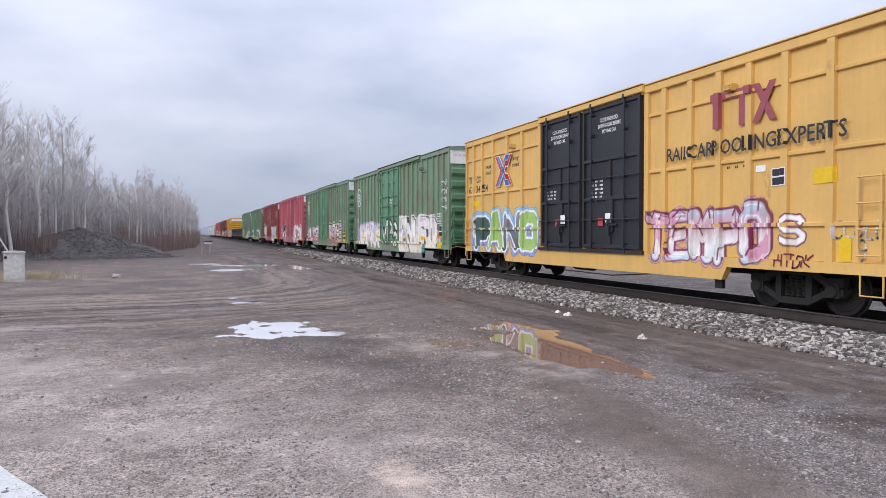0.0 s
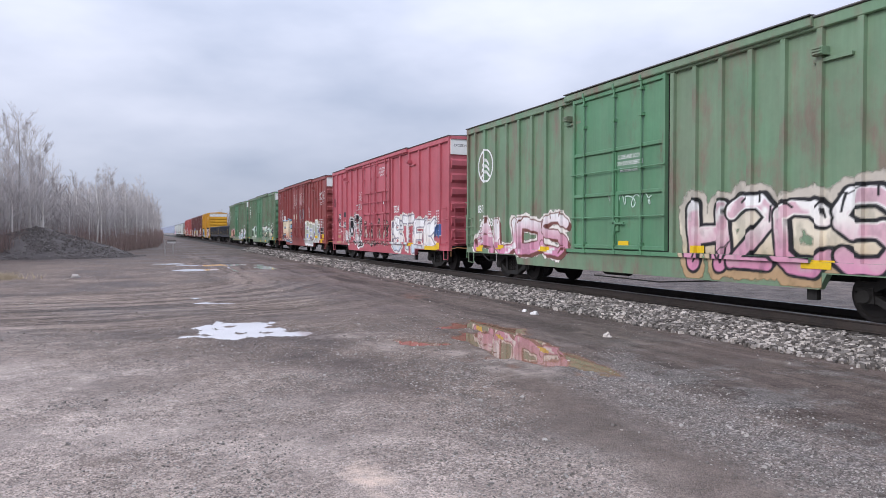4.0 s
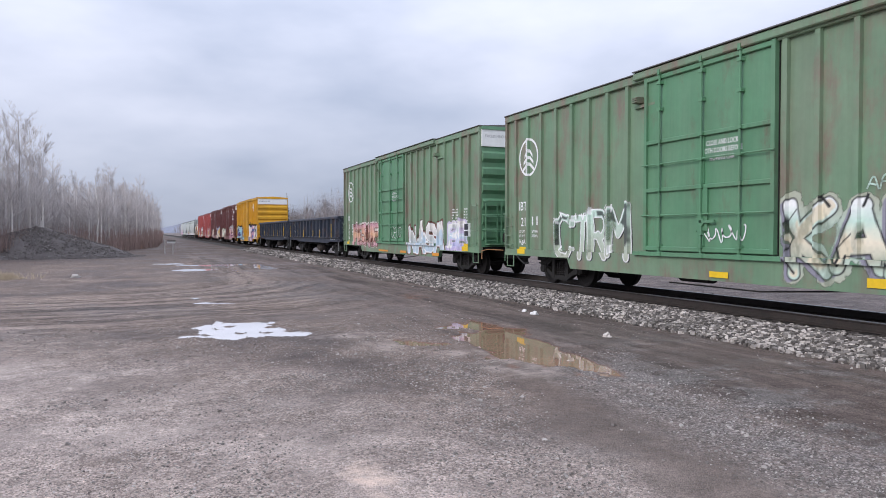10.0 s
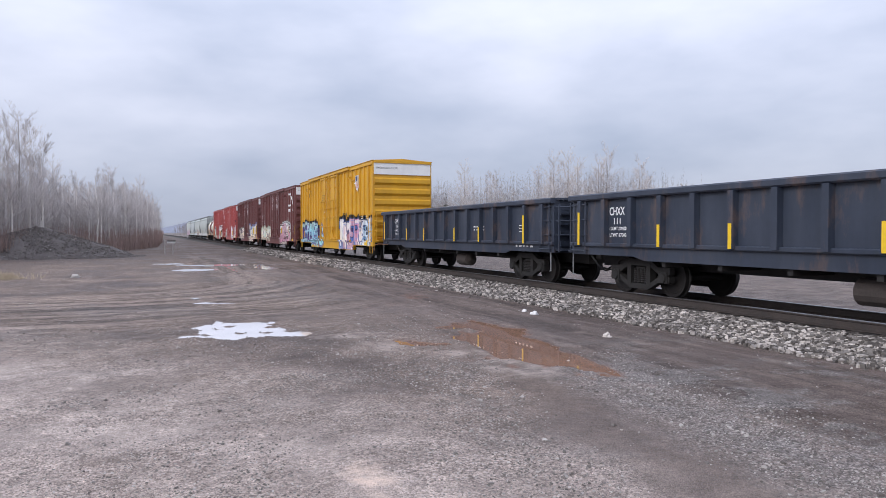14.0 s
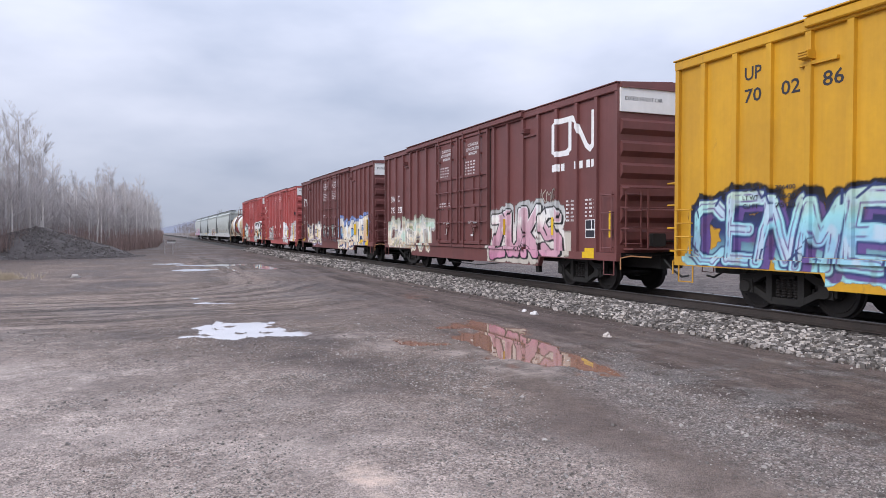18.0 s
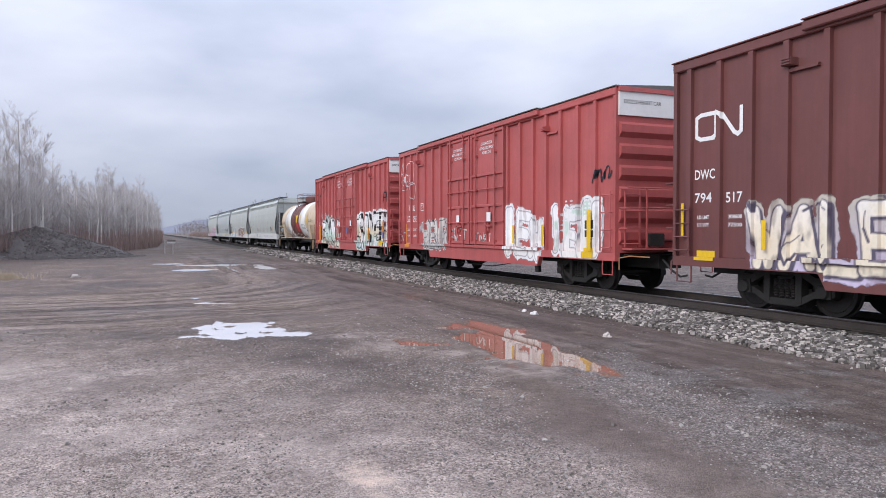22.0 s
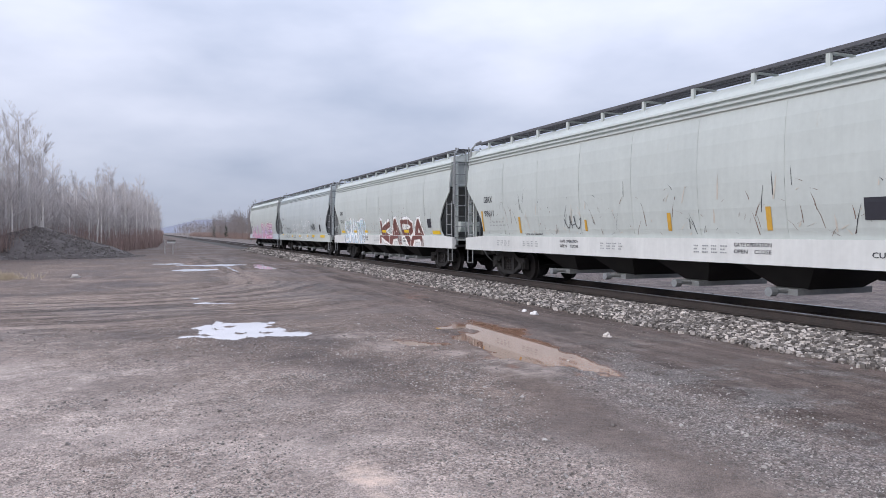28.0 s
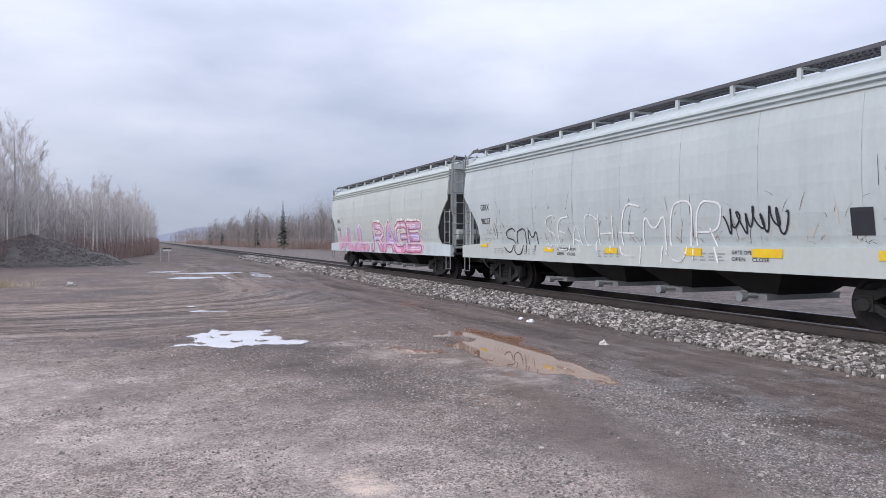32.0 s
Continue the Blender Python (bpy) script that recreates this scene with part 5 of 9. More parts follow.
class Side:
    """The near side of a car as a surface to paint on: u runs from its rear edge forward, z up from the rail."""

    def __init__(self, root, length, posts=(), doors=(), face=HW, post=POST, sill=1.02, curve=None, post_w=0.12, knots=()):
        self.root, self.L, self.face, self.sill, self.post, self.curve = root, length, face, sill, post, curve
        self.knots = knots
        steps = []
        for u in posts:
            if not any(a - 0.05 < u < c + 0.05 for a, c in doors):
                w = post_w / 2
                steps += [(u - w - 0.008, u - w, 0.0, post), (u - w, u + w, post, post), (u + w, u + w + 0.008, post, 0.0)]
        steps += [(a, c, 0.065, 0.065) for a, c in doors]
        self.bands, at = [], -1.0
        for a, c, d, e in sorted(steps):
            if a > at:
                self.bands.append((at, a, 0.0, 0.0))
            self.bands.append((max(a, at), c, d, e))
            at = max(at, c)
        self.bands.append((at, length + 1, 0.0, 0.0))

    def lay(self, build, tris, mi, lift):
        """Lays flat triangles in (u, z) on the relief of the side."""
        for tri in tris:
            poly = list(tri)
            if min(p[0] for p in poly) < 0.02:
                poly = clip(poly, 0, 0.02, False)
            if poly and max(p[0] for p in poly) > self.L - 0.02:
                poly = clip(poly, 0, self.L - 0.02, True)
            if len(poly) < 3:
                continue
            parts_ = [(poly, None)]
            for z in self.knots:
                cut_ = []
                for q, fixed in parts_:
                    if min(p[1] for p in q) < z < max(p[1] for p in q):
                        cut_ += [(h, None) for h in (clip(q, 1, z, True), clip(q, 1, z, False)) if len(h) > 2]
                    else:
                        cut_.append((q, fixed))
                parts_ = cut_
            if self.sill is not None:
                low, high = clip(poly, 1, self.sill, True), clip(poly, 1, self.sill, False)
                parts_ = [(low, self.post), (high, None)]
            for q, fixed in parts_:
                if len(q) < 3:
                    continue
                if fixed is not None:
                    self.put(build, q, [fixed + lift] * len(q), mi)
                    continue
                lo, hi = min(p[0] for p in q), max(p[0] for p in q)
                for a, c, d, e in self.bands:
                    if a >= hi or c <= lo:
                        continue
                    r = q
                    if a > lo:
                        r = clip(r, 0, a, False)
                    if c < hi and len(r) > 2:
                        r = clip(r, 0, c, True)
                    if len(r) > 2:
                        self.put(build, r, [d + (e - d) * (p[0] - a) / (c - a) + lift for p in r], mi)

    def put(self, build, poly, out, mi):
        if self.curve:
            v = [(-(self.curve(z) + o), self.L / 2 - u, z) for (u, z), o in zip(poly, out)]
        else:
            v = [(-(self.face + o), self.L / 2 - u, z) for (u, z), o in zip(poly, out)]
        build.add(v, [tuple(range(len(v)))], mi)

    def words(self, text, u, z, height, mat="spray_white", name="lettering", width=None, wide=0.85, swell=0.012, lift=0.006):
        """A line of lettering; u, z is its lower left corner."""
        tris = glyph(text, swell)
        x0, x1, y0, y1 = bounds(tris)
        k = height / 0.7
        kx = (width / (x1 - x0)) if width else k * wide
        b = Build()
        self.lay(b, [[(u + (x - x0) * kx, z + y * k) for x, y in t] for t in tris], 0, lift)
        return part(name, b, M[mat], self.root)

    def bars(self, boxes, mat="spray_white", name="stencil_block", lift=0.006):
        """Plain rectangles (u0, z0, u1, z1)."""
        if len(boxes) > 9:
            b = Build()
            for u0, z0, u1, z1 in boxes:
                self.lay(b, [[(u0, z0), (u1, z0), (u1, z1), (u0, z1)]], 0, lift)
            return tagged(part(name, b, M[mat], self.root), kind="stuff")
        for u0, z0, u1, z1 in boxes:
            b = Build()
            self.lay(b, [[(u0, z0), (u1, z0), (u1, z1), (u0, z1)]], 0, lift)
            part(name, b, M[mat], self.root)

    def data(self, u, z, rows, cols, mat="spray_white", step=0.105, cw=0.12, seed=1, high=0.05):
        """A block of small stencilled data, too small to read."""
        rnd = random.Random(seed)
        boxes = []
        for r in range(rows):
            for c in range(cols):
                x = u + c * cw * 1.9
                for _ in range(rnd.randint(2, 3)):
                    w = cw * rnd.uniform(0.22, 0.4)
                    boxes.append((x, z - r * step, x + w, z - r * step + high))
                    x += w + 0.016
        return self.bars(boxes, mat, "data_stencil")

    def floor_at(self, u):
        """The lowest height that carries paint."""
        if self.sill is None:
            return np.full_like(u, 0.94)
        return np.where((u < 3.7) | (u > self.L - 3.7), 0.835, 0.565)

    def piece(self, text, u0, u1, z0, z1, fill, line="black", wide=0.045, halo=None, spread=0.16, shade_=None, drop=(0.13, -0.09), core=None, patch=None, thick=0.24, block=2.0, wear=0.25, seed=0, over=(), wash=None, slant=0.0, label="", step=0.021):
        """A sprayed piece: thick hand-drawn letters with an outline, a soft halo behind and fills that fade from one colour to the next."""
        r = np.random.default_rng(seed + 101)
        over = list(over) + ([LOW_RAILS[self.root.name]] if self.root.name in LOW_RAILS else [])
        pad = spread + 0.3
        ue = np.arange(max(0.03, u0 - pad), min(self.L - 0.03, u1 + pad), step)
        ze = np.arange(max(0.56, z0 - pad), z1 + pad, step)
        cuts = [q for band in self.bands for q in band[:2] if ue[0] < q < ue[-1]]
        cuts += [q for box_ in over for q in box_[:2] if ue[0] < q < ue[-1]]
        lows = [self.sill] if self.sill is not None else [1.385, 1.395]
        lows += [q for box_ in over for q in box_[2:4]]
        ue = np.unique(np.concatenate([ue, cuts]).round(4))
        ze = np.unique(np.concatenate([ze, [q for q in lows if ze[0] < q < ze[-1]]]).round(4))
        U, Z = np.meshgrid(ue, ze)
        H, n = z1 - z0, len(text)
        cell = (u1 - u0) / n
        wu = U + 0.10 * fbm(U * 0.9, Z * 0.9, 2, seed + 1) + 0.018 * fbm(U * 5, Z * 5, 2, seed + 2) - slant * (Z - z0)
        wz = Z + 0.09 * fbm(U * 0.8, Z * 0.8, 2, seed + 3) + 0.018 * fbm(U * 5, Z * 5, 2, seed + 4)
        rgb, alpha = np.zeros(U.shape + (3,)), np.zeros(U.shape)

        def coat(colour, a):
            nonlocal rgb, alpha
            a = np.clip(a, 0, 1)
            out = a + alpha * (1 - a)
            c = np.asarray(colour, float)
            rgb = np.where(out[..., None] > 1e-5, (c * a[..., None] + rgb * (alpha * (1 - a))[..., None]) / np.maximum(out, 1e-5)[..., None], c)
            alpha = out

        def blend(names, k):
            cs = np.array([SPRAY[q] for q in names], float)
            if len(cs) == 1:
                return np.broadcast_to(cs[0], U.shape + (3,))
            x = np.clip(k, 0, 1) * (len(cs) - 1)
            i = np.clip(x.astype(int), 0, len(cs) - 2)
            f = (x - i)[..., None]
            return cs[i] * (1 - f) + cs[i + 1] * f

        letters = []
        for i, ch in enumerate(text):
            strokes = STROKES.get(ch)
            if not strokes:
                continue
            t = min(thick * min(cell, 1.3) * 0.72, (0.105 if ch in "SEBG28R" else 0.14) * H) * r.uniform(0.92, 1.08)
            w, lift_, grow = cell * r.uniform(1.0, 1.12), r.uniform(-0.05, 0.05) * H, r.uniform(0.93, 1.08)
            tilt = r.uniform(-0.10, 0.10)
            segs = []
            for line_ in strokes.split():
                pts = []
                for k in range(0, len(line_), 2):
                    fx, fz = int(line_[k]) / 4 + r.uniform(-0.04, 0.04), int(line_[k + 1]) / 6 + r.uniform(-0.03, 0.03)
                    pts.append((u0 + cell * i - 0.06 * cell + t + fx * (w - 2 * t) + tilt * (fz - 0.5) * cell, z0 + lift_ + t + fz * (H * grow - 2 * t)))
                segs += [(p, q, t * r.uniform(0.82, 1.12)) for p, q in zip(pts[:-1], pts[1:])]
            letters.append(segs)

        def reach(segs, du=0.0, dz=0.0):
            out = np.full(U.shape, 9.0)
            for (ax, az), (bx, bz), t in segs:
                ex, ez = bx - ax, bz - az
                px, pz = wu - du - ax, wz - dz - az
                h = np.clip((px * ex + pz * ez) / max(1e-6, ex * ex + ez * ez), 0, 1)
                dx, dz_ = np.abs(px - h * ex), np.abs(pz - h * ez)
                out = np.minimum(out, (dx ** block + dz_ ** block) ** (1 / block) - t)
            return out

        fields = [reach(q) for q in letters]
        whole = np.min(fields, axis=0)
        rough = fbm(U * 3.1, Z * 3.1, 4, seed + 5)
        if wash:
            name, wa, wb, wc, wd = wash
            edge = np.minimum(np.minimum(U - wa, wb - U), np.minimum(Z - wc, wd - Z)) + 0.07 * rough
            coat(SPRAY[name], edge / 0.08 * 0.9)
        if halo:
            names = halo if isinstance(halo, (list, tuple)) else [halo]
            coat(blend(names, (Z - z0) / H), 0.95 * np.clip((spread + 0.10 * rough + 0.03 * fbm(U * 12, Z * 12, 2, seed + 11) - whole) / (spread * 0.24), 0, 1))
        if shade_:
            for segs in letters:
                d = np.min([reach(segs, drop[0] * k, drop[1] * k) for k in (0.35, 0.7, 1.0)], axis=0)
                coat(SPRAY[shade_], (0.012 - d) / 0.02)
        k = (Z - z0) / H + 0.10 * rough
        for i, d in enumerate(fields):
            coat(SPRAY[line], (wide * (1 + 0.35 * rough) - d) / 0.020)
            names = fill[i % len(fill)] if isinstance(fill[0], (list, tuple)) else fill
            coat(blend(names, k), (0.006 - d) / 0.022)
            inner = np.clip((-d - 0.02) / 0.03, 0, 1)
            if patch:
                for j, name in enumerate(patch):
                    coat(SPRAY[name], inner * np.clip((fbm(U * 1.7, Z * 1.7, 3, seed + 31 + j) - 0.12) / 0.12, 0, 1) * 0.85)
            if core:
                coat(SPRAY[core], inner * np.clip((0.024 - np.abs(d + thick * min(cell, 1.3) * 0.36)) / 0.02, 0, 1) * np.clip((rough + 0.2) / 0.2, 0, 1))
        # flicks of the outline colour that run through the letters
        for segs in letters if shade_ else ():
            for _ in range(3):
                (ax, az), _q, t = segs[r.integers(len(segs))]
                turn, length = r.uniform(0.5, 2.4), r.uniform(0.25, 0.5) * H
                mid = (ax + length * 0.5 * math.cos(turn) + r.uniform(-0.1, 0.1), az + length * 0.5 * math.sin(turn))
                end = (ax + length * math.cos(turn - 0.5), az + length * math.sin(turn - 0.5))
                d = reach([((ax, az), mid, 0.030), (mid, end, 0.016)])
                coat(SPRAY[line], np.where(whole < 0.08, (0.004 - d) / 0.018, 0))
        alpha *= 1 - wear * np.clip((fbm(U * 4.5, Z * 1.8, 5, seed + 6) - 0.08) / 0.3, 0, 1) - 0.25 * wear * np.clip(fbm(U * 20, Z * 20, 2, seed + 7), 0, 1)
        rgb *= (1 + 0.10 * fbm(U * 1.3, Z * 1.3, 4, seed + 8) + 0.05 * fbm(U * 14, Z * 3, 3, seed + 9))[..., None]
        alpha *= Z > self.floor_at(U) - 1e-6
        # lay the cells on the relief of the side
        mu, mz = (ue[:-1] + ue[1:]) / 2, (ze[:-1] + ze[1:]) / 2
        left, right = np.zeros(len(mu)), np.zeros(len(mu))
        for a, c, d, e in self.bands:
            q = (mu > a) & (mu < c)
            left[q], right[q] = d + (e - d) * (ue[:-1][q] - a) / (c - a), d + (e - d) * (ue[1:][q] - a) / (c - a)
        left, right = np.broadcast_to(left, (len(mz), len(mu))).copy(), np.broadcast_to(right, (len(mz), len(mu))).copy()
        if self.sill is not None:
            left[mz < self.sill], right[mz < self.sill] = self.post, self.post
        for a, c, e, f, out in over:
            q = (mz > e)[:, None] & (mz < f)[:, None] & (mu > a)[None] & (mu < c)[None]
            left[q], right[q] = out, out
        lift = 0.004 + 0.0006 * (seed % 5)
        show = np.maximum(np.maximum(alpha[:-1, :-1], alpha[1:, 1:]), np.maximum(alpha[1:, :-1], alpha[:-1, 1:])) > 0.02
        jz, ju = np.nonzero(show)
        corner = [(jz, ju, left), (jz, ju + 1, right), (jz + 1, ju + 1, right), (jz + 1, ju, left)]
        V, C = [], []
        for cz, cu_, out in corner:
            x = self.face if not self.curve else np.array([self.curve(q) for q in ze])[cz]
            V.append(np.stack([-(x + out[jz, ju] + lift), self.L / 2 - ue[cu_], ze[cz]], -1))
            C.append(np.concatenate([rgb[cz, cu_], alpha[cz, cu_][:, None]], -1))
        V, C = np.stack(V, 1).reshape(-1, 3), np.stack(C, 1).reshape(-1, 4)
        me = grid_mesh("graffiti", V, np.arange(len(V)).reshape(-1, 4), M["spray_coat"], False)
        tint = me.color_attributes.new("tint", "FLOAT_COLOR", "POINT")
        tint.data.foreach_set("color", C.astype(np.float32).ravel())
        return part("graffiti", me, None, self.root, label)

    def scrawl(self, text, u0, u1, z0, z1, mat="spray_white", width=0.03, seed=0, slant=0.12, lift=0.016, label=""):
        """Quick handwriting with a can: the strokes of the letters as one thin line."""
        rnd = random.Random(seed)
        b = Build()
        cell, H = (u1 - u0) / len(text), z1 - z0
        quads_ = []
        for i, ch in enumerate(text):
            for line_ in STROKES.get(ch, "").split():
                pts = []
                for k in range(0, len(line_), 2):
                    fx, fz = int(line_[k]) / 4 + rnd.uniform(-0.08, 0.08), int(line_[k + 1]) / 6 + rnd.uniform(-0.07, 0.07)
                    pts.append((u0 + cell * (i + 0.1 + 0.8 * fx) + slant * (fz - 0.5) * H, z0 + H * fz + 0.05 * H * math.sin(i * 2.1 + seed)))
                # the can swings round the corners
                for _ in range(2 if len(pts) > 2 else 0):
                    cut = [pts[0]]
                    for (x0, y0), (x1, y1) in zip(pts[:-1], pts[1:]):
                        cut += [(0.75 * x0 + 0.25 * x1, 0.75 * y0 + 0.25 * y1), (0.25 * x0 + 0.75 * x1, 0.25 * y0 + 0.75 * y1)]
                    pts = cut + [pts[-1]]
                for (x0, y0), (x1, y1) in zip(pts[:-1], pts[1:]):
                    d = math.hypot(x1 - x0, y1 - y0) or 1
                    ox, oy = -(y1 - y0) / d * width / 2, (x1 - x0) / d * width / 2
                    ex, ey = (x1 - x0) / d * width * 0.2, (y1 - y0) / d * width * 0.2
                    quads_.append([(x0 + ox - ex, y0 + oy - ey), (x0 - ox - ex, y0 - oy - ey), (x1 - ox + ex, y1 - oy + ey), (x1 + ox + ex, y1 + oy + ey)])
        self.lay(b, quads_, 0, lift)
        return part("graffiti_tag", b, M[mat], self.root, label)

    def tag(self, u0, u1, z0, z1, mat="spray_white", seed=0, loops=7, width=0.03, label=""):
        """A quick handwritten scrawl: one looping line that cannot be read."""
        rnd = random.Random(seed)
        b = Build()
        pts = []
        n = loops * 12
        ph = [rnd.uniform(0, 6.28) for _ in range(4)]
        for i in range(n + 1):
            f = i / n
            a = f * loops * 2 * math.pi
            pts.append((u0 + (u1 - u0) * (0.06 + 0.88 * f) + (u1 - u0) / loops * 0.42 * math.sin(a + ph[0]) * (0.6 + 0.4 * math.sin(a * 0.37 + ph[1])),
                        (z0 + z1) / 2 + (z1 - z0) * 0.46 * math.cos(a + 0.8 * math.sin(a * 0.5 + ph[2])) * (0.7 + 0.3 * math.sin(a * 0.61 + ph[3]))))
        quads_ = []
        for (x0, y0), (x1, y1) in zip(pts[:-1], pts[1:]):
            d = math.hypot(x1 - x0, y1 - y0) or 1
            ox, oy = -(y1 - y0) / d * width / 2, (x1 - x0) / d * width / 2
            quads_.append([(x0 + ox, y0 + oy), (x0 - ox, y0 - oy), (x1 - ox, y1 - oy), (x1 + ox, y1 + oy)])
        self.lay(b, quads_, 0, 0.018)
        return part("graffiti_tag", b, M[mat], self.root, label)


def end_words(root, half, text, x, z, height, mat="spray_ink", width=None):
    """Lettering on the forward end of a car."""
    tris = glyph(text)
    x0, x1, y0, y1 = bounds(tris)
    k = height / 0.7
    kx = width / (x1 - x0) if width else k * 0.85
    b = Build()
    for t in tris:
        b.add([(x + (px_ - x0) * kx, -half - 0.056, z + py_ * k) for px_, py_ in t], [(0, 1, 2)])
    part("lettering", b, M[mat], root)


def end_data(root, half, top):
    """Rows of small stencils on the ribs of the forward end."""
    b = Build()
    rnd = random.Random(3)
    for z in (top - 1.25, top - 1.32, top - 1.78, top - 1.86, top - 2.3, top - 2.37):
        x = 0.1
        while x < 1.0:
            w = rnd.uniform(0.03, 0.08)
            b.box(x, x + w, -half - 0.112, -half - 0.108, z, z + 0.045)
            x += w + 0.03
    part("data_stencil", b, M["spray_white"], root)


# ---- the train ----
GREEN_POSTS = [0.64, 1.38, 2.15, 2.95, 3.75, 4.55, 5.35, 6.15, 10.66, 11.33, 12.05, 12.8, 13.55, 14.3, 15.05, 15.88, 16.56, 17.25]
GREEN_DOOR = [(6.85, 10.5)]
TWIN_DOORS = [(6.6, 8.72), (8.86, 11.2)]
POSTS_4 = [1.0, 2.1, 3.2, 4.25, 5.38] + [11.4, 12.56, 13.73, 14.94, 16.07, 17.24]
POSTS_5 = [0.62, 1.5, 2.4, 2.95, 3.75, 4.55, 5.25, 5.75] + [11.35, 11.95, 12.95, 13.85, 14.72, 15.5, 16.35]
POSTS_10 = [0.8, 1.65, 2.46, 3.3, 4.1, 4.95, 5.8] + [11.75, 12.5, 13.3, 14.2, 15.0, 15.8, 16.6, 17.45]
POSTS_11 = [0.6, 1.56, 2.58, 3.52, 4.4, 5.4] + [11.55, 12.5, 13.5, 14.4, 15.4, 16.4, 17.3]
POSTS_12 = [0.46, 1.29, 2.09, 2.9, 3.72, 4.6, 5.5] + [11.4, 12.25, 13.05, 13.8, 14.65, 15.45, 16.25, 17.1]
POSTS_13 = [0.6, 1.45, 2.26, 3.1, 3.95, 4.8, 10.35, 11.15, 11.95, 12.7, 13.45, 14.3, 15.1]
POSTS_1 = [0.75, 1.6, 2.6, 3.8, 4.95, 6.2, 11.75, 12.4, 13.3, 14.2, 15.05, 15.95, 16.95]
DOORS_13 = [(5.6, 7.6), (7.72, 10.2)]
DOORS_1 = [(6.45, 8.75), (8.9, 11.55)]


def plates(side, L, rows=6):
    """What every boxcar carries by its forward corner: data rows, the black inspection panel, the yellow label."""
    side.data(L - 2.35, 2.35, rows, 2, seed=4)
    side.data(L - 1.45, 2.35, rows - 1, 3, cw=0.1, seed=5)
    side.bars([(L - 1.42, 1.38, L - 0.88, 1.86)], "spray_white", "inspection_panel", 0.0115)
    side.bars([(L - 1.40, 1.62, L - 1.16, 1.84), (L - 1.13, 1.62, L - 0.90, 1.84), (L - 1.40, 1.40, L - 0.90, 1.58)], "spray_ink", "inspection_panel", 0.0145)
    side.bars([(L - 1.45, 0.86, L - 0.92, 1.12)], "spray_yellow", "warning_label", 0.016)


def door_notes(side, doors, top, n=2, drop=0.42, at=0.47):
    lines = [("CLOSE AND LOCK", 0.85), ("BOTH DOORS BEFORE", 1.05), ("MOVING CAR", 0.66)]
    for a, c in doors[-n:]:
        mid = a + (c - a) * at
        for i, (tx, wide) in enumerate(lines):
            side.words(tx, mid - wide / 2, top - drop - 0.12 - i * 0.155, 0.1, name="lettering", lift=0.012, width=wide)


def vents(root, L, top, us, mat):
    """Small raised boxes high on the side: the door stop and its bracket."""
    for u in us:
        b = Build()
        y = L / 2 - u
        b.box(-HW - 0.20, -HW, y - 0.10, y + 0.10, top - 0.62, top - 0.48, cut=0.02)
        for k in range(3):
            b.box(-HW - 0.22, -HW - 0.2, y - 0.09, y + 0.09, top - 0.605 + k * 0.045, top - 0.585 + k * 0.045)
        part("door_stop", b, M[mat], root)
        b = Build()
        b.box(-HW - 0.07, -HW, y - 0.55, y + 0.18, top - 0.72, top - 0.66)
        part("bracket", b, M[mat], root)


def tree_emblem(side, u, z, r, mat="spray_white"):
    """A white ring with a plain tree shape of bars."""
    b = Build()
    n = 40
    ring = []
    for k in range(n):
        a, c = 2 * math.pi * k / n, 2 * math.pi * (k + 1) / n
        ring.append([(u + math.cos(a) * r, z + math.sin(a) * r), (u + math.cos(a) * r * 0.88, z + math.sin(a) * r * 0.88), (u + math.cos(c) * r * 0.88, z + math.sin(c) * r * 0.88), (u + math.cos(c) * r, z + math.sin(c) * r)])
    ring.append([(u - 0.07 * r, z - 0.88 * r), (u + 0.07 * r, z - 0.88 * r), (u + 0.07 * r, z + 0.9 * r), (u - 0.07 * r, z + 0.9 * r)])
    for k, (zz, w) in enumerate(((0.25, 0.42), (-0.1, 0.52), (-0.45, 0.58))):
        for s in (-1, 1):
            ring.append([(u + s * 0.14 * r, z + (zz + 0.18) * r), (u + s * w * r, z + (zz - 0.12) * r), (u + s * w * r, z + (zz - 0.30) * r), (u + s * 0.14 * r, z + zz * r)])
    side.lay(b, ring, 0, 0.006)
    part("emblem", b, M[mat], side.root, "round white emblem with a plain tree")


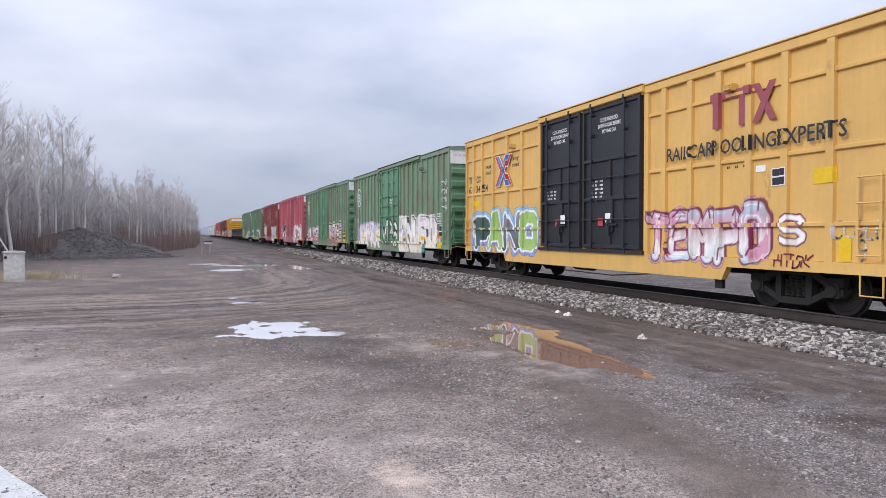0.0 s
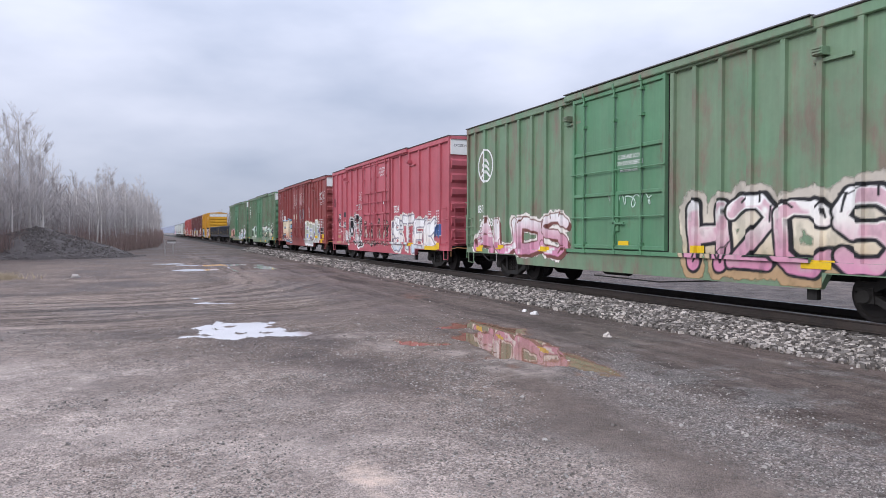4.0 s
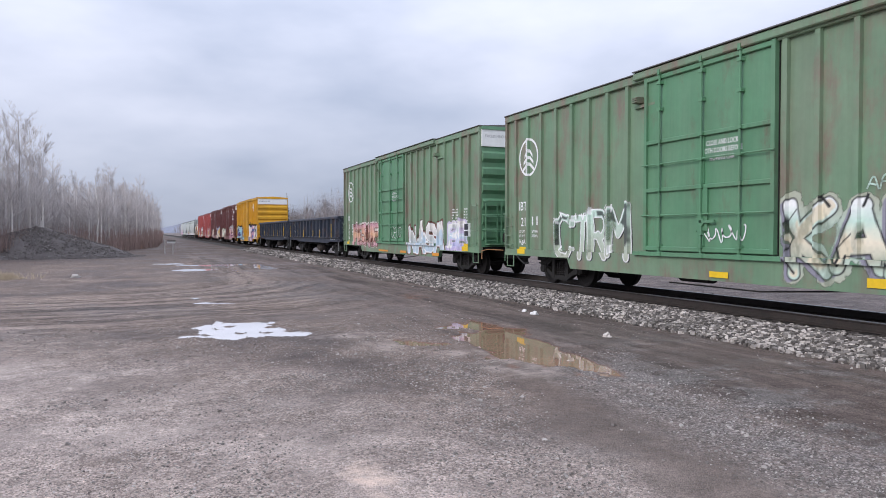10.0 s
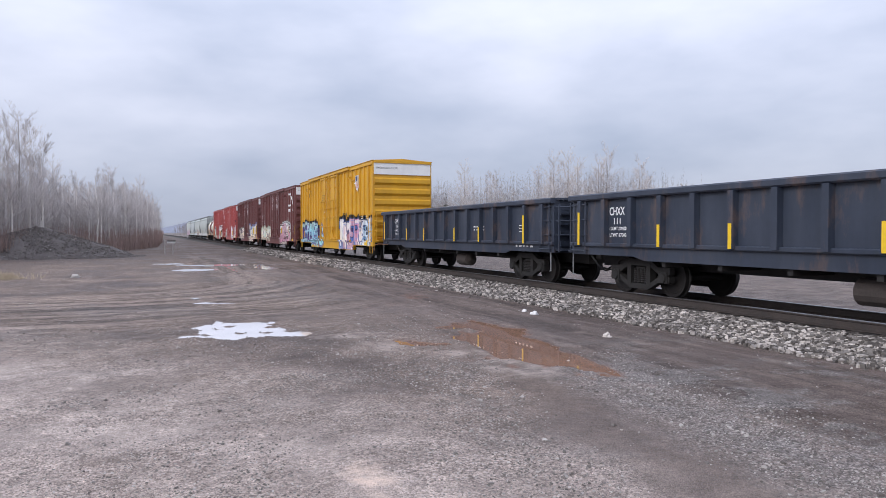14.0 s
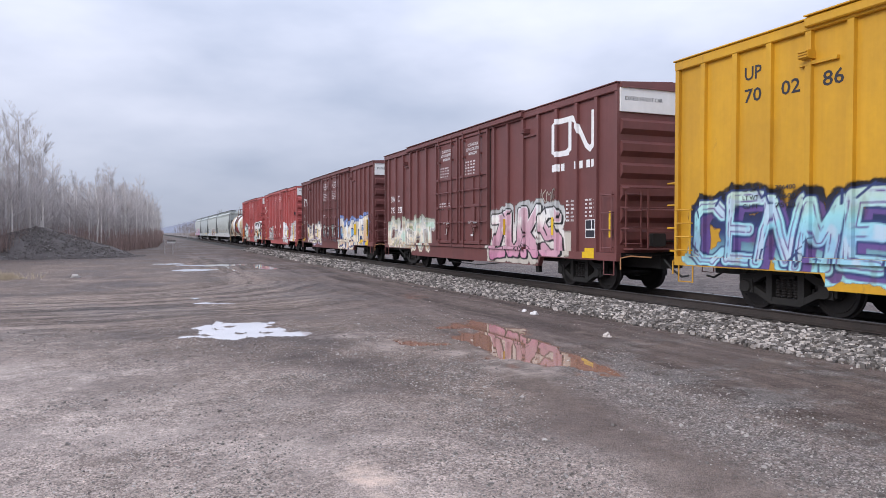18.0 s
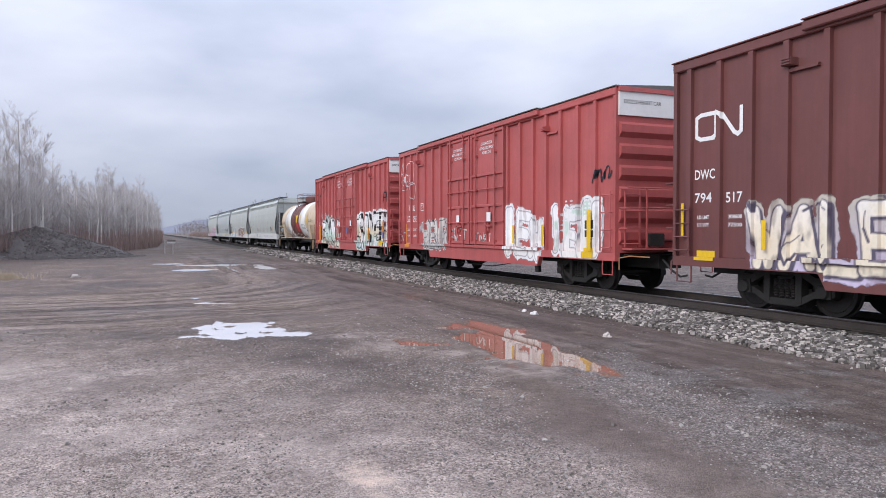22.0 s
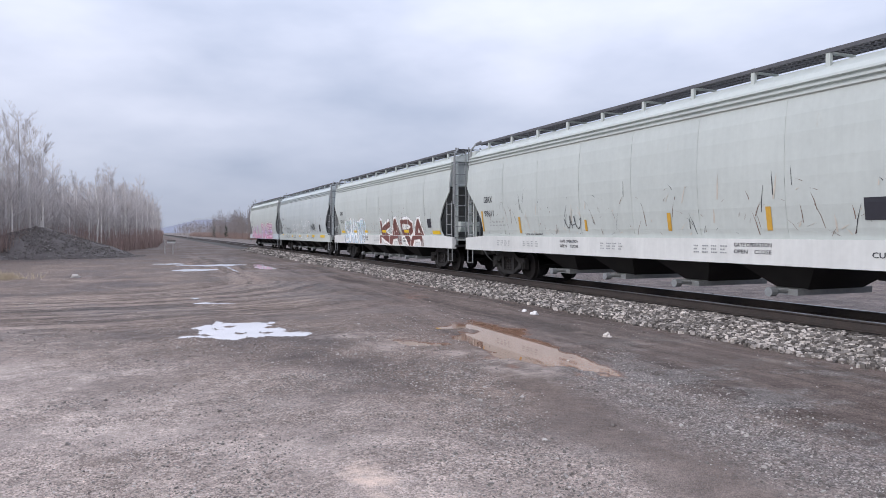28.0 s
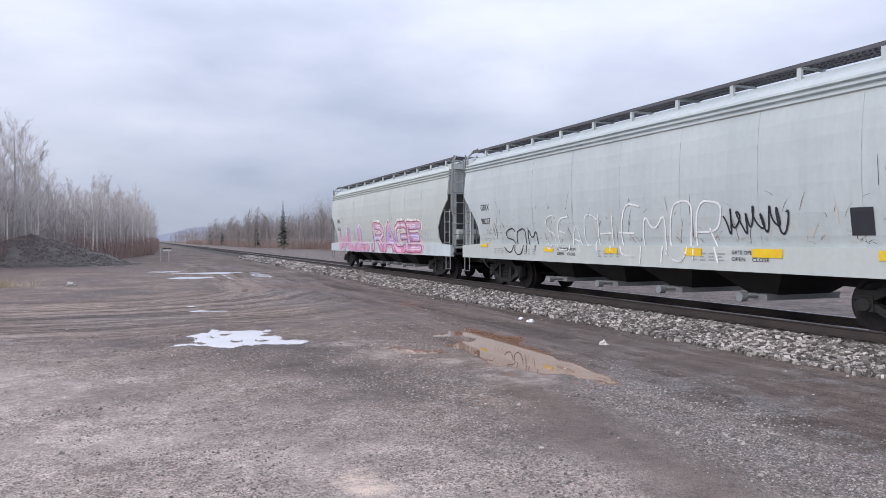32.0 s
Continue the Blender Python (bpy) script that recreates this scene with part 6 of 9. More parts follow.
def green_car(front, rear, top, label, number="03"):
    root = boxcar(front, rear, top, "olive_paint", label, GREEN_POSTS, GREEN_DOOR, "green_paint", end_mat="green_paint", track_u=(6.5, 14.2), post_w=0.11)
    L = rear - front
    side = Side(root, L, GREEN_POSTS, GREEN_DOOR, post_w=0.11)
    vents(root, L, top, [6.6, 14.35], "olive_paint")
    tree_emblem(side, 1.35, 3.78, 0.57)
    side.words("IBT", 0.79, 2.2, 0.26, width=0.47)
    side.words("21", 0.9, 1.72, 0.26, width=0.28)
    side.words(number, 1.57, 1.74, 0.26, width=0.33)
    for i, (tx, num) in enumerate((("LD LMT", "208400"), ("LT WT", "77800"))):
        side.words(tx, 0.8, 1.52 - i * 0.14, 0.08, width=0.34)
        side.words(num, 1.56, 1.52 - i * 0.14, 0.08, width=0.34)
    side.bars([(0.82, 0.88, 1.28, 1.08)], "spray_yellow", "warning_label", 0.012)
    side.tag(0.8, 1.25, 1.12, 1.36, "spray_white", 11, 4, 0.025)
    door_notes(side, GREEN_DOOR, top, 1, 1.72, 0.64)
    plates(side, L)
    end_data(root, L / 2, top)
    end_words(root, L / 2, "EXCESS HEIGHT CAR", -1.4, top - 0.33, 0.095, "spray_grey", 1.12)
    return side


# a yellow car with black doors
root = boxcar(7.2, 25.3, 5.04, "yellow_paint", "yellow boxcar with black plug doors and sprayed graffiti", POSTS_1, DOORS_1, "black_paint", roof="yellow_paint", white_end=False, post_w=0.16, track_u=(6.3, 11.7))
s1 = Side(root, 18.1, POSTS_1, DOORS_1, post_w=0.16)
for s in (-1, 1):
    for z in (1.68, 3.0, 4.35):
        for a, c in ((0.1, 6.3), (11.7, 18.0)):
            b = Build()
            b.box(*sorted((s * (HW - 0.01), s * (HW + 0.055))), 9.05 - c, 9.05 - a, z - 0.04, z + 0.04, cut=0.012)
            part("side_beam", b, M["yellow_paint"], root)
vents(root, 18.1, 5.04, [4.3, 14.6], "yellow_paint")
BEAM_1 = [(0.1, 6.3, 1.64, 1.72, 0.057), (11.7, 18.0, 1.64, 1.72, 0.057)]
s1.words("RAILCARPOOLINGEXPERTS", 12.55, 3.17, 0.30, "spray_ink", width=4.75, lift=0.085)
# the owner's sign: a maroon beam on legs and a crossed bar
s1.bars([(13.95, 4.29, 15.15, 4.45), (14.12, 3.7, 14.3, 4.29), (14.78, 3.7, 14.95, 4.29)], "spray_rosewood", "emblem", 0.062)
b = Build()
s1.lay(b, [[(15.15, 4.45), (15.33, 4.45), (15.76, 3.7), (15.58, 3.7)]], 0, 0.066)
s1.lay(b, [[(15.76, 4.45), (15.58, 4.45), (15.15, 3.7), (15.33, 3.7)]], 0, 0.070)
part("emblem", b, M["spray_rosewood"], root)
def chevron(side, u, z, wing, half_w, half_h, mi, build, lift, shift=0.0):
    """A bent stripe that opens to one side."""
    for up in (-1, 1):
        a, c = (u + wing * (0.09 + shift), z), (u + wing * (0.52 + shift), z + up * half_h)
        side.lay(build, [[(a[0] - half_w, a[1]), (a[0] + half_w, a[1]), (c[0] + half_w, c[1]), (c[0] - half_w, c[1])]], mi, lift)


b = Build()
for wing in (-1, 1):
    chevron(s1, 3.52, 3.72, wing, 0.20, 0.55, 0, b, 0.062 + 0.002 * (wing + 1))
    chevron(s1, 3.52, 3.72, wing, 0.075, 0.53, 1, b, 0.068, 0.085)
    chevron(s1, 3.52, 3.72, wing, 0.075, 0.53, 2, b, 0.068, -0.085)
part("emblem", b, [M["spray_white"], M["spray_red"], M["spray_blue"]], root, "crossed red and blue bars edged white")
for tx, u, z in (("next", 1.84, 3.92), ("load", 1.84, 3.7), ("any", 4.14, 4.02), ("road", 4.14, 3.8)):
    s1.words(tx, u, z, 0.15, "spray_ink", width=0.5)
s1.words("TB", 0.2, 3.45, 0.27, "spray_ink", width=0.4)
s1.words("OX", 0.95, 3.45, 0.27, "spray_ink", width=0.45)
for i, tx in enumerate(("63", "34", "54")):
    s1.words(tx, 0.2 + i * 0.72, 3.08, 0.27, "spray_ink", width=0.4)
s1.bars([(0.8, 2.55, 1.3, 2.75)], "spray_yellow", "warning_label", 0.012)
door_notes(s1, DOORS_1, 5.04)
s1.data(6.75, 2.75, 4, 3, seed=2)
s1.data(9.25, 2.9, 6, 3, seed=3)
s1.bars([(7.35, 1.72, 7.62, 1.93), (9.7, 1.72, 9.95, 1.93)], "spray_red", "warning_label", 0.06)
s1.bars([(7.68, 1.8, 7.95, 2.05), (10.05, 1.8, 10.3, 2.05)], "spray_white", "warning_label", 0.06)
s1.bars([(15.6, 2.42, 16.0, 2.76)], "spray_white", "inspection_panel", 0.012)
s1.bars([(15.62, 2.61, 15.79, 2.74), (15.81, 2.61, 15.98, 2.74), (15.62, 2.44, 15.98, 2.58)], "spray_ink", "inspection_panel", 0.016)
s1.bars([(16.55, 2.4, 17.05, 2.68), (17.1, 1.05, 17.35, 1.5)], "spray_yellow", "warning_label", 0.012)
s1.bars([(15.2, 2.72, 15.45, 2.85)], "spray_white", "label_plate", 0.012)
s1.data(14.4, 2.85, 1, 3, "spray_ink", seed=8)
s1.piece("PANO", 0.9, 6.1, 0.92, 2.25, [["bottle"], ["moss"], ["bottle", "slate"], ["moss"]], "white", 0.075, ["cornflower", "cornflower", "sky"], 0.22, core=None, thick=0.27, seed=3, over=BEAM_1, label="dark green and lime letters edged white on blue")
s1.piece("TEMPO", 11.75, 15.6, 0.92, 2.05, ["paleblue", "white", "rose", "paleblue"], "wine", 0.04, "rose", 0.06, "wine", (0.07, 0.05), "white", ["chalk", "pink"], 0.27, seed=5, over=BEAM_1, label="pale blue and rose letters outlined in wine red")
s1.piece("S", 15.85, 16.4, 1.25, 1.8, ["white"], "wine", 0.035, seed=6, thick=0.24, over=BEAM_1)
s1.scrawl("CLOLD", 17.0, 18.0, 1.45, 1.72, "spray_white", 0.035, 5)
s1.scrawl("9", 17.35, 17.65, 1.05, 1.4, "spray_white", 0.035, 6)
s1.scrawl("HTDK", 15.75, 16.6, 0.9, 1.12, "spray_wine", 0.03, 7)

# two green cars
s2 = green_car(27.2, 45.25, 5.12, "weathered green boxcar with cream graffiti along its side")
s2.piece("ERFRA", 1.7, 6.6, 0.84, 2.05, ["bone", "ivory", "chalk", "mauve"], "chalk", 0.05, ["bone", "chalk", "mauve"], 0.22, "plum", (0.12, -0.05), None, ["mauve"], 0.2, seed=12, wash=("lilac", 0.1, 1.9, 0.84, 1.75), label="cream and lilac block letters with dark shading")
s2.piece("VPS", 7.1, 10.3, 0.9, 2.1, ["bone", "white"], "black", 0.06, "black", 0.10, None, thick=0.15, wear=0.6, seed=13)
s2.piece("ENUFO", 10.7, 16.3, 0.66, 2.2, ["bone", "ivory", "white", "chalk"], "chalk", 0.045, ["bone", "chalk", "chalk"], 0.20, "plum", (0.17, 0.06), None, ["mauve", "chalk"], 0.22, block=2.6, seed=14, wash=("mauve", 15.9, 18.0, 0.84, 1.72), label="cream block letters with lilac and dark shading")
s2.scrawl("WH", 2.5, 2.95, 2.05, 2.25, "spray_ink", 0.022, 15)
s2.scrawl("WH", 2.45, 2.95, 1.5, 1.72, "spray_ink", 0.022, 16)
s2.scrawl("WH", 3.5, 3.95, 1.72, 1.98, "spray_ink", 0.022, 17)
s2.scrawl("OREK", 0.08, 0.5, 2.7, 3.6, "spray_ink", 0.022, 18)
s2.bars([(2.3, 1.2, 2.7, 1.32), (6.0, 1.25, 6.4, 1.37), (9.0, 1.5, 9.3, 1.62), (11.4, 1.25, 11.8, 1.38), (14.2, 1.22, 14.7, 1.36)], "spray_yellow", "reflector", 0.022)
s2.bars([(13.9, 0.62, 14.8, 0.8)], "spray_teal", "label_plate")
for i in range(4):
    s2.tag(17.1, 17.75, 3.55 - i * 0.36, 3.85 - i * 0.36, "spray_white", 20 + i, 3, 0.035)
s2.bars([(16.6, 1.3, 17.0, 1.5)], "spray_orange", "warning_label", 0.014)
s3 = green_car(47.0, 65.1, 5.12, "weathered green boxcar with pink graffiti by its end")
s3.piece("AUDS", 0.7, 6.6, 0.86, 2.0, ["pink", "rose", "white"], "brick", 0.04, "chalk", 0.12, "brick", patch=["white"], seed=21, label="rose and white letters with brown shading")
s3.piece("H2CS", 11.2, 15.7, 0.8, 2.2, ["pink", "rose", "chalk", "white"], "black", 0.07, ["tan", "bone", "dust"], 0.24, "black", (0.10, 0.05), None, ["rose"], 0.2, seed=22, label="white to pink letters in thick black outline")
s3.bars([(2.3, 0.98, 2.7, 1.12), (5.0, 0.98, 5.5, 1.12), (8.8, 1.2, 9.2, 1.32), (11.2, 1.1, 11.6, 1.25), (14.0, 0.9, 14.6, 1.05)], "spray_yellow", "reflector", 0.022)
s3.tag(8.2, 10.2, 2.1, 2.5, "spray_mint", 23, 6)
s3.piece("E", 16.25, 17.05, 0.95, 1.6, ["yellow"], "black", 0.05, seed=4, thick=0.2)
# a faded red car
root = boxcar(66.75, 84.95, 5.12, "red_paint", "faded red boxcar with white block graffiti", POSTS_4, TWIN_DOORS, track_u=(3.3, 13.7))
s4 = Side(root, 18.2, POSTS_4, TWIN_DOORS)
vents(root, 18.2, 5.12, [3.0, 13.9], "red_paint")
door_notes(s4, TWIN_DOORS, 5.12, 1)
plates(s4, 18.2)
end_data(root, 9.1, 5.12)
end_words(root, 9.1, "EXCESS HEIGHT CAR", -1.4, 4.78, 0.095, "spray_ink", 1.12)
s4.bars([(1.33, 2.3, 1.92, 2.62), (1.33, 1.82, 1.98, 2.16), (2.35, 1.8, 3.05, 2.14), (2.38, 2.42, 2.92, 2.7)], "spray_ink", "number_panel", 0.003)
s4.words("NS", 1.42, 2.34, 0.24, width=0.42, lift=0.02)
s4.words("471", 1.36, 1.87, 0.24, width=0.56, lift=0.02)
s4.words("442", 2.4, 1.85, 0.24, width=0.6, lift=0.02)
s4.words("LD LMT 203200", 1.14, 1.66, 0.08, width=0.85)
s4.words("LT WT 82800", 1.14, 1.48, 0.08, width=0.85)
s4.bars([(1.14, 1.22, 1.99, 1.36), (1.14, 0.9, 1.99, 1.02)], "spray_tan", "warning_label", 0.012)
s4.bars([(8.7, 2.48, 8.8, 2.6), (9.15, 2.35, 9.28, 2.6), (10.25, 2.9, 10.38, 3.06)], "spray_white", "label_plate", 0.06)
s4.piece("PTE", 3.7, 6.7, 0.84, 2.3, ["black"], "white", 0.05, ["white", "dust"], 0.10, "black", (-0.08, 0.06), "white", None, 0.28, seed=32, wear=0.5, label="black letters edged in white")
s4.piece("RSONE", 6.9, 10.9, 0.95, 2.0, ["maroonish"], "dust", 0.03, "black", 0.10, None, patch=["black", "dust"], thick=0.18, seed=33, wear=0.9)
s4.piece("AMXN", 2.2, 4.0, 0.84, 1.7, ["maroonish"], "chalk", 0.022, None, 0.05, None, thick=0.09, seed=34, wear=0.95)
spots = Build()
rnd = random.Random(40)
for _ in range(420):
    cu_, cz, q = rnd.uniform(2.0, 10.9), 0.9 + 1.35 * rnd.random() ** 1.3, 0.008 + 0.04 * rnd.random() ** 3
    s4.lay(spots, [[(cu_ + q * math.cos(k * 1.047), cz + q * math.sin(k * 1.047) * 1.2) for k in range(6)]], 0, 0.009)
tagged(part("overspray", spots, M["spray_chalk"], s4.root, "spatter of white paint"), kind="stuff")
s4.scrawl("TNS", 5.55, 6.25, 3.2, 3.65, "spray_white", 0.03, 35)
s4.scrawl("CREW", 5.4, 6.2, 2.75, 3.05, "spray_white", 0.03, 36)
s4.scrawl("IRIG", 0.1, 0.6, 3.1, 3.55, "spray_ink", 0.028, 37)
s4.scrawl("ROK", 1.1, 1.9, 2.1, 2.35, "spray_ink", 0.025, 39)
s4.tag(2.9, 4.1, 0.9, 1.8, "spray_white", 38, 7, 0.04)
s4.piece("STEK", 11.5, 16.9, 0.7, 2.15, ["paleblue", "chalk", "white", "white"], "slate", 0.06, "chalk", 0.14, "slate", (0.06, -0.04), None, ["white"], 0.225, block=4.0, seed=36, label="white block letters shaded grey and pale blue")
s4.bars([(13.5, 0.95, 14.1, 1.08), (15.7, 0.82, 17.0, 0.98)], "spray_yellow", "reflector", 0.022)
s4.words("2024", 11.5, 2.45, 0.32, "spray_white", width=0.75)
s4.tag(16.6, 17.3, 1.3, 1.9, "spray_blue", 36, 4, 0.12)
# a maroon car with number panels
root = boxcar(86.8, 104.6, 5.12, "maroon_paint", "maroon boxcar with white number panels and graffiti", POSTS_5, TWIN_DOORS, track_u=(3.3, 13.9))
s5 = Side(root, 17.8, POSTS_5, TWIN_DOORS)
vents(root, 17.8, 5.12, [3.0, 14.1], "maroon_paint")
plates(s5, 17.8)
end_data(root, 8.9, 5.12)
for u0, z, tx in ((0.78, 2.98, "TB"), (1.64, 2.98, "OX"), (0.78, 2.46, "88"), (1.64, 2.46, "94"), (2.5, 2.46, "50")):
    s5.bars([(u0, z, u0 + 0.6, z + 0.43)], "spray_white", "number_panel", 0.006)
    s5.words(tx, u0 + 0.1, z + 0.08, 0.27, "spray_ink", width=0.4, lift=0.01)
s5.words("DO NOT", 1.78, 2.2, 0.11, "spray_blue", width=0.46)
s5.words("HUMP", 1.84, 2.04, 0.11, "spray_blue", width=0.36)
s5.words("LD LMT", 1.1, 1.58, 0.08, width=0.36)
s5.words("208200", 1.76, 1.58, 0.08, width=0.36)
s5.words("LT WT", 1.1, 1.42, 0.08, width=0.36)
s5.words("77800", 1.8, 1.42, 0.08, width=0.32)
s5.bars([(0.9, 1.2, 1.4, 1.4), (0.98, 0.88, 1.45, 1.04)], "spray_orange", "warning_label", 0.012)
s5.scrawl("DEALS", 1.7, 2.42, 1.08, 1.4, "spray_chalk", 0.03, 58)
s5.scrawl("RS", 1.9, 2.3, 0.84, 1.05, "spray_chalk", 0.03, 59)
s5.scrawl("AFORGE", 0.05, 1.15, 4.42, 4.8, "spray_rose", 0.028, 41)
s5.scrawl("AUTOS", 0.15, 0.95, 4.02, 4.36, "spray_rose", 0.028, 42)
s5.piece("FABE", 2.5, 6.3, 0.84, 2.4, ["rose", "peach", "bone", "cream"], "black", 0.06, "sky", 0.17, None, None, None, ["cream"], 0.36, seed=42, label="peach and cream bubble letters on sky blue")
s5.tag(7.2, 8.4, 3.35, 3.8, "spray_white", 143, 5, 0.03)
s5.tag(9.4, 10.8, 3.45, 3.8, "spray_rose", 144, 5, 0.03)
s5.piece("REUK", 6.95, 8.55, 2.25, 2.9, ["dust", "bone"], "brick", 0.02, None, 0.05, thick=0.24, seed=45, wear=0.5)
s5.piece("BH", 7.1, 8.3, 3.35, 4.35, ["maroonish"], "chalk", 0.035, None, 0.05, thick=0.2, seed=145, wear=0.3)
s5.piece("BOH", 9.4, 10.7, 3.4, 4.4, ["maroonish"], "chalk", 0.035, None, 0.05, thick=0.2, seed=146, wear=0.3)
s5.piece("SO", 9.3, 10.8, 2.3, 3.1, ["slate", "slate"], "dust", 0.03, "slate", 0.08, thick=0.26, seed=46, wear=0.7)
s5.piece("BECS", 11.4, 15.7, 0.72, 2.2, ["silver", "sage", "sage"], "white", 0.05, ["white", "cornflower", "bone"], 0.17, "cornflower", (-0.12, 0.02), None, ["silver"], 0.30, seed=47, label="sage green letters edged white over blue")
s5.scrawl("HNCHE!", 15.7, 17.65, 3.75, 4.2, "spray_white", 0.035, 48)
s5.scrawl("ZE", 16.3, 16.95, 3.4, 3.7, "spray_white", 0.03, 49)
s5.bars([(12.3, 1.2, 12.8, 1.35), (14.6, 1.15, 15.2, 1.32), (16.45, 1.15, 17.0, 1.42)], "spray_yellow", "reflector", 0.022)
s5.tag(12.3, 12.9, 2.5, 3.4, "spray_white", 48, 3, 0.03)
s5.tag(14.5, 15.3, 3.5, 4.0, "spray_brick", 49, 5, 0.03)
# two more green cars
s6 = green_car(106.52, 124.5, 5.12, "weathered green boxcar with silver and yellow graffiti", "11")
s6.piece("CTRM", 3.0, 6.2, 0.84, 2.1, ["sage", "mint"], "white", 0.035, None, 0.1, "black", (0.06, -0.03), None, ["black"], 0.16, seed=51, wear=0.7)
s6.piece("KAPTIE", 10.75, 16.4, 0.72, 2.05, ["mint", "sage", "bone", "mint", "white"], "black", 0.035, ["sage", "mint", "sage"], 0.12, "slate", (-0.09, -0.05), None, ["cream"], 0.20, block=2.0, wear=0.45, seed=52, label="white and yellow-green letters outlined in black")
s6.scrawl("ART", 12.2, 12.9, 2.2, 2.45, "spray_mint", 0.03, 53)
s6.scrawl("TRK", 14.0, 14.7, 2.15, 2.5, "spray_mint", 0.035, 54)
s6.bars([(8.9, 0.62, 9.4, 0.74), (12.3, 0.65, 13.0, 0.8)], "spray_yellow", "reflector", 0.022)
s6.tag(8.6, 9.9, 1.3, 1.7, "spray_white", 53, 6)
s7 = green_car(126.4, 144.6, 5.12, "weathered green boxcar with pale blue and brown graffiti")
s7.piece("PESVE", 2.0, 6.5, 0.84, 1.95, ["rose", "peach", "rose"], "brick", 0.04, ["dust", "chalk"], 0.10, "brick", (0.1, -0.04), None, ["brick"], 0.24, block=3.0, seed=54, label="rose and brown letters with pale edges")
s7.piece("NASA", 11.0, 15.1, 0.72, 1.92, ["paleblue", "silver", "chalk"], "white", 0.045, ["brick", "brick", "brick"], 0.10, None, None, None, ["paleblue"], 0.20, block=6.0, seed=55, label="pale blue block letters on brown")
s7.piece("BB", 15.3, 17.2, 0.86, 1.85, ["lilac", "paleblue", "chalk"], "mauve", 0.03, "mauve", 0.10, None, None, "white", ["chalk"], 0.30, seed=57, wear=0.4)
s7.scrawl("CECO", 8.7, 10.1, 1.3, 1.75, "spray_white", 0.04, 58)
s7.bars([(6.8, 0.62, 8.2, 0.7), (10.0, 0.62, 10.8, 0.72), (13.9, 0.6, 14.6, 0.72)], "spray_orange", "reflector", 0.022)
# gondolas
for k, (f_, r_) in enumerate(((146.1, 161.8), (162.75, 178.4))):
    root = gondola(f_, r_, "dark charcoal gondola car with yellow reflective strips")
    sg = Side(root, r_ - f_, face=1.46, sill=None)
    sg.words("CHXX", 1.67, 1.95, 0.2, width=0.6)
    sg.words("111" if k == 0 else "104", 1.85, 1.73, 0.15, width=0.26)
    sg.words("LDLMT 219000", 1.68, 1.58, 0.085, width=0.66)
    sg.words("LTWT 67000", 1.68, 1.42, 0.085, width=0.66)
    sg.data(10.3, 1.7, 2, 4, seed=61)
    sg.bars([(13.6, 1.55, 13.85, 1.75)], "spray_white", "label_plate")
    sg.bars([(13.62, 1.57, 13.83, 1.64), (13.62, 1.66, 13.83, 1.73)], "spray_ink", "label_plate", 0.01)
    sg.data(13.4, 1.08, 1, 5, seed=62)
# a bright yellow car
root = boxcar(179.85, 198.1, 5.12, "gold_paint", "bright yellow boxcar with blue and pink graffiti", POSTS_10, TWIN_DOORS, roof="gold_paint", track_u=(3.3, 13.9))
s10 = Side(root, 18.25, POSTS_10, TWIN_DOORS)
vents(root, 18.25, 5.12, [3.3, 14.15], "gold_paint")
s10.words("UP", 1.84, 4.42, 0.25, "spray_ink", width=0.4)
for i, (tx, num) in enumerate((("LD LMT", "206400"), ("LT WT", "79600"), ("CU FT", "7500"))):
    s10.words(tx, 1.84, 2.3 - i * 0.16, 0.085, "spray_ink", width=0.38, lift=0.03)
    s10.words(num, 2.6, 2.3 - i * 0.16, 0.085, "spray_ink", width=0.44, lift=0.03)
for i, tx in enumerate(("70", "02", "86")):
    s10.words(tx, 1.84 + i * 0.85, 4.0, 0.25, "spray_ink", width=0.4)
for i in range(4):
    s10.data(7.1, 3.9 - i * 0.1, 1, 5, "spray_ink", cw=0.1, seed=70 + i)
s10.tag(7.5, 8.0, 2.75, 3.0, "spray_white", 71, 3)
b = Build()
shield = [(15.1, 4.62), (15.75, 4.62), (15.78, 4.2), (15.7, 3.95), (15.42, 3.75), (15.14, 3.95), (15.06, 4.2)]
s10.lay(b, [shield], 0, 0.084)
s10.lay(b, [[(15.13, 4.58), (15.72, 4.58), (15.72, 4.3), (15.13, 4.3)]], 1, 0.088)
for k in range(4):
    s10.lay(b, [[(15.16 + k * 0.15, 4.28), (15.22 + k * 0.15, 4.28), (15.22 + k * 0.15, 3.92), (15.16 + k * 0.15, 3.92)]], 2, 0.088)
part("emblem", b, [M["spray_white"], M["spray_navy"], M["spray_red"]], root, "shield emblem in red, white and blue")
s10.piece("CENMER", 0.45, 5.7, 0.84, 2.2, ["aqua", "sky", "aqua", "mint"], "navy", 0.045, ["aqua", "navy", "black"], 0.17, "violet", (0.18, -0.11), "violet", ["paleblue"], 0.22, block=2.4, seed=72, slant=0.12, label="aqua wild letters shaded in violet")
s10.piece("S", 6.0, 7.4, 0.8, 2.0, ["aqua", "paleblue"], "violet", 0.05, "slate", 0.22, None, thick=0.22, seed=77, wear=0.5)
s10.piece("TWERK", 11.2, 16.6, 0.66, 2.25, [["white", "white", "chalk"], ["rose", "chalk"], ["rose", "rose"], ["rose", "pink"], ["rose", "chalk"]], "navy", 0.055, ["cornflower", "violet", "black"], 0.24, "blue", (-0.16, -0.12), "cornflower", ["chalk"], 0.25, block=3.0, seed=73, slant=0.15, label="white and pink wild letters over blue")
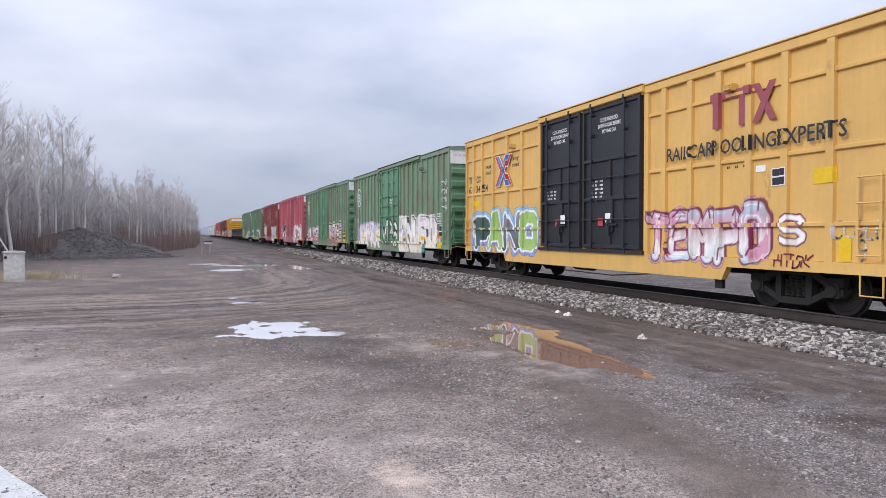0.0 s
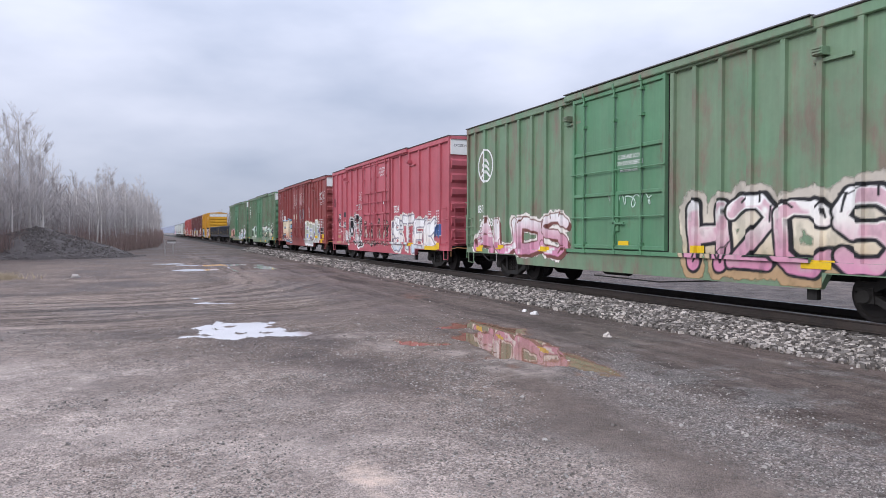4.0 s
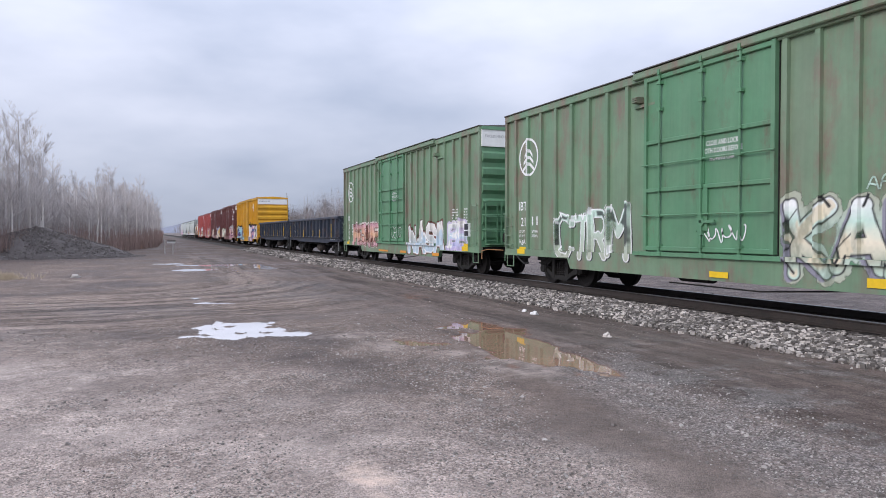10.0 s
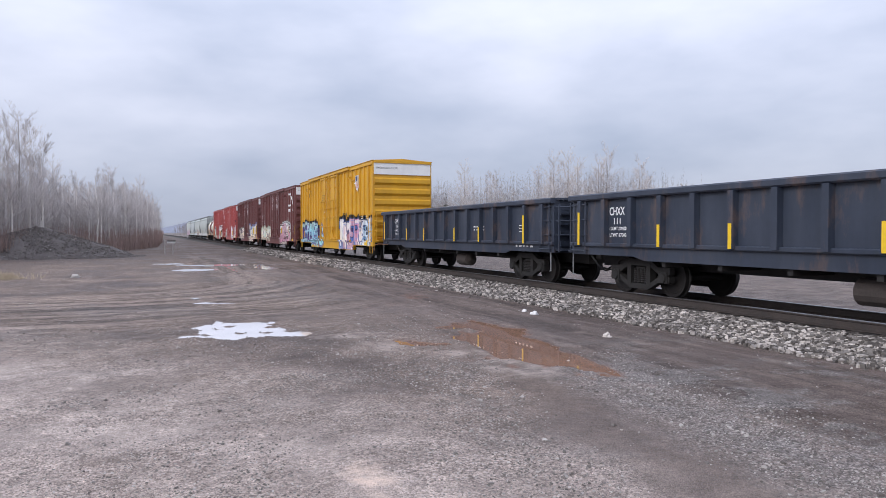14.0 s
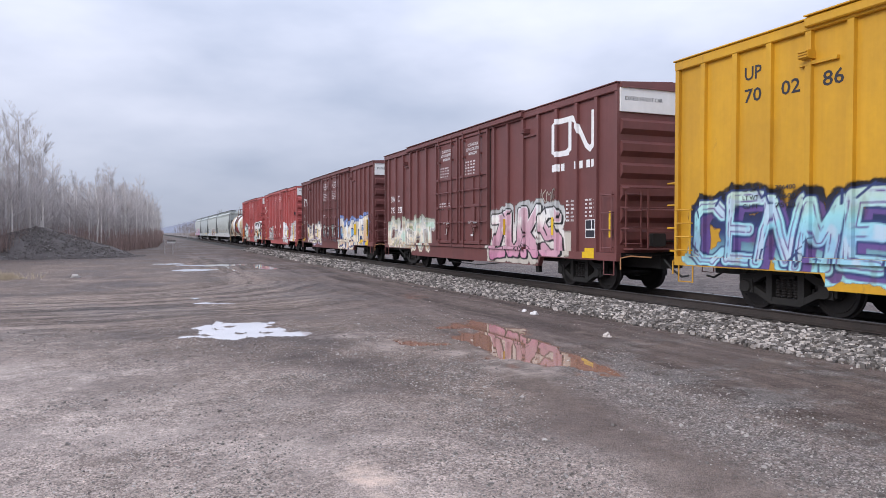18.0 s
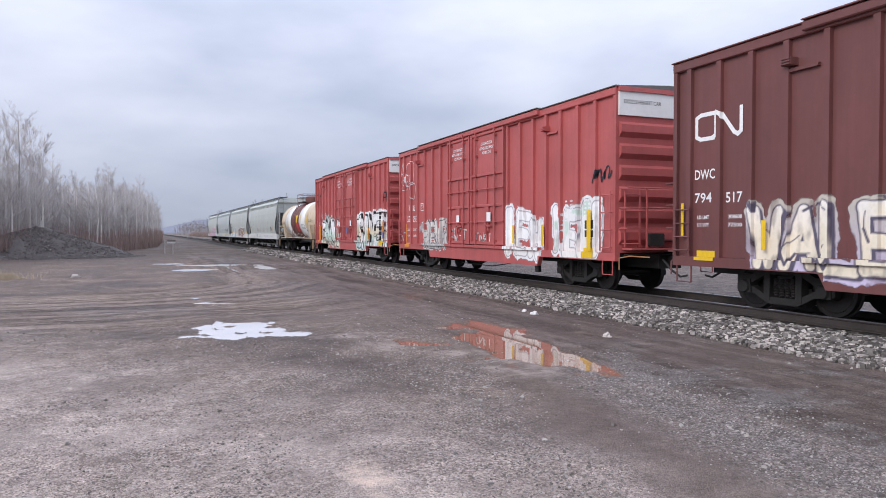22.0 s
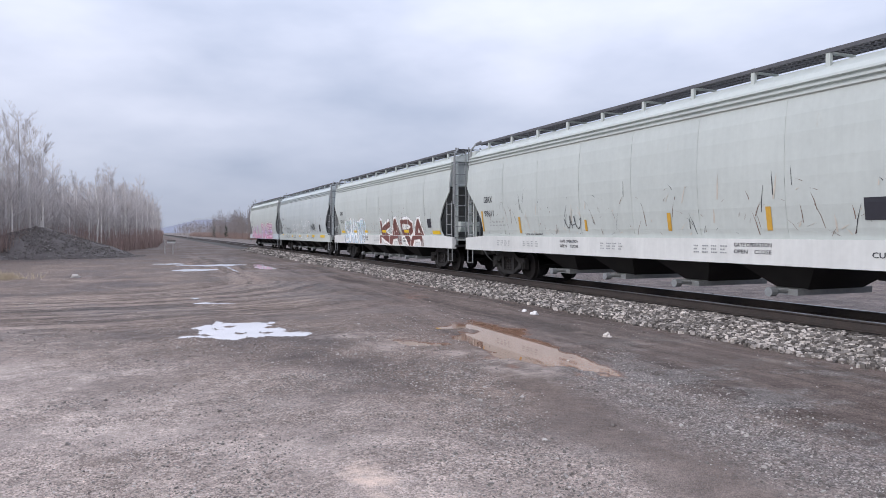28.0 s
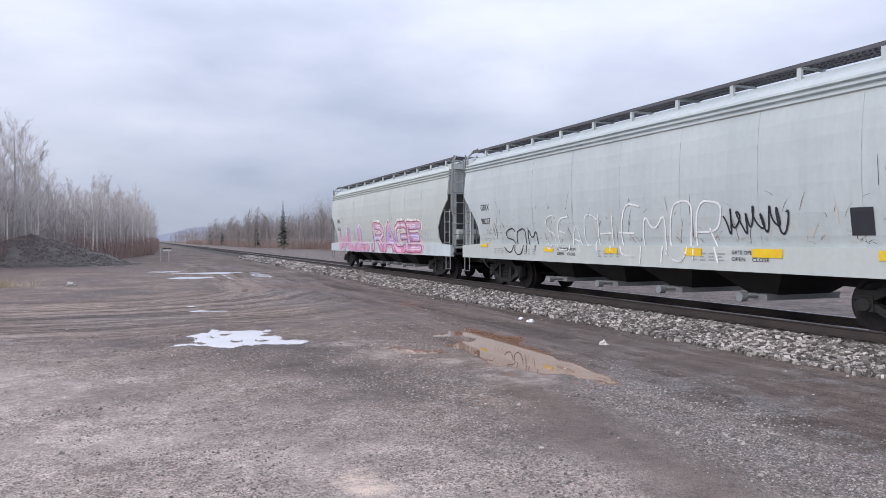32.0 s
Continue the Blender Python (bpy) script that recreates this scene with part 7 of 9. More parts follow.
s10.piece("SI", 16.3, 18.0, 0.86, 2.3, ["white", "paleblue", "white"], "navy", 0.05, ["blue", "sky", "black"], 0.14, "sky", (-0.1, -0.06), None, None, 0.24, seed=74, slant=0.1)
s10.scrawl("DIGMEN", 12.1, 13.3, 2.45, 2.65, "spray_ink", 0.025, 75)
plates(s10, 18.25, 3)
end_words(root, 9.125, "EXCESS HEIGHT CAR", -1.4, 4.76, 0.095, "spray_ink", 1.12)
def worm_emblem(side, u, z, w, h, width, lift):
    """The owner's sign: one bent band and a short stem."""
    b = Build()
    k = 0
    for pts in (((0.40, 0.04), (0.10, 0.04), (0.0, 0.14), (0.0, 0.86), (0.10, 0.96), (0.50, 0.96), (0.59, 0.86), (0.85, 0.14), (0.93, 0.04), (1.0, 0.14), (1.0, 1.0)), ((0.36, 0.04), (0.45, 0.14), (0.45, 0.94))):
        for (ax, az), (bx, bz) in zip(pts[:-1], pts[1:]):
            x0, y0, x1, y1 = u + ax * w, z + az * h, u + bx * w, z + bz * h
            d = math.hypot(x1 - x0, y1 - y0)
            ex, ey = (x1 - x0) / d * width / 2, (y1 - y0) / d * width / 2
            side.lay(b, [[(x0 - ex * 0.6 - ey, y0 - ey * 0.6 + ex), (x0 - ex * 0.6 + ey, y0 - ey * 0.6 - ex), (x1 + ex * 0.6 + ey, y1 + ey * 0.6 - ex), (x1 + ex * 0.6 - ey, y1 + ey * 0.6 + ex)]], 0, lift + 0.0006 * k)
            k += 1
    part("emblem", b, M["spray_white"], side.root, "white bent-band emblem")


# dark brown cars
for front, rear, top, posts in ((200.15, 218.35, 5.10, POSTS_11), (220.2, 238.15, 5.08, POSTS_12)):
    first = posts is POSTS_11
    root = boxcar(front, rear, top, "brown_paint", "dark brown boxcar with pink letters sprayed on it" if first else "dark brown boxcar with blue and cream graffiti", posts, TWIN_DOORS, track_u=(3.3, 13.6), roof="brown_paint")
    L = rear - front
    sb = Side(root, L, posts, TWIN_DOORS)
    vents(root, L, top, [3.0, 13.75], "brown_paint")
    door_notes(sb, TWIN_DOORS, top)
    sb.data(7.0, 3.95, 5, 4, seed=80)
    sb.data(9.3, 4.0, 6, 4, seed=81)
    sb.data(6.9, 2.6, 3, 5, seed=82)
    sb.bars([(7.4, 1.85, 8.0, 1.92), (7.55, 1.45, 7.75, 1.85), (9.7, 1.85, 10.4, 1.92), (9.9, 1.4, 10.1, 1.85)], "spray_white", "label_plate", 0.06)
    plates(sb, L)
    end_data(root, L / 2, top)
    end_words(root, L / 2, "EXCESS HEIGHT CAR", -1.4, top - 0.36, 0.095, "spray_ink", 1.12)
    if first:
        worm_emblem(sb, 15.15, 3.66, 1.95, 0.98, 0.15, 0.006)
        sb.bars([(15.1 + k * 0.24, 3.22, 15.27 + k * 0.24, 3.42) for k in (0, 1, 2)] + [(16.25 + k * 0.22, 3.22, 16.41 + k * 0.22, 3.42) for k in (0, 1, 2.5, 3.5)])
        sb.words("DW", 0.77, 2.93, 0.27, width=0.56)
        sb.words("C", 1.73, 2.93, 0.27, width=0.24)
        sb.words("793", 0.77, 2.42, 0.27, width=0.6)
        sb.words("328", 1.74, 2.42, 0.27, width=0.66)
        sb.piece("CHSMT", 0.55, 6.2, 0.84, 2.05, ["tan", "bone", "chalk", "sage"], "silver", 0.03, ["bone", "dust", "sage"], 0.15, "slate", (0.06, -0.04), None, ["olive", "bone", "mint"], 0.27, seed=83, wear=0.4, label="faded tan, sage and cream letters")
        sb.piece("ZUKS", 11.35, 15.6, 0.72, 2.25, ["pink", "rose", "rose", "chalk", "white"], "black", 0.05, ["dust", "chalk", "silver"], 0.2, "black", (0.10, -0.04), None, ["rose"], 0.24, block=3.2, seed=84, wash=("dust", 15.5, 17.4, 0.84, 1.6), label="pink to white letters in black outline")
        sb.scrawl("KMG", 14.5, 15.4, 2.4, 2.75, "spray_dust", 0.035, 85)
        sb.bars([(12.35, 1.45, 12.45, 1.95), (15.2, 1.45, 15.32, 1.95), (L - 0.3, 1.4, L - 0.2, 2.05)], "spray_yellow", "reflector", 0.09)
    else:
        worm_emblem(sb, 0.62, 3.42, 1.2, 0.54, 0.085, 0.006)
        sb.words("DWC", 0.58, 2.62, 0.2, width=0.56)
        sb.words("794", 0.58, 2.14, 0.2, width=0.48)
        sb.words("517", 1.44, 2.12, 0.2, width=0.42)
        for i, (tx, num) in enumerate((("LD LMT", "208600"), ("LT WT", "77500"))):
            sb.words(tx, 0.66, 1.8 - i * 0.16, 0.075, width=0.33)
            sb.words(num, 1.5, 1.8 - i * 0.16, 0.075, width=0.36)
        sb.bars([(0.26, 1.42, 0.34, 2.14)], "spray_yellow", "reflector", 0.09)
        sb.bars([(0.66, 0.95, 1.2, 1.15)], "spray_yellow", "warning_label", 0.02)
        sb.piece("WALEMO", 2.1, 6.5, 0.84, 2.05, ["bone", "ivory", "chalk"], "plum", 0.035, ["mauve", "dust"], 0.12, "plum", (0.08, -0.05), None, ["bone"], 0.22, seed=86, wear=0.4)
        sb.piece("ERTO", 6.8, 10.9, 1.12, 1.9, ["slate", "mint"], "black", 0.05, ["slate", "black"], 0.10, None, thick=0.13, patch=["mint", "black"], seed=87, wear=0.8)
        sb.piece("DACTR", 11.0, 16.4, 0.7, 2.2, ["peach", "bone", "ivory", "white"], "navy", 0.04, ["bone", "sky", "cornflower"], 0.22, "navy", (0.12, -0.06), None, ["white", "bone"], 0.27, block=2.6, seed=88, label="cream and white letters over blue")
        sb.piece("O", 16.1, 17.0, 1.0, 2.35, ["peach", "bone"], "navy", 0.05, "cornflower", 0.2, None, thick=0.3, seed=89, wear=0.4)
        sb.bars([(2.4, 1.2, 2.5, 1.75), (5.2, 1.2, 5.3, 1.75), (11.7, 1.45, 11.82, 2.0), (14.6, 1.4, 14.75, 2.0), (L - 0.95, 1.35, L - 0.82, 2.2), (15.6, 0.95, 16.1, 1.15)], "spray_yellow", "reflector", 0.09)
# red cars
for front, rear, top in ((240.2, 256.2, 5.02), (257.85, 273.55, 5.02)):
    first = front < 250
    root = boxcar(front, rear, top, "scarlet_paint", "red boxcar with white and silver graffiti" if first else "red boxcar with white and mint graffiti", POSTS_13, DOORS_13, track_u=(2.6, 12.4))
    L = rear - front
    sr = Side(root, L, POSTS_13, DOORS_13)
    vents(root, L, top, [2.4, 12.75], "scarlet_paint")
    door_notes(sr, DOORS_13, top)
    sr.bars([(6.5, 1.9, 6.75, 2.15), (9.0, 1.9, 9.3, 2.2)], "spray_white", "label_plate", 0.06)
    sr.words("NO", 1.06, 2.45, 0.26, width=0.29)
    sr.words("KL", 1.57, 2.45, 0.26, width=0.28)
    sr.words("550", 0.88, 1.98, 0.26, width=0.46)
    sr.words("058" if first else "040", 1.58, 1.98, 0.26, width=0.48)
    for i, (tx, num) in enumerate((("LD LMT", "211600"), ("LT WT", "74400"))):
        sr.words(tx, 0.9, 1.6 - i * 0.27, 0.1, width=0.42)
        sr.words(num, 1.6, 1.6 - i * 0.27, 0.1, width=0.42)
    sr.bars([(2.52, 2.42, 2.84, 2.45), (2.52, 2.72, 2.84, 2.75), (2.52, 2.45, 2.55, 2.72), (2.81, 2.45, 2.84, 2.72)], "spray_white", "label_plate")
    sr.words("PLATE", 2.58, 2.62, 0.06, width=0.2)
    sr.words("F", 2.64, 2.5, 0.09, width=0.06)
    sr.bars([(0.74, 0.9, 1.3, 1.08), (0.74, 1.12, 0.82, 1.9)], "spray_orange", "warning_label", 0.012)
    plates(sr, L)
    end_data(root, L / 2, top)
    end_words(root, L / 2, "EXCESS HEIGHT CAR", -1.4, top - 0.35, 0.095, "spray_ink", 1.12)
    if first:
        sr.scrawl("REO", 0.06, 1.75, 3.55, 4.6, "spray_white", 0.03, 91)
        sr.scrawl("O", 1.3, 1.95, 2.95, 3.6, "spray_white", 0.03, 90)
        sr.scrawl("LES", 0.15, 1.0, 3.4, 3.8, "spray_white", 0.028, 89)
        sr.scrawl("SNBC", 0.04, 0.66, 1.15, 1.55, "spray_white", 0.035, 191)
        sr.scrawl("ZNTKS", 2.35, 3.05, 1.55, 1.9, "spray_white", 0.04, 192)
        sr.piece("WEUR", 2.9, 5.4, 0.9, 2.0, ["silver", "chalk"], "ink", 0.03, "chalk", 0.07, "slate", (0.05, -0.03), None, ["silver"], 0.22, seed=92, label="silver letters outlined in black")
        sr.scrawl("SWET", 5.8, 7.3, 1.15, 1.65, "spray_white", 0.045, 93)
        sr.scrawl("ONEI", 8.1, 9.3, 1.15, 1.5, "spray_white", 0.045, 94)
        sr.piece("IEH", 10.1, 12.5, 0.75, 2.15, ["chalk", "white", "white"], "slate", 0.03, "white", 0.10, None, None, None, ["white"], 0.30, seed=95, label="white bubble letters outlined in black")
        sr.piece("IEH", 12.8, 15.3, 0.84, 2.3, ["chalk", "white", "white"], "slate", 0.03, "white", 0.10, None, None, None, ["mint"], 0.30, seed=96, label="white bubble letters outlined in black")
        sr.bars([(10.75, 1.2, 10.87, 1.75), (12.6, 1.15, 12.75, 1.75), (L - 1.2, 1.05, L - 1.02, 2.1)], "spray_yellow", "reflector", 0.09)
        sr.tag(14.9, 15.8, 2.75, 3.2, "spray_ink", 97, 5, 0.045)
    else:
        sr.tag(0.2, 1.7, 3.0, 4.6, "spray_brick", 98, 4, 0.03)
        sr.piece("SNAKO", 2.0, 6.6, 0.7, 2.3, ["bone", "mint", "white", "white"], "black", 0.07, ["dust", "chalk", "silver"], 0.22, "black", (0.09, 0.04), None, ["mint"], 0.22, seed=99, wear=0.4, label="white and mint letters in thick black outline")
        sr.piece("SANER", 10.2, 15.5, 0.7, 2.4, ["paleblue", "mint", "cream", "white", "white"], "black", 0.06, ["mint", "chalk", "white"], 0.22, "black", (0.12, 0.07), None, ["white"], 0.235, block=2.6, seed=100, slant=0.08, label="white and mint letters in black outline")
        sr.scrawl("MPK", 14.75, 15.6, 3.0, 3.45, "spray_ink", 0.055, 101)
        sr.bars([(1.5, 1.05, 1.62, 1.95), (10.9, 1.2, 11.0, 1.7), (12.5, 1.2, 12.65, 1.75), (14.75, 1.2, 14.9, 2.1)], "spray_orange", "reflector", 0.09)
        sr.bars([(8.3, 1.5, 8.55, 1.8), (15.0, 1.25, 15.16, 1.55)], "spray_blue", "label_plate", 0.07)
# a tank car
root = tank_car(274.6, 288.7)
st = Side(root, 14.1, sill=None, curve=lambda z: math.sqrt(max(0.05, 1.47 ** 2 - (z - 2.42) ** 2)), knots=[1.4 + 0.1 * k for k in range(18)])
st.words("TILX", 1.15, 2.2, 0.2, "spray_ink", width=0.5)
st.words("111815", 1.85, 2.2, 0.2, "spray_ink", width=0.75)
st.data(1.3, 1.95, 3, 5, "spray_ink", seed=110)
st.data(3.4, 1.9, 4, 5, "spray_ink", cw=0.1, seed=111)
st.data(9.6, 2.1, 4, 6, "spray_ink", cw=0.1, seed=112)
st.data(12.0, 2.4, 2, 5, "spray_ink", seed=113)
st.bars([(7.6, 2.3, 8.2, 2.85), (9.2, 2.4, 9.32, 2.9), (11.6, 2.1, 11.8, 3.0), (4.2, 2.0, 4.28, 2.7)], "spray_yellow", "reflector", 0.012)
st.piece("88", 7.55, 8.7, 1.62, 2.22, ["red"], "red", 0.06, "red", 0.06, thick=0.4, seed=114, wear=0.1, label="red sprayed blob")
st.bars([(10.9, 1.45, 11.25, 1.85)], "spray_white", "placard", 0.02)
st.bars([(11.0, 1.55, 11.15, 1.75)], "spray_ink", "placard", 0.024)


# hopper cars
def hopper_curve(z):
    pts = [(0.9, 1.562), (1.385, 1.562), (1.395, 1.445), (1.6, 1.50), (2.0, 1.56), (2.5, 1.60), (2.8, 1.61), (3.05, 1.605), (3.28, 1.60), (3.6, 1.575), (3.84, 1.53)]
    return float(np.interp(z, [p[0] for p in pts], [p[1] for p in pts]))


HOPPERS = []
for front, rear, body, sill, label in ((289.3, 308.15, "hopper_paint", "white_paint", "pale green-grey hopper car scuffed along its side"),
                                       (309.36, 327.5, "hopper_paint", "white_paint", "white hopper car with brown block graffiti"),
                                       (328.7, 346.9, "hopper_grey", "hopper_paint", "grey hopper car with scrawled white and black tags"),
                                       (348.0, 366.1, "hopper_paint", "paleblue_sill", "grey hopper car with pink and violet graffiti")):
    if sill == "paleblue_sill" and sill not in M:
        M[sill] = paint(sill, (0.50, 0.555, 0.585), (0.55, 0.57, 0.59))
    root = hopper(front, rear, body, sill, label)
    sh = Side(root, rear - front, sill=None, curve=hopper_curve, knots=(1.385, 1.395, 1.6, 2.0, 2.5, 2.8, 3.05, 3.28))
    HOPPERS.append(sh)
    sh.words("GBRX", 1.56, 2.52, 0.2, "spray_ink", width=0.62)
    sh.words({289.3: "98611", 309.36: "90816", 328.7: "98227"}.get(front, "98604"), 1.56, 2.06, 0.2, "spray_ink", width=0.68)
    sh.data(1.9, 1.85, 2, 5, "spray_smudge", seed=120, high=0.035)
    for u in (2.5, 4.2, 8.2, 11.5):
        sh.data(u, 1.24, 3, 4, "spray_smudge", cw=0.13, step=0.065, seed=int(u * 10), high=0.028)
    for u in (6.3, 12.6):
        sh.words("GATE OPERATION", u, 1.25, 0.075, "spray_ink", width=0.9)
        sh.words("OPEN    CLOSE", u, 1.12, 0.075, "spray_ink", width=0.9)
    rnd = random.Random(int(front))
    for mat, count, label_ in (("spray_rust", 70, "rusty scratches low on the side"), ("spray_ink", 45, "dark scuffs low on the side"), ("spray_dust", 50, "pale dusty scuffs low on the side")):
        bb = Build()
        for _ in range(count):
            u, z, l = rnd.uniform(1.6, 16.2), 1.46 + 1.0 * rnd.random() ** 1.8, 0.05 + 0.5 * rnd.random() ** 3
            w, d = rnd.uniform(0.006, 0.016) * (2.5 if mat == "spray_dust" else 1.0), rnd.uniform(-0.16, 0.16)
            sh.lay(bb, [[(u, z), (u + w, z), (u + w * 1.2 + d * 0.5, z + l * 0.5), (u + d * 0.5, z + l * 0.5)], [(u + d * 0.5, z + l * 0.5), (u + w * 1.2 + d * 0.5, z + l * 0.5), (u + d * 1.3 + 0.003, z + l), (u + d * 1.3, z + l)]], 0, 0.007)
        tagged(part("scuffing", bb, M[mat], root, label_), kind="stuff")
a, b_, c, d = HOPPERS
a.words("CU FT 5701", 15.45, 1.12, 0.09, "spray_ink", width=0.8)
a.bars([(15.3, 1.72, 15.72, 2.08)], "spray_ink", "inspection_panel", 0.012)
a.words("THIS CAR HAS 4 COMPARTMENTS", 4.2, 1.44, 0.055, "spray_ink", width=1.05)
a.bars([(1.34, 1.56, 1.44, 2.25), (3.9, 1.5, 4.02, 2.0), (7.45, 1.56, 7.55, 1.85), (10.65, 1.56, 10.77, 1.95), (13.35, 1.56, 13.47, 2.0), (16.25, 1.56, 16.4, 2.3)], "spray_ochre", "reflector", 0.012)
a.tag(6.5, 7.3, 1.6, 2.0, "spray_ink", 130, 3, 0.02)
b_.piece("KARA", 9.3, 15.3, 0.98, 2.12, ["brick", "brick"], "chalk", 0.05, ["chalk", "white"], 0.12, None, None, None, None, 0.22, block=5.0, seed=131, wear=0.55, label="brown block letters edged in white")
b_.piece("SNTO", 2.6, 6.6, 1.0, 2.15, ["chalk", "paleblue", "mint"], "paleblue", 0.05, ["paleblue", "white"], 0.14, None, None, "white", ["paleblue", "white"], 0.24, seed=132, wear=0.7)
b_.bars([(1.6, 1.52, 2.4, 1.64), (4.3, 1.52, 4.8, 1.64), (6.4, 1.52, 6.9, 1.64), (9.4, 1.52, 10.0, 1.64), (12.6, 1.52, 13.2, 1.64), (16.0, 1.45, 16.8, 1.6)], "spray_yellow", "reflector", 0.018)
b_.bars([(15.55, 1.72, 15.95, 2.08)], "spray_ink", "inspection_panel", 0.012)
c.scrawl("SEACH", 5.6, 8.8, 1.3, 2.15, "spray_white", 0.035, 133, 0.1)
c.scrawl("EMOR", 9.0, 12.4, 1.05, 2.3, "spray_white", 0.04, 134, 0.15)
c.scrawl("SOM", 3.2, 5.2, 1.15, 1.9, "spray_ink", 0.035, 135)
c.tag(12.3, 14.0, 1.6, 2.2, "spray_ink", 136, 8, 0.04)
c.bars([(1.5, 1.3, 2.0, 1.42), (5.6, 1.2, 6.1, 1.32), (8.5, 1.2, 9.0, 1.34), (11.3, 1.2, 11.8, 1.36), (13.1, 1.2, 13.8, 1.36), (15.6, 1.2, 16.8, 1.36)], "spray_yellow", "reflector", 0.012)
c.bars([(15.1, 1.6, 15.5, 2.05)], "spray_ink", "inspection_panel", 0.012)
d.piece("WUL", 1.9, 8.0, 1.0, 2.2, ["pink", "rose", "lilac"], "lilac", 0.05, ["rose", "chalk"], 0.15, "wine", (0.08, -0.05), None, ["rose"], 0.2, seed=138, label="violet and pink letters")
d.piece("RAGE", 8.5, 15.0, 1.0, 2.35, ["pink", "lilac", "rose"], "wine", 0.05, ["rose", "chalk"], 0.15, None, None, "white", ["pink"], 0.22, seed=139, label="pink and violet letters in wine outline")


# ---- ballast and ties ----
def stones(rng, xyz, size, flat=0.7):
    """Many small angular stones as one array of points and quads."""
    n = len(xyz)
    base = np.array([(x, y, z) for x in (-1, 1) for y in (-1, 1) for z in (-1, 1)], float)
    v = base[None] * (0.62 + 0.5 * rng.random((n, 8, 3)))
    v *= (size[:, None, None] * (0.7 + 0.6 * rng.random((n, 1, 3)))) * np.array([1, 1, flat])
    a, t = rng.random(n) * 6.283, (rng.random(n) - 0.5) * 1.1
    ca, sa, ct, st = np.cos(a), np.sin(a), np.cos(t), np.sin(t)
    x, y, z = v[..., 0], v[..., 1] * ct[:, None] - v[..., 2] * st[:, None], v[..., 1] * st[:, None] + v[..., 2] * ct[:, None]
    v = np.stack([x * ca[:, None] - y * sa[:, None], x * sa[:, None] + y * ca[:, None], z], -1) + xyz[:, None]
    f = np.array([(0, 1, 3, 2), (4, 6, 7, 5), (0, 4, 5, 1), (2, 3, 7, 6), (0, 2, 6, 4), (1, 5, 7, 3)])
    return v.reshape(-1, 3), (np.arange(n)[:, None, None] * 8 + f[None]).reshape(-1, 4)


def island_stone(name, dark, light, pale=0.95):
    """Stones that differ one by one in tone."""
    m = bpy.data.materials.new(name)
    m.use_nodes = True
    n, l = m.node_tree.nodes, m.node_tree.links
    b = n["Principled BSDF"]
    geo, r = n.new("ShaderNodeNewGeometry"), n.new("ShaderNodeValToRGB")
    l.new(geo.outputs["Random Per Island"], r.inputs["Fac"])
    r.color_ramp.elements[0].color, r.color_ramp.elements[1].color = (*dark, 1), (*light, 1)
    e = r.color_ramp.elements.new(0.6)
    e.color = (*[(x + y) / 2 * pale for x, y in zip(dark, light)], 1)
    t, mx = n.new("ShaderNodeTexNoise"), n.new("ShaderNodeMix")
    t.inputs["Scale"].default_value, t.inputs["Detail"].default_value = 45, 4
    l.new(geo.outputs["Position"], t.inputs["Vector"])
    mr = n.new("ShaderNodeMapRange")
    mr.inputs["To Min"].default_value, mr.inputs["To Max"].default_value = 0.6, 1.3
    l.new(t.outputs["Fac"], mr.inputs["Value"])
    mx.data_type, mx.blend_type = "RGBA", "MULTIPLY"
    mx.inputs[0].default_value = 1.0
    l.new(r.outputs["Color"], mx.inputs[6])
    l.new(mr.outputs[0], mx.inputs[7])
    l.new(mx.outputs[2], b.inputs["Base Color"])
    b.inputs["Roughness"].default_value = 0.85
    return m


M["stones"] = island_stone("crushed_stone", (0.05, 0.042, 0.038), (0.64, 0.575, 0.53), 0.60)
M["pebbles"] = island_stone("lot_pebbles", (0.11, 0.094, 0.085), (0.50, 0.46, 0.43), 0.68)
rng = np.random.default_rng(7)


def bed_height(x):
    """The top of the stone bed across the track, above the lot."""
    return RAIL_Z + np.interp(x - RAIL_X, [-2.75, -1.7, 1.75, 2.9], [-0.42, -0.205, -0.205, -0.45])


def strew(count, x0, x1, y0, y1, s0, s1, edge=0.0):
    x = x0 + (x1 - x0) * rng.random(count)
    y = y0 + (y1 - y0) * rng.random(count)
    if edge:
        x = x - edge * rng.random(count) ** 3 * (x < x0 + 0.4)
    size = s0 + (s1 - s0) * rng.random(count) ** 1.5
    z = np.maximum(bed_height(x), relief(x, y)) + size * (0.1 + 0.9 * rng.random(count))
    return np.stack([x, y, z], -1), size


V, F, off = [], [], 0
for count, x0, x1, y0, y1, s0, s1 in ((29000, 9.5, 10.8, 4, 18, 0.016, 0.040), (15000, 9.4, 10.8, 18, 36, 0.020, 0.046), (10000, 9.4, 10.8, 36, 80, 0.035, 0.075), (4000, 13.2, 14.7, 5, 60, 0.03, 0.06)):
    p, sz = strew(count, x0, x1, y0, y1, s0, s1, 0.35)
    v, f = stones(rng, p, sz, 0.95)
    V.append(v)
    F.append(f + off)
    off += len(v)
thing("ballast_stones", grid_mesh("ballast_stones", np.concatenate(V), np.concatenate(F), M["stones"], False), None, "loose grey crushed stones along the track", "ballast", kind="stuff")

# loose gravel on the lot
def gravel_belt(x, y, slope, start, half_w, far_):
    return np.exp(-((x - slope * y - start + 0.5 * fbm(x * 0.8, y * 0.8, 3, 12)) / half_w) ** 2) * np.clip((far_ - y) / 1.5, 0, 1)


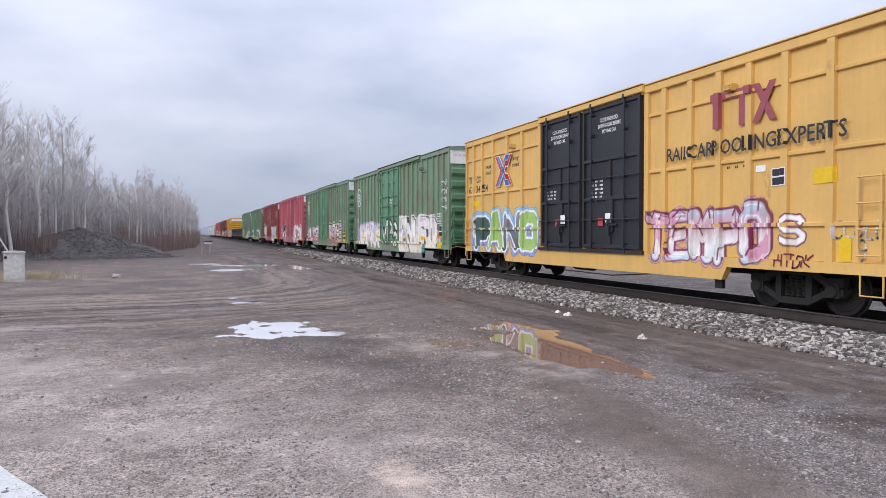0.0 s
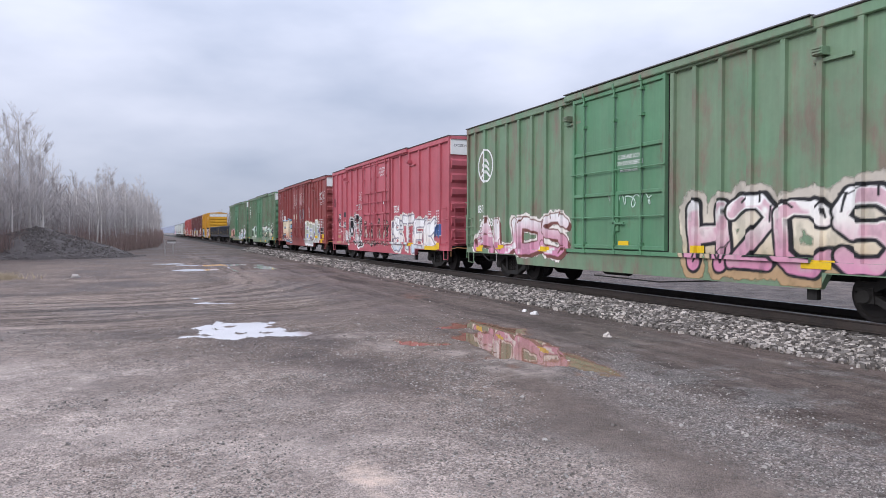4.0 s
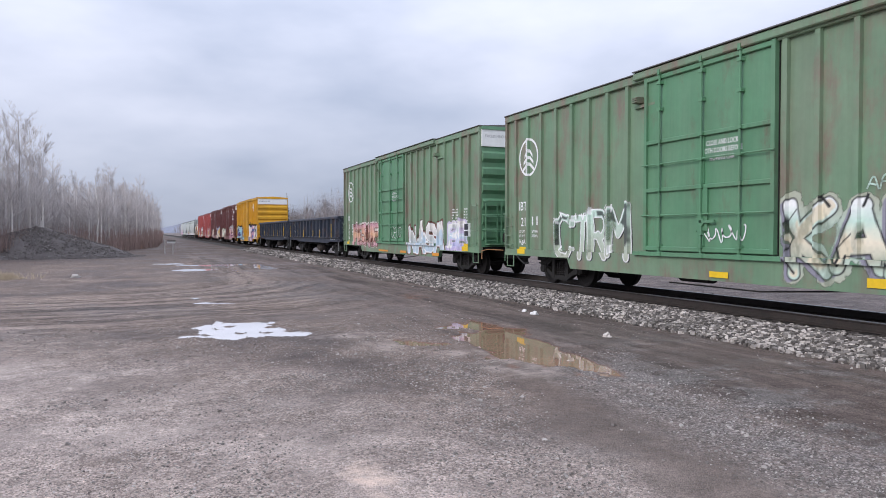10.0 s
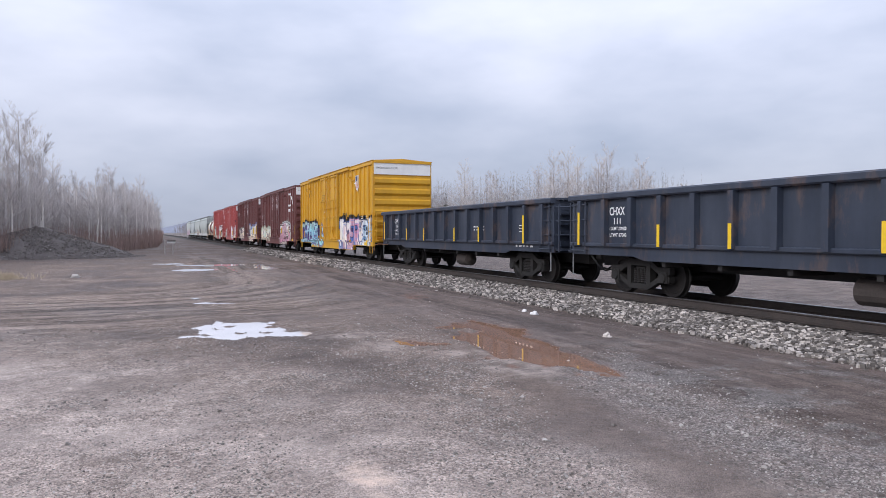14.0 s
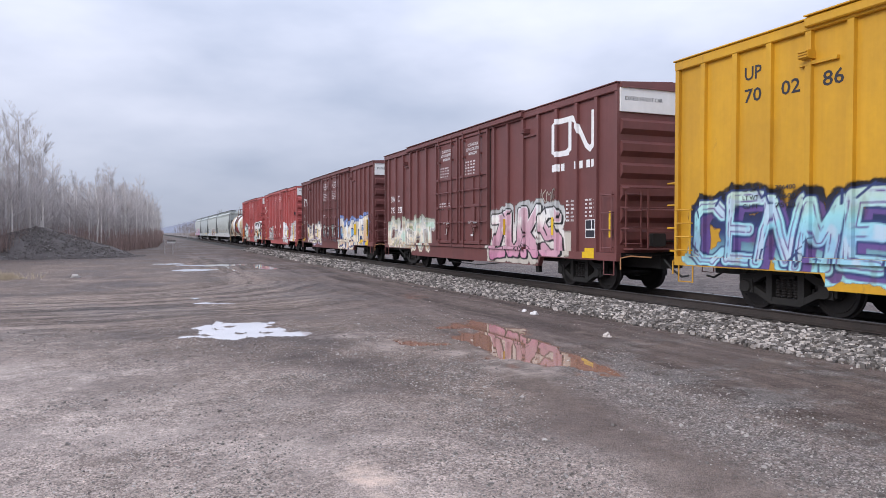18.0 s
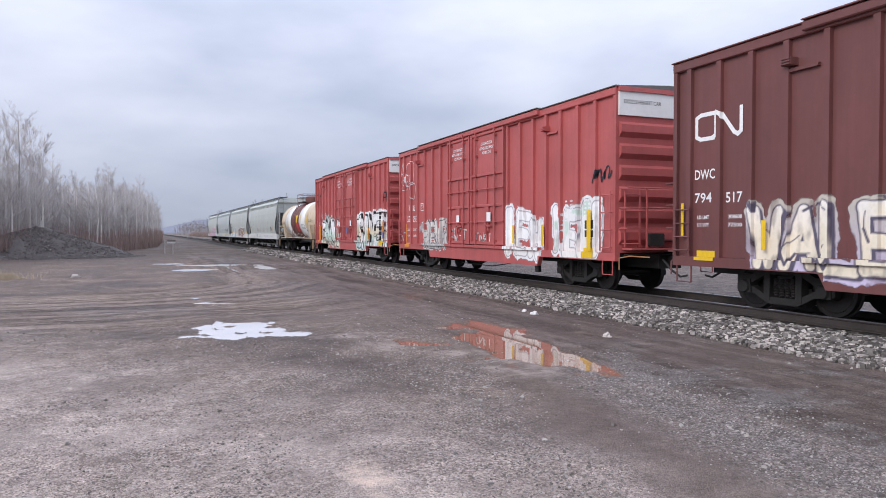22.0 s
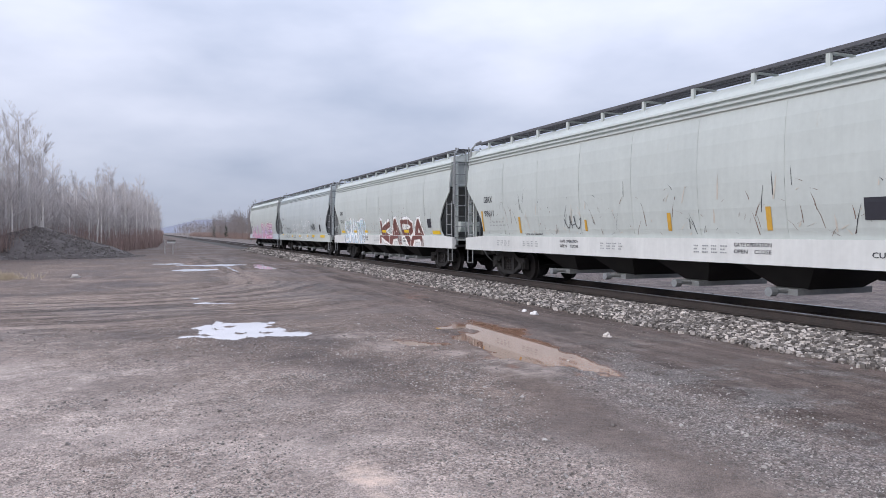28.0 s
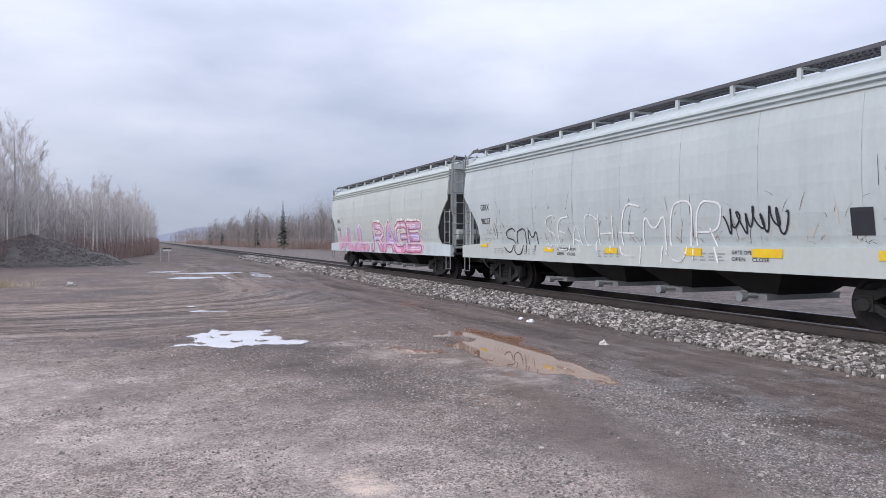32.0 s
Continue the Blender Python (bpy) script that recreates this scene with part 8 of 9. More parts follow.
V, F, off = [], [], 0
for count, x0, x1, y0, y1, s0, s1 in ((60000, -2.2, 7.5, 3.4, 9.5, 0.0035, 0.009), (30000, -3, 9.4, 8.5, 15, 0.005, 0.010), (1500, -3, 9.4, 3.2, 16, 0.010, 0.020), (2500, -6, 9.4, 11, 34, 0.008, 0.018), (30000, 1.6, 8.4, 3.4, 9.5, 0.004, 0.011), (900, 1.6, 8.4, 3.4, 9.5, 0.010, 0.020), (700, 8.4, 9.6, 5, 30, 0.012, 0.035)):
    x, y = x0 + (x1 - x0) * rng.random(count), y0 + (y1 - y0) * rng.random(count)
    on_lane = gravel_belt(x, y, 0.19, 3.16, 0.5, 10.5)
    thrown = gravel_belt(x, y, 0.10, 4.75, 0.75, 8.2) + 0.7 * gravel_belt(x, y, 0.167, 2.05, 0.6, 10.0)
    chance = 0.30 + 0.55 * fbm(x * 0.5, y * 0.5, 3, 11) + 0.35 * fbm(x * 2.2, y * 2.2, 3, 13) - 0.5 * on_lane - 0.6 * np.exp(-((x - 1.5) / 0.5) ** 2 - ((y - 5.2) / 0.9) ** 2) - 0.45 * np.clip((x - 6.2) / 1.5, 0, 1)
    if x0 == 1.6:
        chance = 0.9 * thrown - 0.12 + 0.25 * fbm(x * 1.6, y * 1.6, 3, 14)
    keep = rng.random(count) < chance
    x, y = x[keep], y[keep]
    size = s0 + (s1 - s0) * rng.random(len(x)) ** 2
    v, f = stones(rng, np.stack([x, y, relief(x, y) + size * 0.2], -1), size)
    V.append(v)
    F.append(f + off)
    off += len(v)
thing("loose_gravel", grid_mesh("loose_gravel", np.concatenate(V), np.concatenate(F), M["pebbles"], False), None, "loose pale gravel scattered over the mud", "gravel", kind="stuff")


def rock(x, y, size, seed, label, mat="stones"):
    r = np.random.default_rng(seed)
    b = bmesh.new()
    bmesh.ops.create_icosphere(b, subdivisions=2, radius=1)
    for v in b.verts:
        k = 0.75 + 0.5 * noise.noise(v.co * 1.3 + Vector((seed, 0, 0)))
        v.co = Vector((v.co.x * k * size, v.co.y * k * size * 0.8, max(-0.2, v.co.z) * k * size * 0.75))
    me = bpy.data.meshes.new("rock")
    b.to_mesh(me)
    b.free()
    me.materials.append(M[mat])
    ob = tagged(new("rock", me), label, "rock")
    ob.matrix_basis = pose(x, y, float(relief(np.array([x]), np.array([y]))[0]) + size * 0.1, 0, 0, seed * 40)


rock(7.69, 10.66, 0.12, 1, "pale angular rock lying in the mud")
rock(9.95, 10.9, 0.13, 2, "pale rock at the edge of the ballast")
M["litter"] = shade("litter", (0.75, 0.73, 0.72), (0.6, 0.56, 0.54), rough=0.6)
rock(8.35, 14.9, 0.10, 3, "crumpled white scrap of litter on the mud", "litter")
rock(8.22, 14.2, 0.12, 4, "crumpled white scrap of litter on the mud", "litter")
rock(-2.82, 33.3, 0.25, 5, "dark lump of earth on the lot", "pebbles")

tie = Build()
tie.box(-1.3, 1.3, -0.115, 0.115, -0.36, -0.182, cut=0.0)
for sx in (-0.753, 0.753):
    tie.box(sx - 0.17, sx + 0.17, -0.09, 0.09, -0.182, -0.172, 1)
TIE = tie.mesh("tie", [M["tie_wood"], M["rail_rust"]])
for i in range(140):
    part("tie", TIE, None, track, at=pose(rng.uniform(-0.05, 0.05), -4 + i * 0.54, rng.uniform(-0.006, 0.004), 0, 0, rng.uniform(-1, 1)))
far_ties = Build()
for i in range(500):
    y = 71.6 + i * 0.54
    far_ties.box(-1.3, 1.3, y - 0.115, y + 0.115, -0.36, -0.182)
tagged(part("far_ties", far_ties, M["tie_wood"], track), kind="stuff")

# ---- plants ----
M["birch_bark"] = shade("birch_bark", (0.74, 0.71, 0.68), (0.58, 0.54, 0.51), scale=2.0, rough=0.8, fine=12, stretch=(3, 3, 0.8), spots=(0.12, 0.10, 0.095), spot_at=0.64, spot_scale=2.5)
M["grey_bark"] = shade("grey_bark", (0.40, 0.37, 0.355), (0.29, 0.27, 0.26), scale=2.0, rough=0.85, fine=14)
M["twig"] = shade("twig", (0.50, 0.465, 0.455), (0.41, 0.38, 0.37), scale=0.6, rough=0.85, fine=6)
M["haze_twig"] = shade("haze_twig", (0.46, 0.425, 0.42), (0.36, 0.335, 0.33), scale=0.4, rough=0.9, fine=5)
M["pale_twig"] = shade("pale_twig", (0.60, 0.56, 0.55), (0.50, 0.465, 0.455), scale=0.6, rough=0.85, fine=6)
M["dull_twig"] = shade("dull_twig", (0.27, 0.235, 0.225), (0.21, 0.185, 0.178), scale=0.4, rough=0.9, fine=5)
M["red_brush"] = shade("red_brush", (0.31, 0.222, 0.198), (0.235, 0.178, 0.162), scale=0.25, rough=0.9, fine=3)
M["needles"] = shade("needles", (0.028, 0.045, 0.028), (0.045, 0.06, 0.035), scale=2, rough=0.8, fine=8)
M["straw"] = shade("straw", (0.46, 0.38, 0.27), (0.34, 0.275, 0.19), scale=1.5, rough=0.9, fine=9)


def bare_tree(seed, height, bark, twig, label, limbs=26, lean=0.03, clear=0.35):
    """A leafless tree: a tapered trunk, rising limbs, branches and fine twigs."""
    rnd = random.Random(seed)
    trunk, crown = Build(), Build()
    pts, x, y = [], 0.0, 0.0
    for i in range(9):
        pts.append(Vector((x, y, height * i / 8)))
        x, y = x + rnd.uniform(-lean, lean) * height / 3, y + rnd.uniform(-lean, lean) * height / 3
    r0 = 0.012 * height + 0.02
    trunk.tube(pts, r0, 8, 0, 0.012)

    def along(f):
        k = min(7.999, f * 8)
        i = int(k)
        return pts[i].lerp(pts[i + 1], k - i)

    def twig_at(p, d, length, r, depth):
        bend = Vector((rnd.uniform(-0.25, 0.25), rnd.uniform(-0.25, 0.25), rnd.uniform(0.1, 0.4)))
        q = p + d * length * 0.5
        e = q + (d + bend).normalized() * length * 0.5
        crown.tube([p, q, e], r, 4 if depth == 0 else 3, 0, max(0.006, r * 0.35))
        if depth < 2:
            for _ in range(7 if depth == 0 else 5):
                f = rnd.uniform(0.25, 1.0)
                o = p.lerp(q, f * 2) if f < 0.5 else q.lerp(e, f * 2 - 1)
                side = Vector((rnd.uniform(-1, 1), rnd.uniform(-1, 1), rnd.uniform(-0.1, 0.9)))
                twig_at(o, (d * 0.8 + side * 0.75).normalized(), length * rnd.uniform(0.35, 0.6), max(0.0065, r * 0.42), depth + 1)

    for i in range(limbs):
        f = clear + (0.98 - clear) * (i + rnd.random()) / limbs
        a = rnd.uniform(0, 6.283)
        up = 0.5 + 0.9 * f
        d = Vector((math.cos(a), math.sin(a), up * rnd.uniform(0.7, 1.3))).normalized()
        twig_at(along(f), d, height * (0.30 - 0.2 * f) * rnd.uniform(0.7, 1.2), r0 * (1 - f) * 0.33 + 0.010, 0)
    return trunk.mesh("trunk", M[bark]), crown.mesh("crown", M[twig]), label


TREES = [bare_tree(1, 11.5, "birch_bark", "pale_twig", "tall leafless birch with a pale trunk", 30), bare_tree(2, 9.0, "birch_bark", "pale_twig", "leafless young birch with a pale trunk", 24, 0.02, 0.4),
         bare_tree(3, 10.0, "grey_bark", "twig", "leafless grey poplar in the wood", 30, 0.03, 0.25), bare_tree(4, 7.5, "grey_bark", "twig", "leafless slender sapling in the wood", 22, 0.03, 0.25),
         bare_tree(5, 9.5, "birch_bark", "twig", "leafless birch with a leaning pale trunk", 26, 0.05, 0.35), bare_tree(6, 12.5, "grey_bark", "pale_twig", "tall leafless aspen with a wide crown", 40, 0.03, 0.3),
         bare_tree(7, 9.5, "dull_twig", "dull_twig", "leafless brown alder beside the railway", 28, 0.03, 0.2), bare_tree(8, 7.5, "dull_twig", "dull_twig", "leafless brown thicket tree beside the railway", 26, 0.04, 0.15)]
made_trees = {}


def plant(kind, x, y, scale, turn, group):
    trunk, crown, label = TREES[kind]
    m = pose(x, y, -0.05, 0, 0, turn) @ Matrix.Diagonal((scale, scale, scale, 1))
    if kind not in made_trees:
        root = tagged(new("tree"), label, "tree", group)
        part("trunk", trunk, None, root)
        part("crown", crown, None, root)
        made_trees[kind] = root
        root.matrix_basis = m
        return root
    ob = copy_thing(made_trees[kind], m)
    ob.matrix_basis = m
    return tagged(ob, group=group)


rt = random.Random(21)


def west_edge(y):
    """Where the western wood begins, going north."""
    return float(np.interp(y, [40, 52, 66, 80, 100, 150, 300, 600], [-17, -11.5, -7.0, -2.5, 0.8, 2.2, 4.0, 6.0]))


def east_edge(y):
    return float(np.interp(y, [0, 40, 80, 130, 200, 400, 700], [95, 82, 62, 38, 26, 22, 21]))


# the western wood, nearer trees first
for x, y, k, s in ((-13.8, 50, 5, 1.0), (-12.2, 53, 0, 1.1), (-16.0, 52, 5, 1.05), (-11.3, 56, 4, 1.1), (-15.2, 48, 0, 0.95), (-18.0, 50, 2, 1.1), (-12.3, 55, 5, 0.95), (-13.0, 58, 2, 1.15), (-9.4, 64.5, 5, 0.95), (-10.5, 67, 0, 1.05), (-11.5, 63, 5, 0.92), (-9.2, 68.5, 0, 1.0), (-12.5, 66, 5, 0.98), (-10.6, 61.5, 4, 1.15), (-8.4, 67, 4, 1.05)):
    plant(k, x, y, s * 0.91, rt.uniform(0, 360), "birches at the edge of the lot")
for i in range(165):
    y = 50 + 110 * (i / 165) ** 1.3 + rt.uniform(-2, 2)
    x = west_edge(y) - 0.5 - rt.random() ** 1.2 * 24
    plant(rt.choice((0, 1, 1, 2, 3, 4, 1, 4, 5)), x, y, rt.uniform(0.85, 1.05) * (1.0 if y < 58 else 0.74), rt.uniform(0, 360), "bare trees of the western wood")
# slim birches along the edge of the wood
for i in range(44):
    y = 68 + 75 * (i / 44) ** 1.2 + rt.uniform(-1.5, 1.5)
    plant(rt.choice((1, 4, 1)), west_edge(y) - 0.3 - rt.random() * 5, y, rt.uniform(0.62, 0.84), rt.uniform(0, 360), "slim birches along the western wood")
# the wood beyond the railway
for i in range(115):
    y = rt.uniform(88, 300)
    x = east_edge(y) + rt.random() ** 1.5 * 30
    plant(rt.choice((0, 1, 2, 3, 5, 5, 2) if y < 130 else (6, 7)), x, y, rt.uniform(0.75, 1.1), rt.uniform(0, 360), "bare trees beyond the railway")


for x, y, s in ((60, 94, 1.1), (63, 90, 1.0), (66, 92, 1.15), (58, 99, 0.95), (69, 88, 1.0), (56, 110, 0.95)):
    plant(5, x, y, s, rt.uniform(0, 360), "bare trees beyond the railway")


def far_wood(name, edge, y0, y1, count, label, seed):
    rnd = random.Random(seed)
    b = Build()
    for _ in range(count):
        y = y0 + (y1 - y0) * rnd.random() ** 1.5
        x = edge(y) + rnd.random() ** 1.3 * 40 * (1 if edge is east_edge else -1)
        h = rnd.uniform(5, 9.5)
        b.tube([(x, y, 0), (x + rnd.uniform(-0.4, 0.4), y, h * 0.5), (x + rnd.uniform(-0.8, 0.8), y, h)], 0.09, 3, 0, 0.02)
        for _ in range(16):
            z = rnd.uniform(0.35, 1.0) * h
            a = rnd.uniform(0, 6.283)
            l = rnd.uniform(0.6, 1.6)
            p = (x, y, z)
            e = (x + math.cos(a) * l, y + math.sin(a) * l, z + l * rnd.uniform(0.4, 1.2))
            b.add([p, (p[0] + 0.05, p[1], p[2]), e], [(0, 1, 2)])
    thing(name, b, M["dull_twig" if edge is east_edge else "twig"], label, "woods", kind="stuff")


def wood_mass(name, edge, sign, y0, y1, depth, count, h0, h1, label, seed, offset=1.5, mat="pale_twig"):
    """The crowd of thin pale stems and fine twigs behind the first trees."""
    r = np.random.default_rng(seed)
    y = y0 + (y1 - y0) * r.random(count) ** 1.25
    x = np.array([edge(q) for q in y]) + sign * (offset + depth * r.random(count))
    h = h0 + (h1 - h0) * r.random(count)
    V, F, off = [], [], 0
    lean = (r.random((count, 2)) - 0.5) * 0.9
    w = 0.022 + 0.03 * r.random(count) ** 2
    zero = np.zeros(count)
    tip = np.stack([x + lean[:, 0], y + lean[:, 1], h], -1)
    foot = np.stack([x, y, zero], -1)
    for dx, dy in ((1, 0), (0, 1)):
        d = np.stack([w * dx, w * dy, zero], -1)
        V.append(np.stack([foot - d, foot + d, tip], 1).reshape(-1, 3))
    for k in range(58):
        f = 0.3 + 0.68 * r.random(count)
        a, l = r.random(count) * 6.283, (0.5 + 1.3 * r.random(count)) * (1.25 - f)
        p = foot + (tip - foot) * f[:, None]
        e = p + np.stack([np.cos(a) * l, np.sin(a) * l, l * (0.1 + 0.85 * r.random(count))], -1)
        t = np.stack([-np.sin(a), np.cos(a), 0.3 * np.ones(count)], -1) * (0.009 + 0.010 * r.random(count))[:, None]
        V.append(np.stack([p - t, p + t, e], 1).reshape(-1, 3))
    V = np.concatenate(V)
    thing(name, grid_mesh(name, V, np.arange(len(V)).reshape(-1, 3), M[mat], False), None, label, "woods", kind="stuff")


wood_mass("birch_wood", west_edge, -1, 54, 230, 20, 2700, 5.2, 7.8, "crowd of pale leafless birch stems and twigs", 61, mat="haze_twig")
wood_mass("birch_wood", east_edge, 1, 88, 170, 22, 2300, 8.5, 12.5, "crowd of pale leafless stems beyond the railway", 62, mat="haze_twig")
wood_mass("birch_wood", east_edge, 1, 130, 340, 26, 1300, 6.5, 10.5, "crowd of dull brown leafless stems beside the railway", 63, mat="dull_twig")
far_wood("far_woods", west_edge, 150, 620, 650, "distant leafless woods along the western side", 31)
far_wood("far_woods", east_edge, 180, 700, 800, "distant leafless woods along the eastern side", 32)


def brush(name, edge, sign, y0, y1, depth, count, h0, h1, mat, label, seed):
    """A belt of upright reddish stems."""
    r = np.random.default_rng(seed)
    y = y0 + (y1 - y0) * r.random(count) ** 1.6
    ex = np.array([edge(q) for q in y])
    x = ex + sign * (depth * r.random(count) ** 1.2 - 0.4)
    h = (h0 + (h1 - h0) * r.random(count)) * (0.7 + 0.3 * fbm(x * 0.3, y * 0.3, 3, seed))
    w = 0.010 + 0.022 * r.random(count) + 0.00012 * y
    a = r.random(count) * 6.283
    dx, dy = np.cos(a) * w, np.sin(a) * w
    lx, ly = (r.random(count) - 0.5) * 0.5 * h, (r.random(count) - 0.5) * 0.5 * h
    z = np.zeros(count)
    v = np.stack([np.stack([x - dx, y - dy, z], -1), np.stack([x + dx, y + dy, z], -1), np.stack([x + lx, y + ly, h], -1)], 1).reshape(-1, 3)
    f = np.arange(count * 3).reshape(-1, 3)
    thing(name, grid_mesh(name, v, f, M[mat], False), None, label, "brush", kind="stuff")


brush("brush", west_edge, -1, 58, 330, 14, 46000, 0.9, 4.0, "red_brush", "dense reddish-brown leafless brush", 41)
brush("brush", east_edge, 1, 60, 420, 16, 42000, 1.4, 3.4, "red_brush", "reddish-brown brush beyond the railway", 42)
brush("undergrowth", lambda y: west_edge(y) - 3, -1, 46, 200, 26, 60000, 2.0, 6.5, "twig", "grey tangle of thin stems in the wood", 43)
brush("undergrowth", lambda y: east_edge(y) + 6, 1, 86, 260, 30, 26000, 2.0, 5.0, "twig", "grey tangle of thin stems beyond the railway", 44)


def conifer(x, y, h, seed):
    rnd = random.Random(seed)
    root = tagged(new("spruce"), "dark green spruce standing among bare trees", "tree", "spruces beyond the railway")
    t, c = Build(), Build()
    t.tube([(0, 0, 0), (0, 0, h)], 0.012 * h, 6, 0, 0.02)
    for i in range(int(h * 26)):
        f = rnd.random() ** 0.8
        z = h * (0.08 + 0.92 * f)
        a, l = rnd.uniform(0, 6.283), h * 0.17 * (1 - f) * rnd.uniform(0.6, 1.15) + 0.15
        d = Vector((math.cos(a), math.sin(a), -0.25))
        s = Vector((-math.sin(a), math.cos(a), 0))
        p = Vector((0, 0, z))
        c.add([tuple(p + s * 0.05), tuple(p + d * l * 0.6 + s * 0.22 * l), tuple(p + d * l), tuple(p + d * l * 0.6 - s * 0.22 * l)], [(0, 1, 2, 3)])
    part("trunk", t, M["grey_bark"], root)
    part("crown", c, M["needles"], root)
    root.matrix_basis = pose(x, y, 0)


for x, y, h, s in ((27.0, 150, 10.3, 1), (23.0, 160, 7.2, 2), (50.7, 120, 10.2, 3), (21.4, 260, 6.2, 4), (23.5, 240, 6.8, 5), (28.5, 158, 8.0, 6)):
    conifer(x, y, h, s)


def heap(x, y, rx, ry, h):
    """A heap of dark gravel."""
    n, k = 56, 26
    ang = np.arange(n) * 2 * math.pi / n
    v = [(0, 0, h)]
    for j in range(1, k + 1):
        f = j / k
        for a in ang:
            px_, py_ = math.cos(a) * rx * f, math.sin(a) * ry * f
            z = h * max(0.0, 1 - f) ** 0.85 * (0.9 + 0.2 * noise.noise(Vector((px_ * 0.6, py_ * 0.6, 0)))) + 0.10 * noise.noise(Vector((px_ * 3, py_ * 3, 1))) * (1 - f * 0.7)
            v.append((px_, py_, z - (0.08 if j == k else 0)))
    f_ = [(0, 1 + i, 1 + (i + 1) % n) for i in range(n)]
    for j in range(k - 1):
        o, p = 1 + j * n, 1 + (j + 1) * n
        f_ += [(o + i, p + i, p + (i + 1) % n, o + (i + 1) % n) for i in range(n)]
    b = Build().add(v, f_)
    thing("mound", b, M["heap"], "mound of dark grey gravel beside the wood", "mound", at=pose(x, y, 0), smooth=True)
    r = np.random.default_rng(5)
    m = 9000
    f, a = np.sqrt(r.random(m)) * 1.1, r.random(m) * 6.283
    px_, py_ = np.cos(a) * rx * f, np.sin(a) * ry * f
    size = 0.018 + 0.05 * r.random(m) ** 3
    z = h * np.clip(1 - f, 0, 1) ** 0.85 * 0.97
    vv, ff = stones(r, np.stack([x + px_, y + py_, z], -1), size)
    thing("heap_stones", grid_mesh("heap_stones", vv, ff, M["heap_stone"], False), None, "loose stones on the gravel heap", "gravel", kind="stuff")


M["heap_stone"] = island_stone("heap_stone", (0.11, 0.095, 0.088), (0.30, 0.27, 0.255), 0.85)
M["heap"] = shade("heap", (0.10, 0.086, 0.080), (0.15, 0.130, 0.122), scale=1.2, rough=0.9, bump=0.8, fine=18)
heap(-7.9, 62.0, 7.0, 5.0, 2.45)
heap(-13.5, 58.5, 5.0, 3.6, 1.35)


def straw(cx, cy, rx, ry, count, seed):
    r = np.random.default_rng(seed)
    x, y = cx + rx * 0.6 * r.normal(size=count), cy + ry * 0.9 * r.normal(size=count)
    keep = fbm(x * 0.9, y * 0.9, 3, 33) > -0.1
    x, y = x[keep], y[keep]
    count = len(x)
    h = 0.08 + 0.28 * r.random(count)
    w = 0.006 + 0.008 * r.random(count)
    lx, ly = (r.random(count) - 0.5) * 1.4 * h, (r.random(count) - 0.5) * 1.4 * h
    z = np.zeros(count)
    v = np.stack([np.stack([x - w, y, z], -1), np.stack([x + w, y, z], -1), np.stack([x + lx, y + ly, h], -1)], 1).reshape(-1, 3)
    thing("dry_grass", grid_mesh("dry_grass", v, np.arange(count * 3).reshape(-1, 3), M["straw"], False), None, "matted dry straw-coloured grass", "grass", kind="stuff")


straw(-7.0, 32.7, 1.0, 0.5, 1300, 51)
straw(-9.0, 34.2, 2.0, 0.7, 1800, 52)
straw(-6.2, 33.6, 1.1, 0.8, 2200, 53)

# ---- small things of the lot ----
M["box_paint"] = shade("box_paint", (0.66, 0.64, 0.60), (0.54, 0.52, 0.48), scale=2, rough=0.6, fine=10, spots=(0.35, 0.28, 0.2), spot_at=0.72)
box = tagged(new("utility_box"), "white metal utility box standing in dry grass", "utility box")
box.matrix_basis = pose(-6.4, 32.1, 0, 0, 0, 12)
b = Build()
b.box(-0.36, 0.36, -0.22, 0.22, -0.05, 1.12, cut=0.02)
part("cabinet", b, M["box_paint"], box)
b = Build()
b.prism([(-0.40, 1.12), (0.40, 1.12), (0.38, 1.17), (0.0, 1.21), (-0.38, 1.17)], -0.26, 0.26)
part("lid", b, M["box_paint"], box)
b = Build()
b.box(-0.31, 0.31, -0.236, -0.222, 0.08, 1.04)
part("door", b, M["box_paint"], box)
b = Build()
b.box(-0.34, -0.24, -0.245, -0.237, 0.9, 1.0)
part("latch", b, M["under_steel"], box)

b = Build()
b.tube([(-6.95, 36.2, 0), (-7.4, 36.2, 1.0), (-8.0, 36.2, 2.1)], 0.035, 8, 0, 0.03)
thing("pole", b, M["box_paint"], "thin white pole leaning over the grass", "pole")

sign = tagged(new("sign"), "small white sign board on two dark posts", "sign")
sign.matrix_basis = pose(1.9, 66.9, 0, 0, 0, -8)
b = Build()
b.box(-0.33, 0.33, -0.02, 0.02, 0.95, 1.12)
part("board", b, M["white_paint"], sign)
for x in (-0.55, 0.12):
    b = Build()
    b.box(x - 0.05, x + 0.05, 0.022, 0.12, -0.1, 1.22)
    part("post", b, M["grey_bark"], sign)
b = Build()
b.box(-0.35, 0.35, -0.05, 0.1, 1.12, 1.2)
part("cap", b, M["under_steel"], sign)

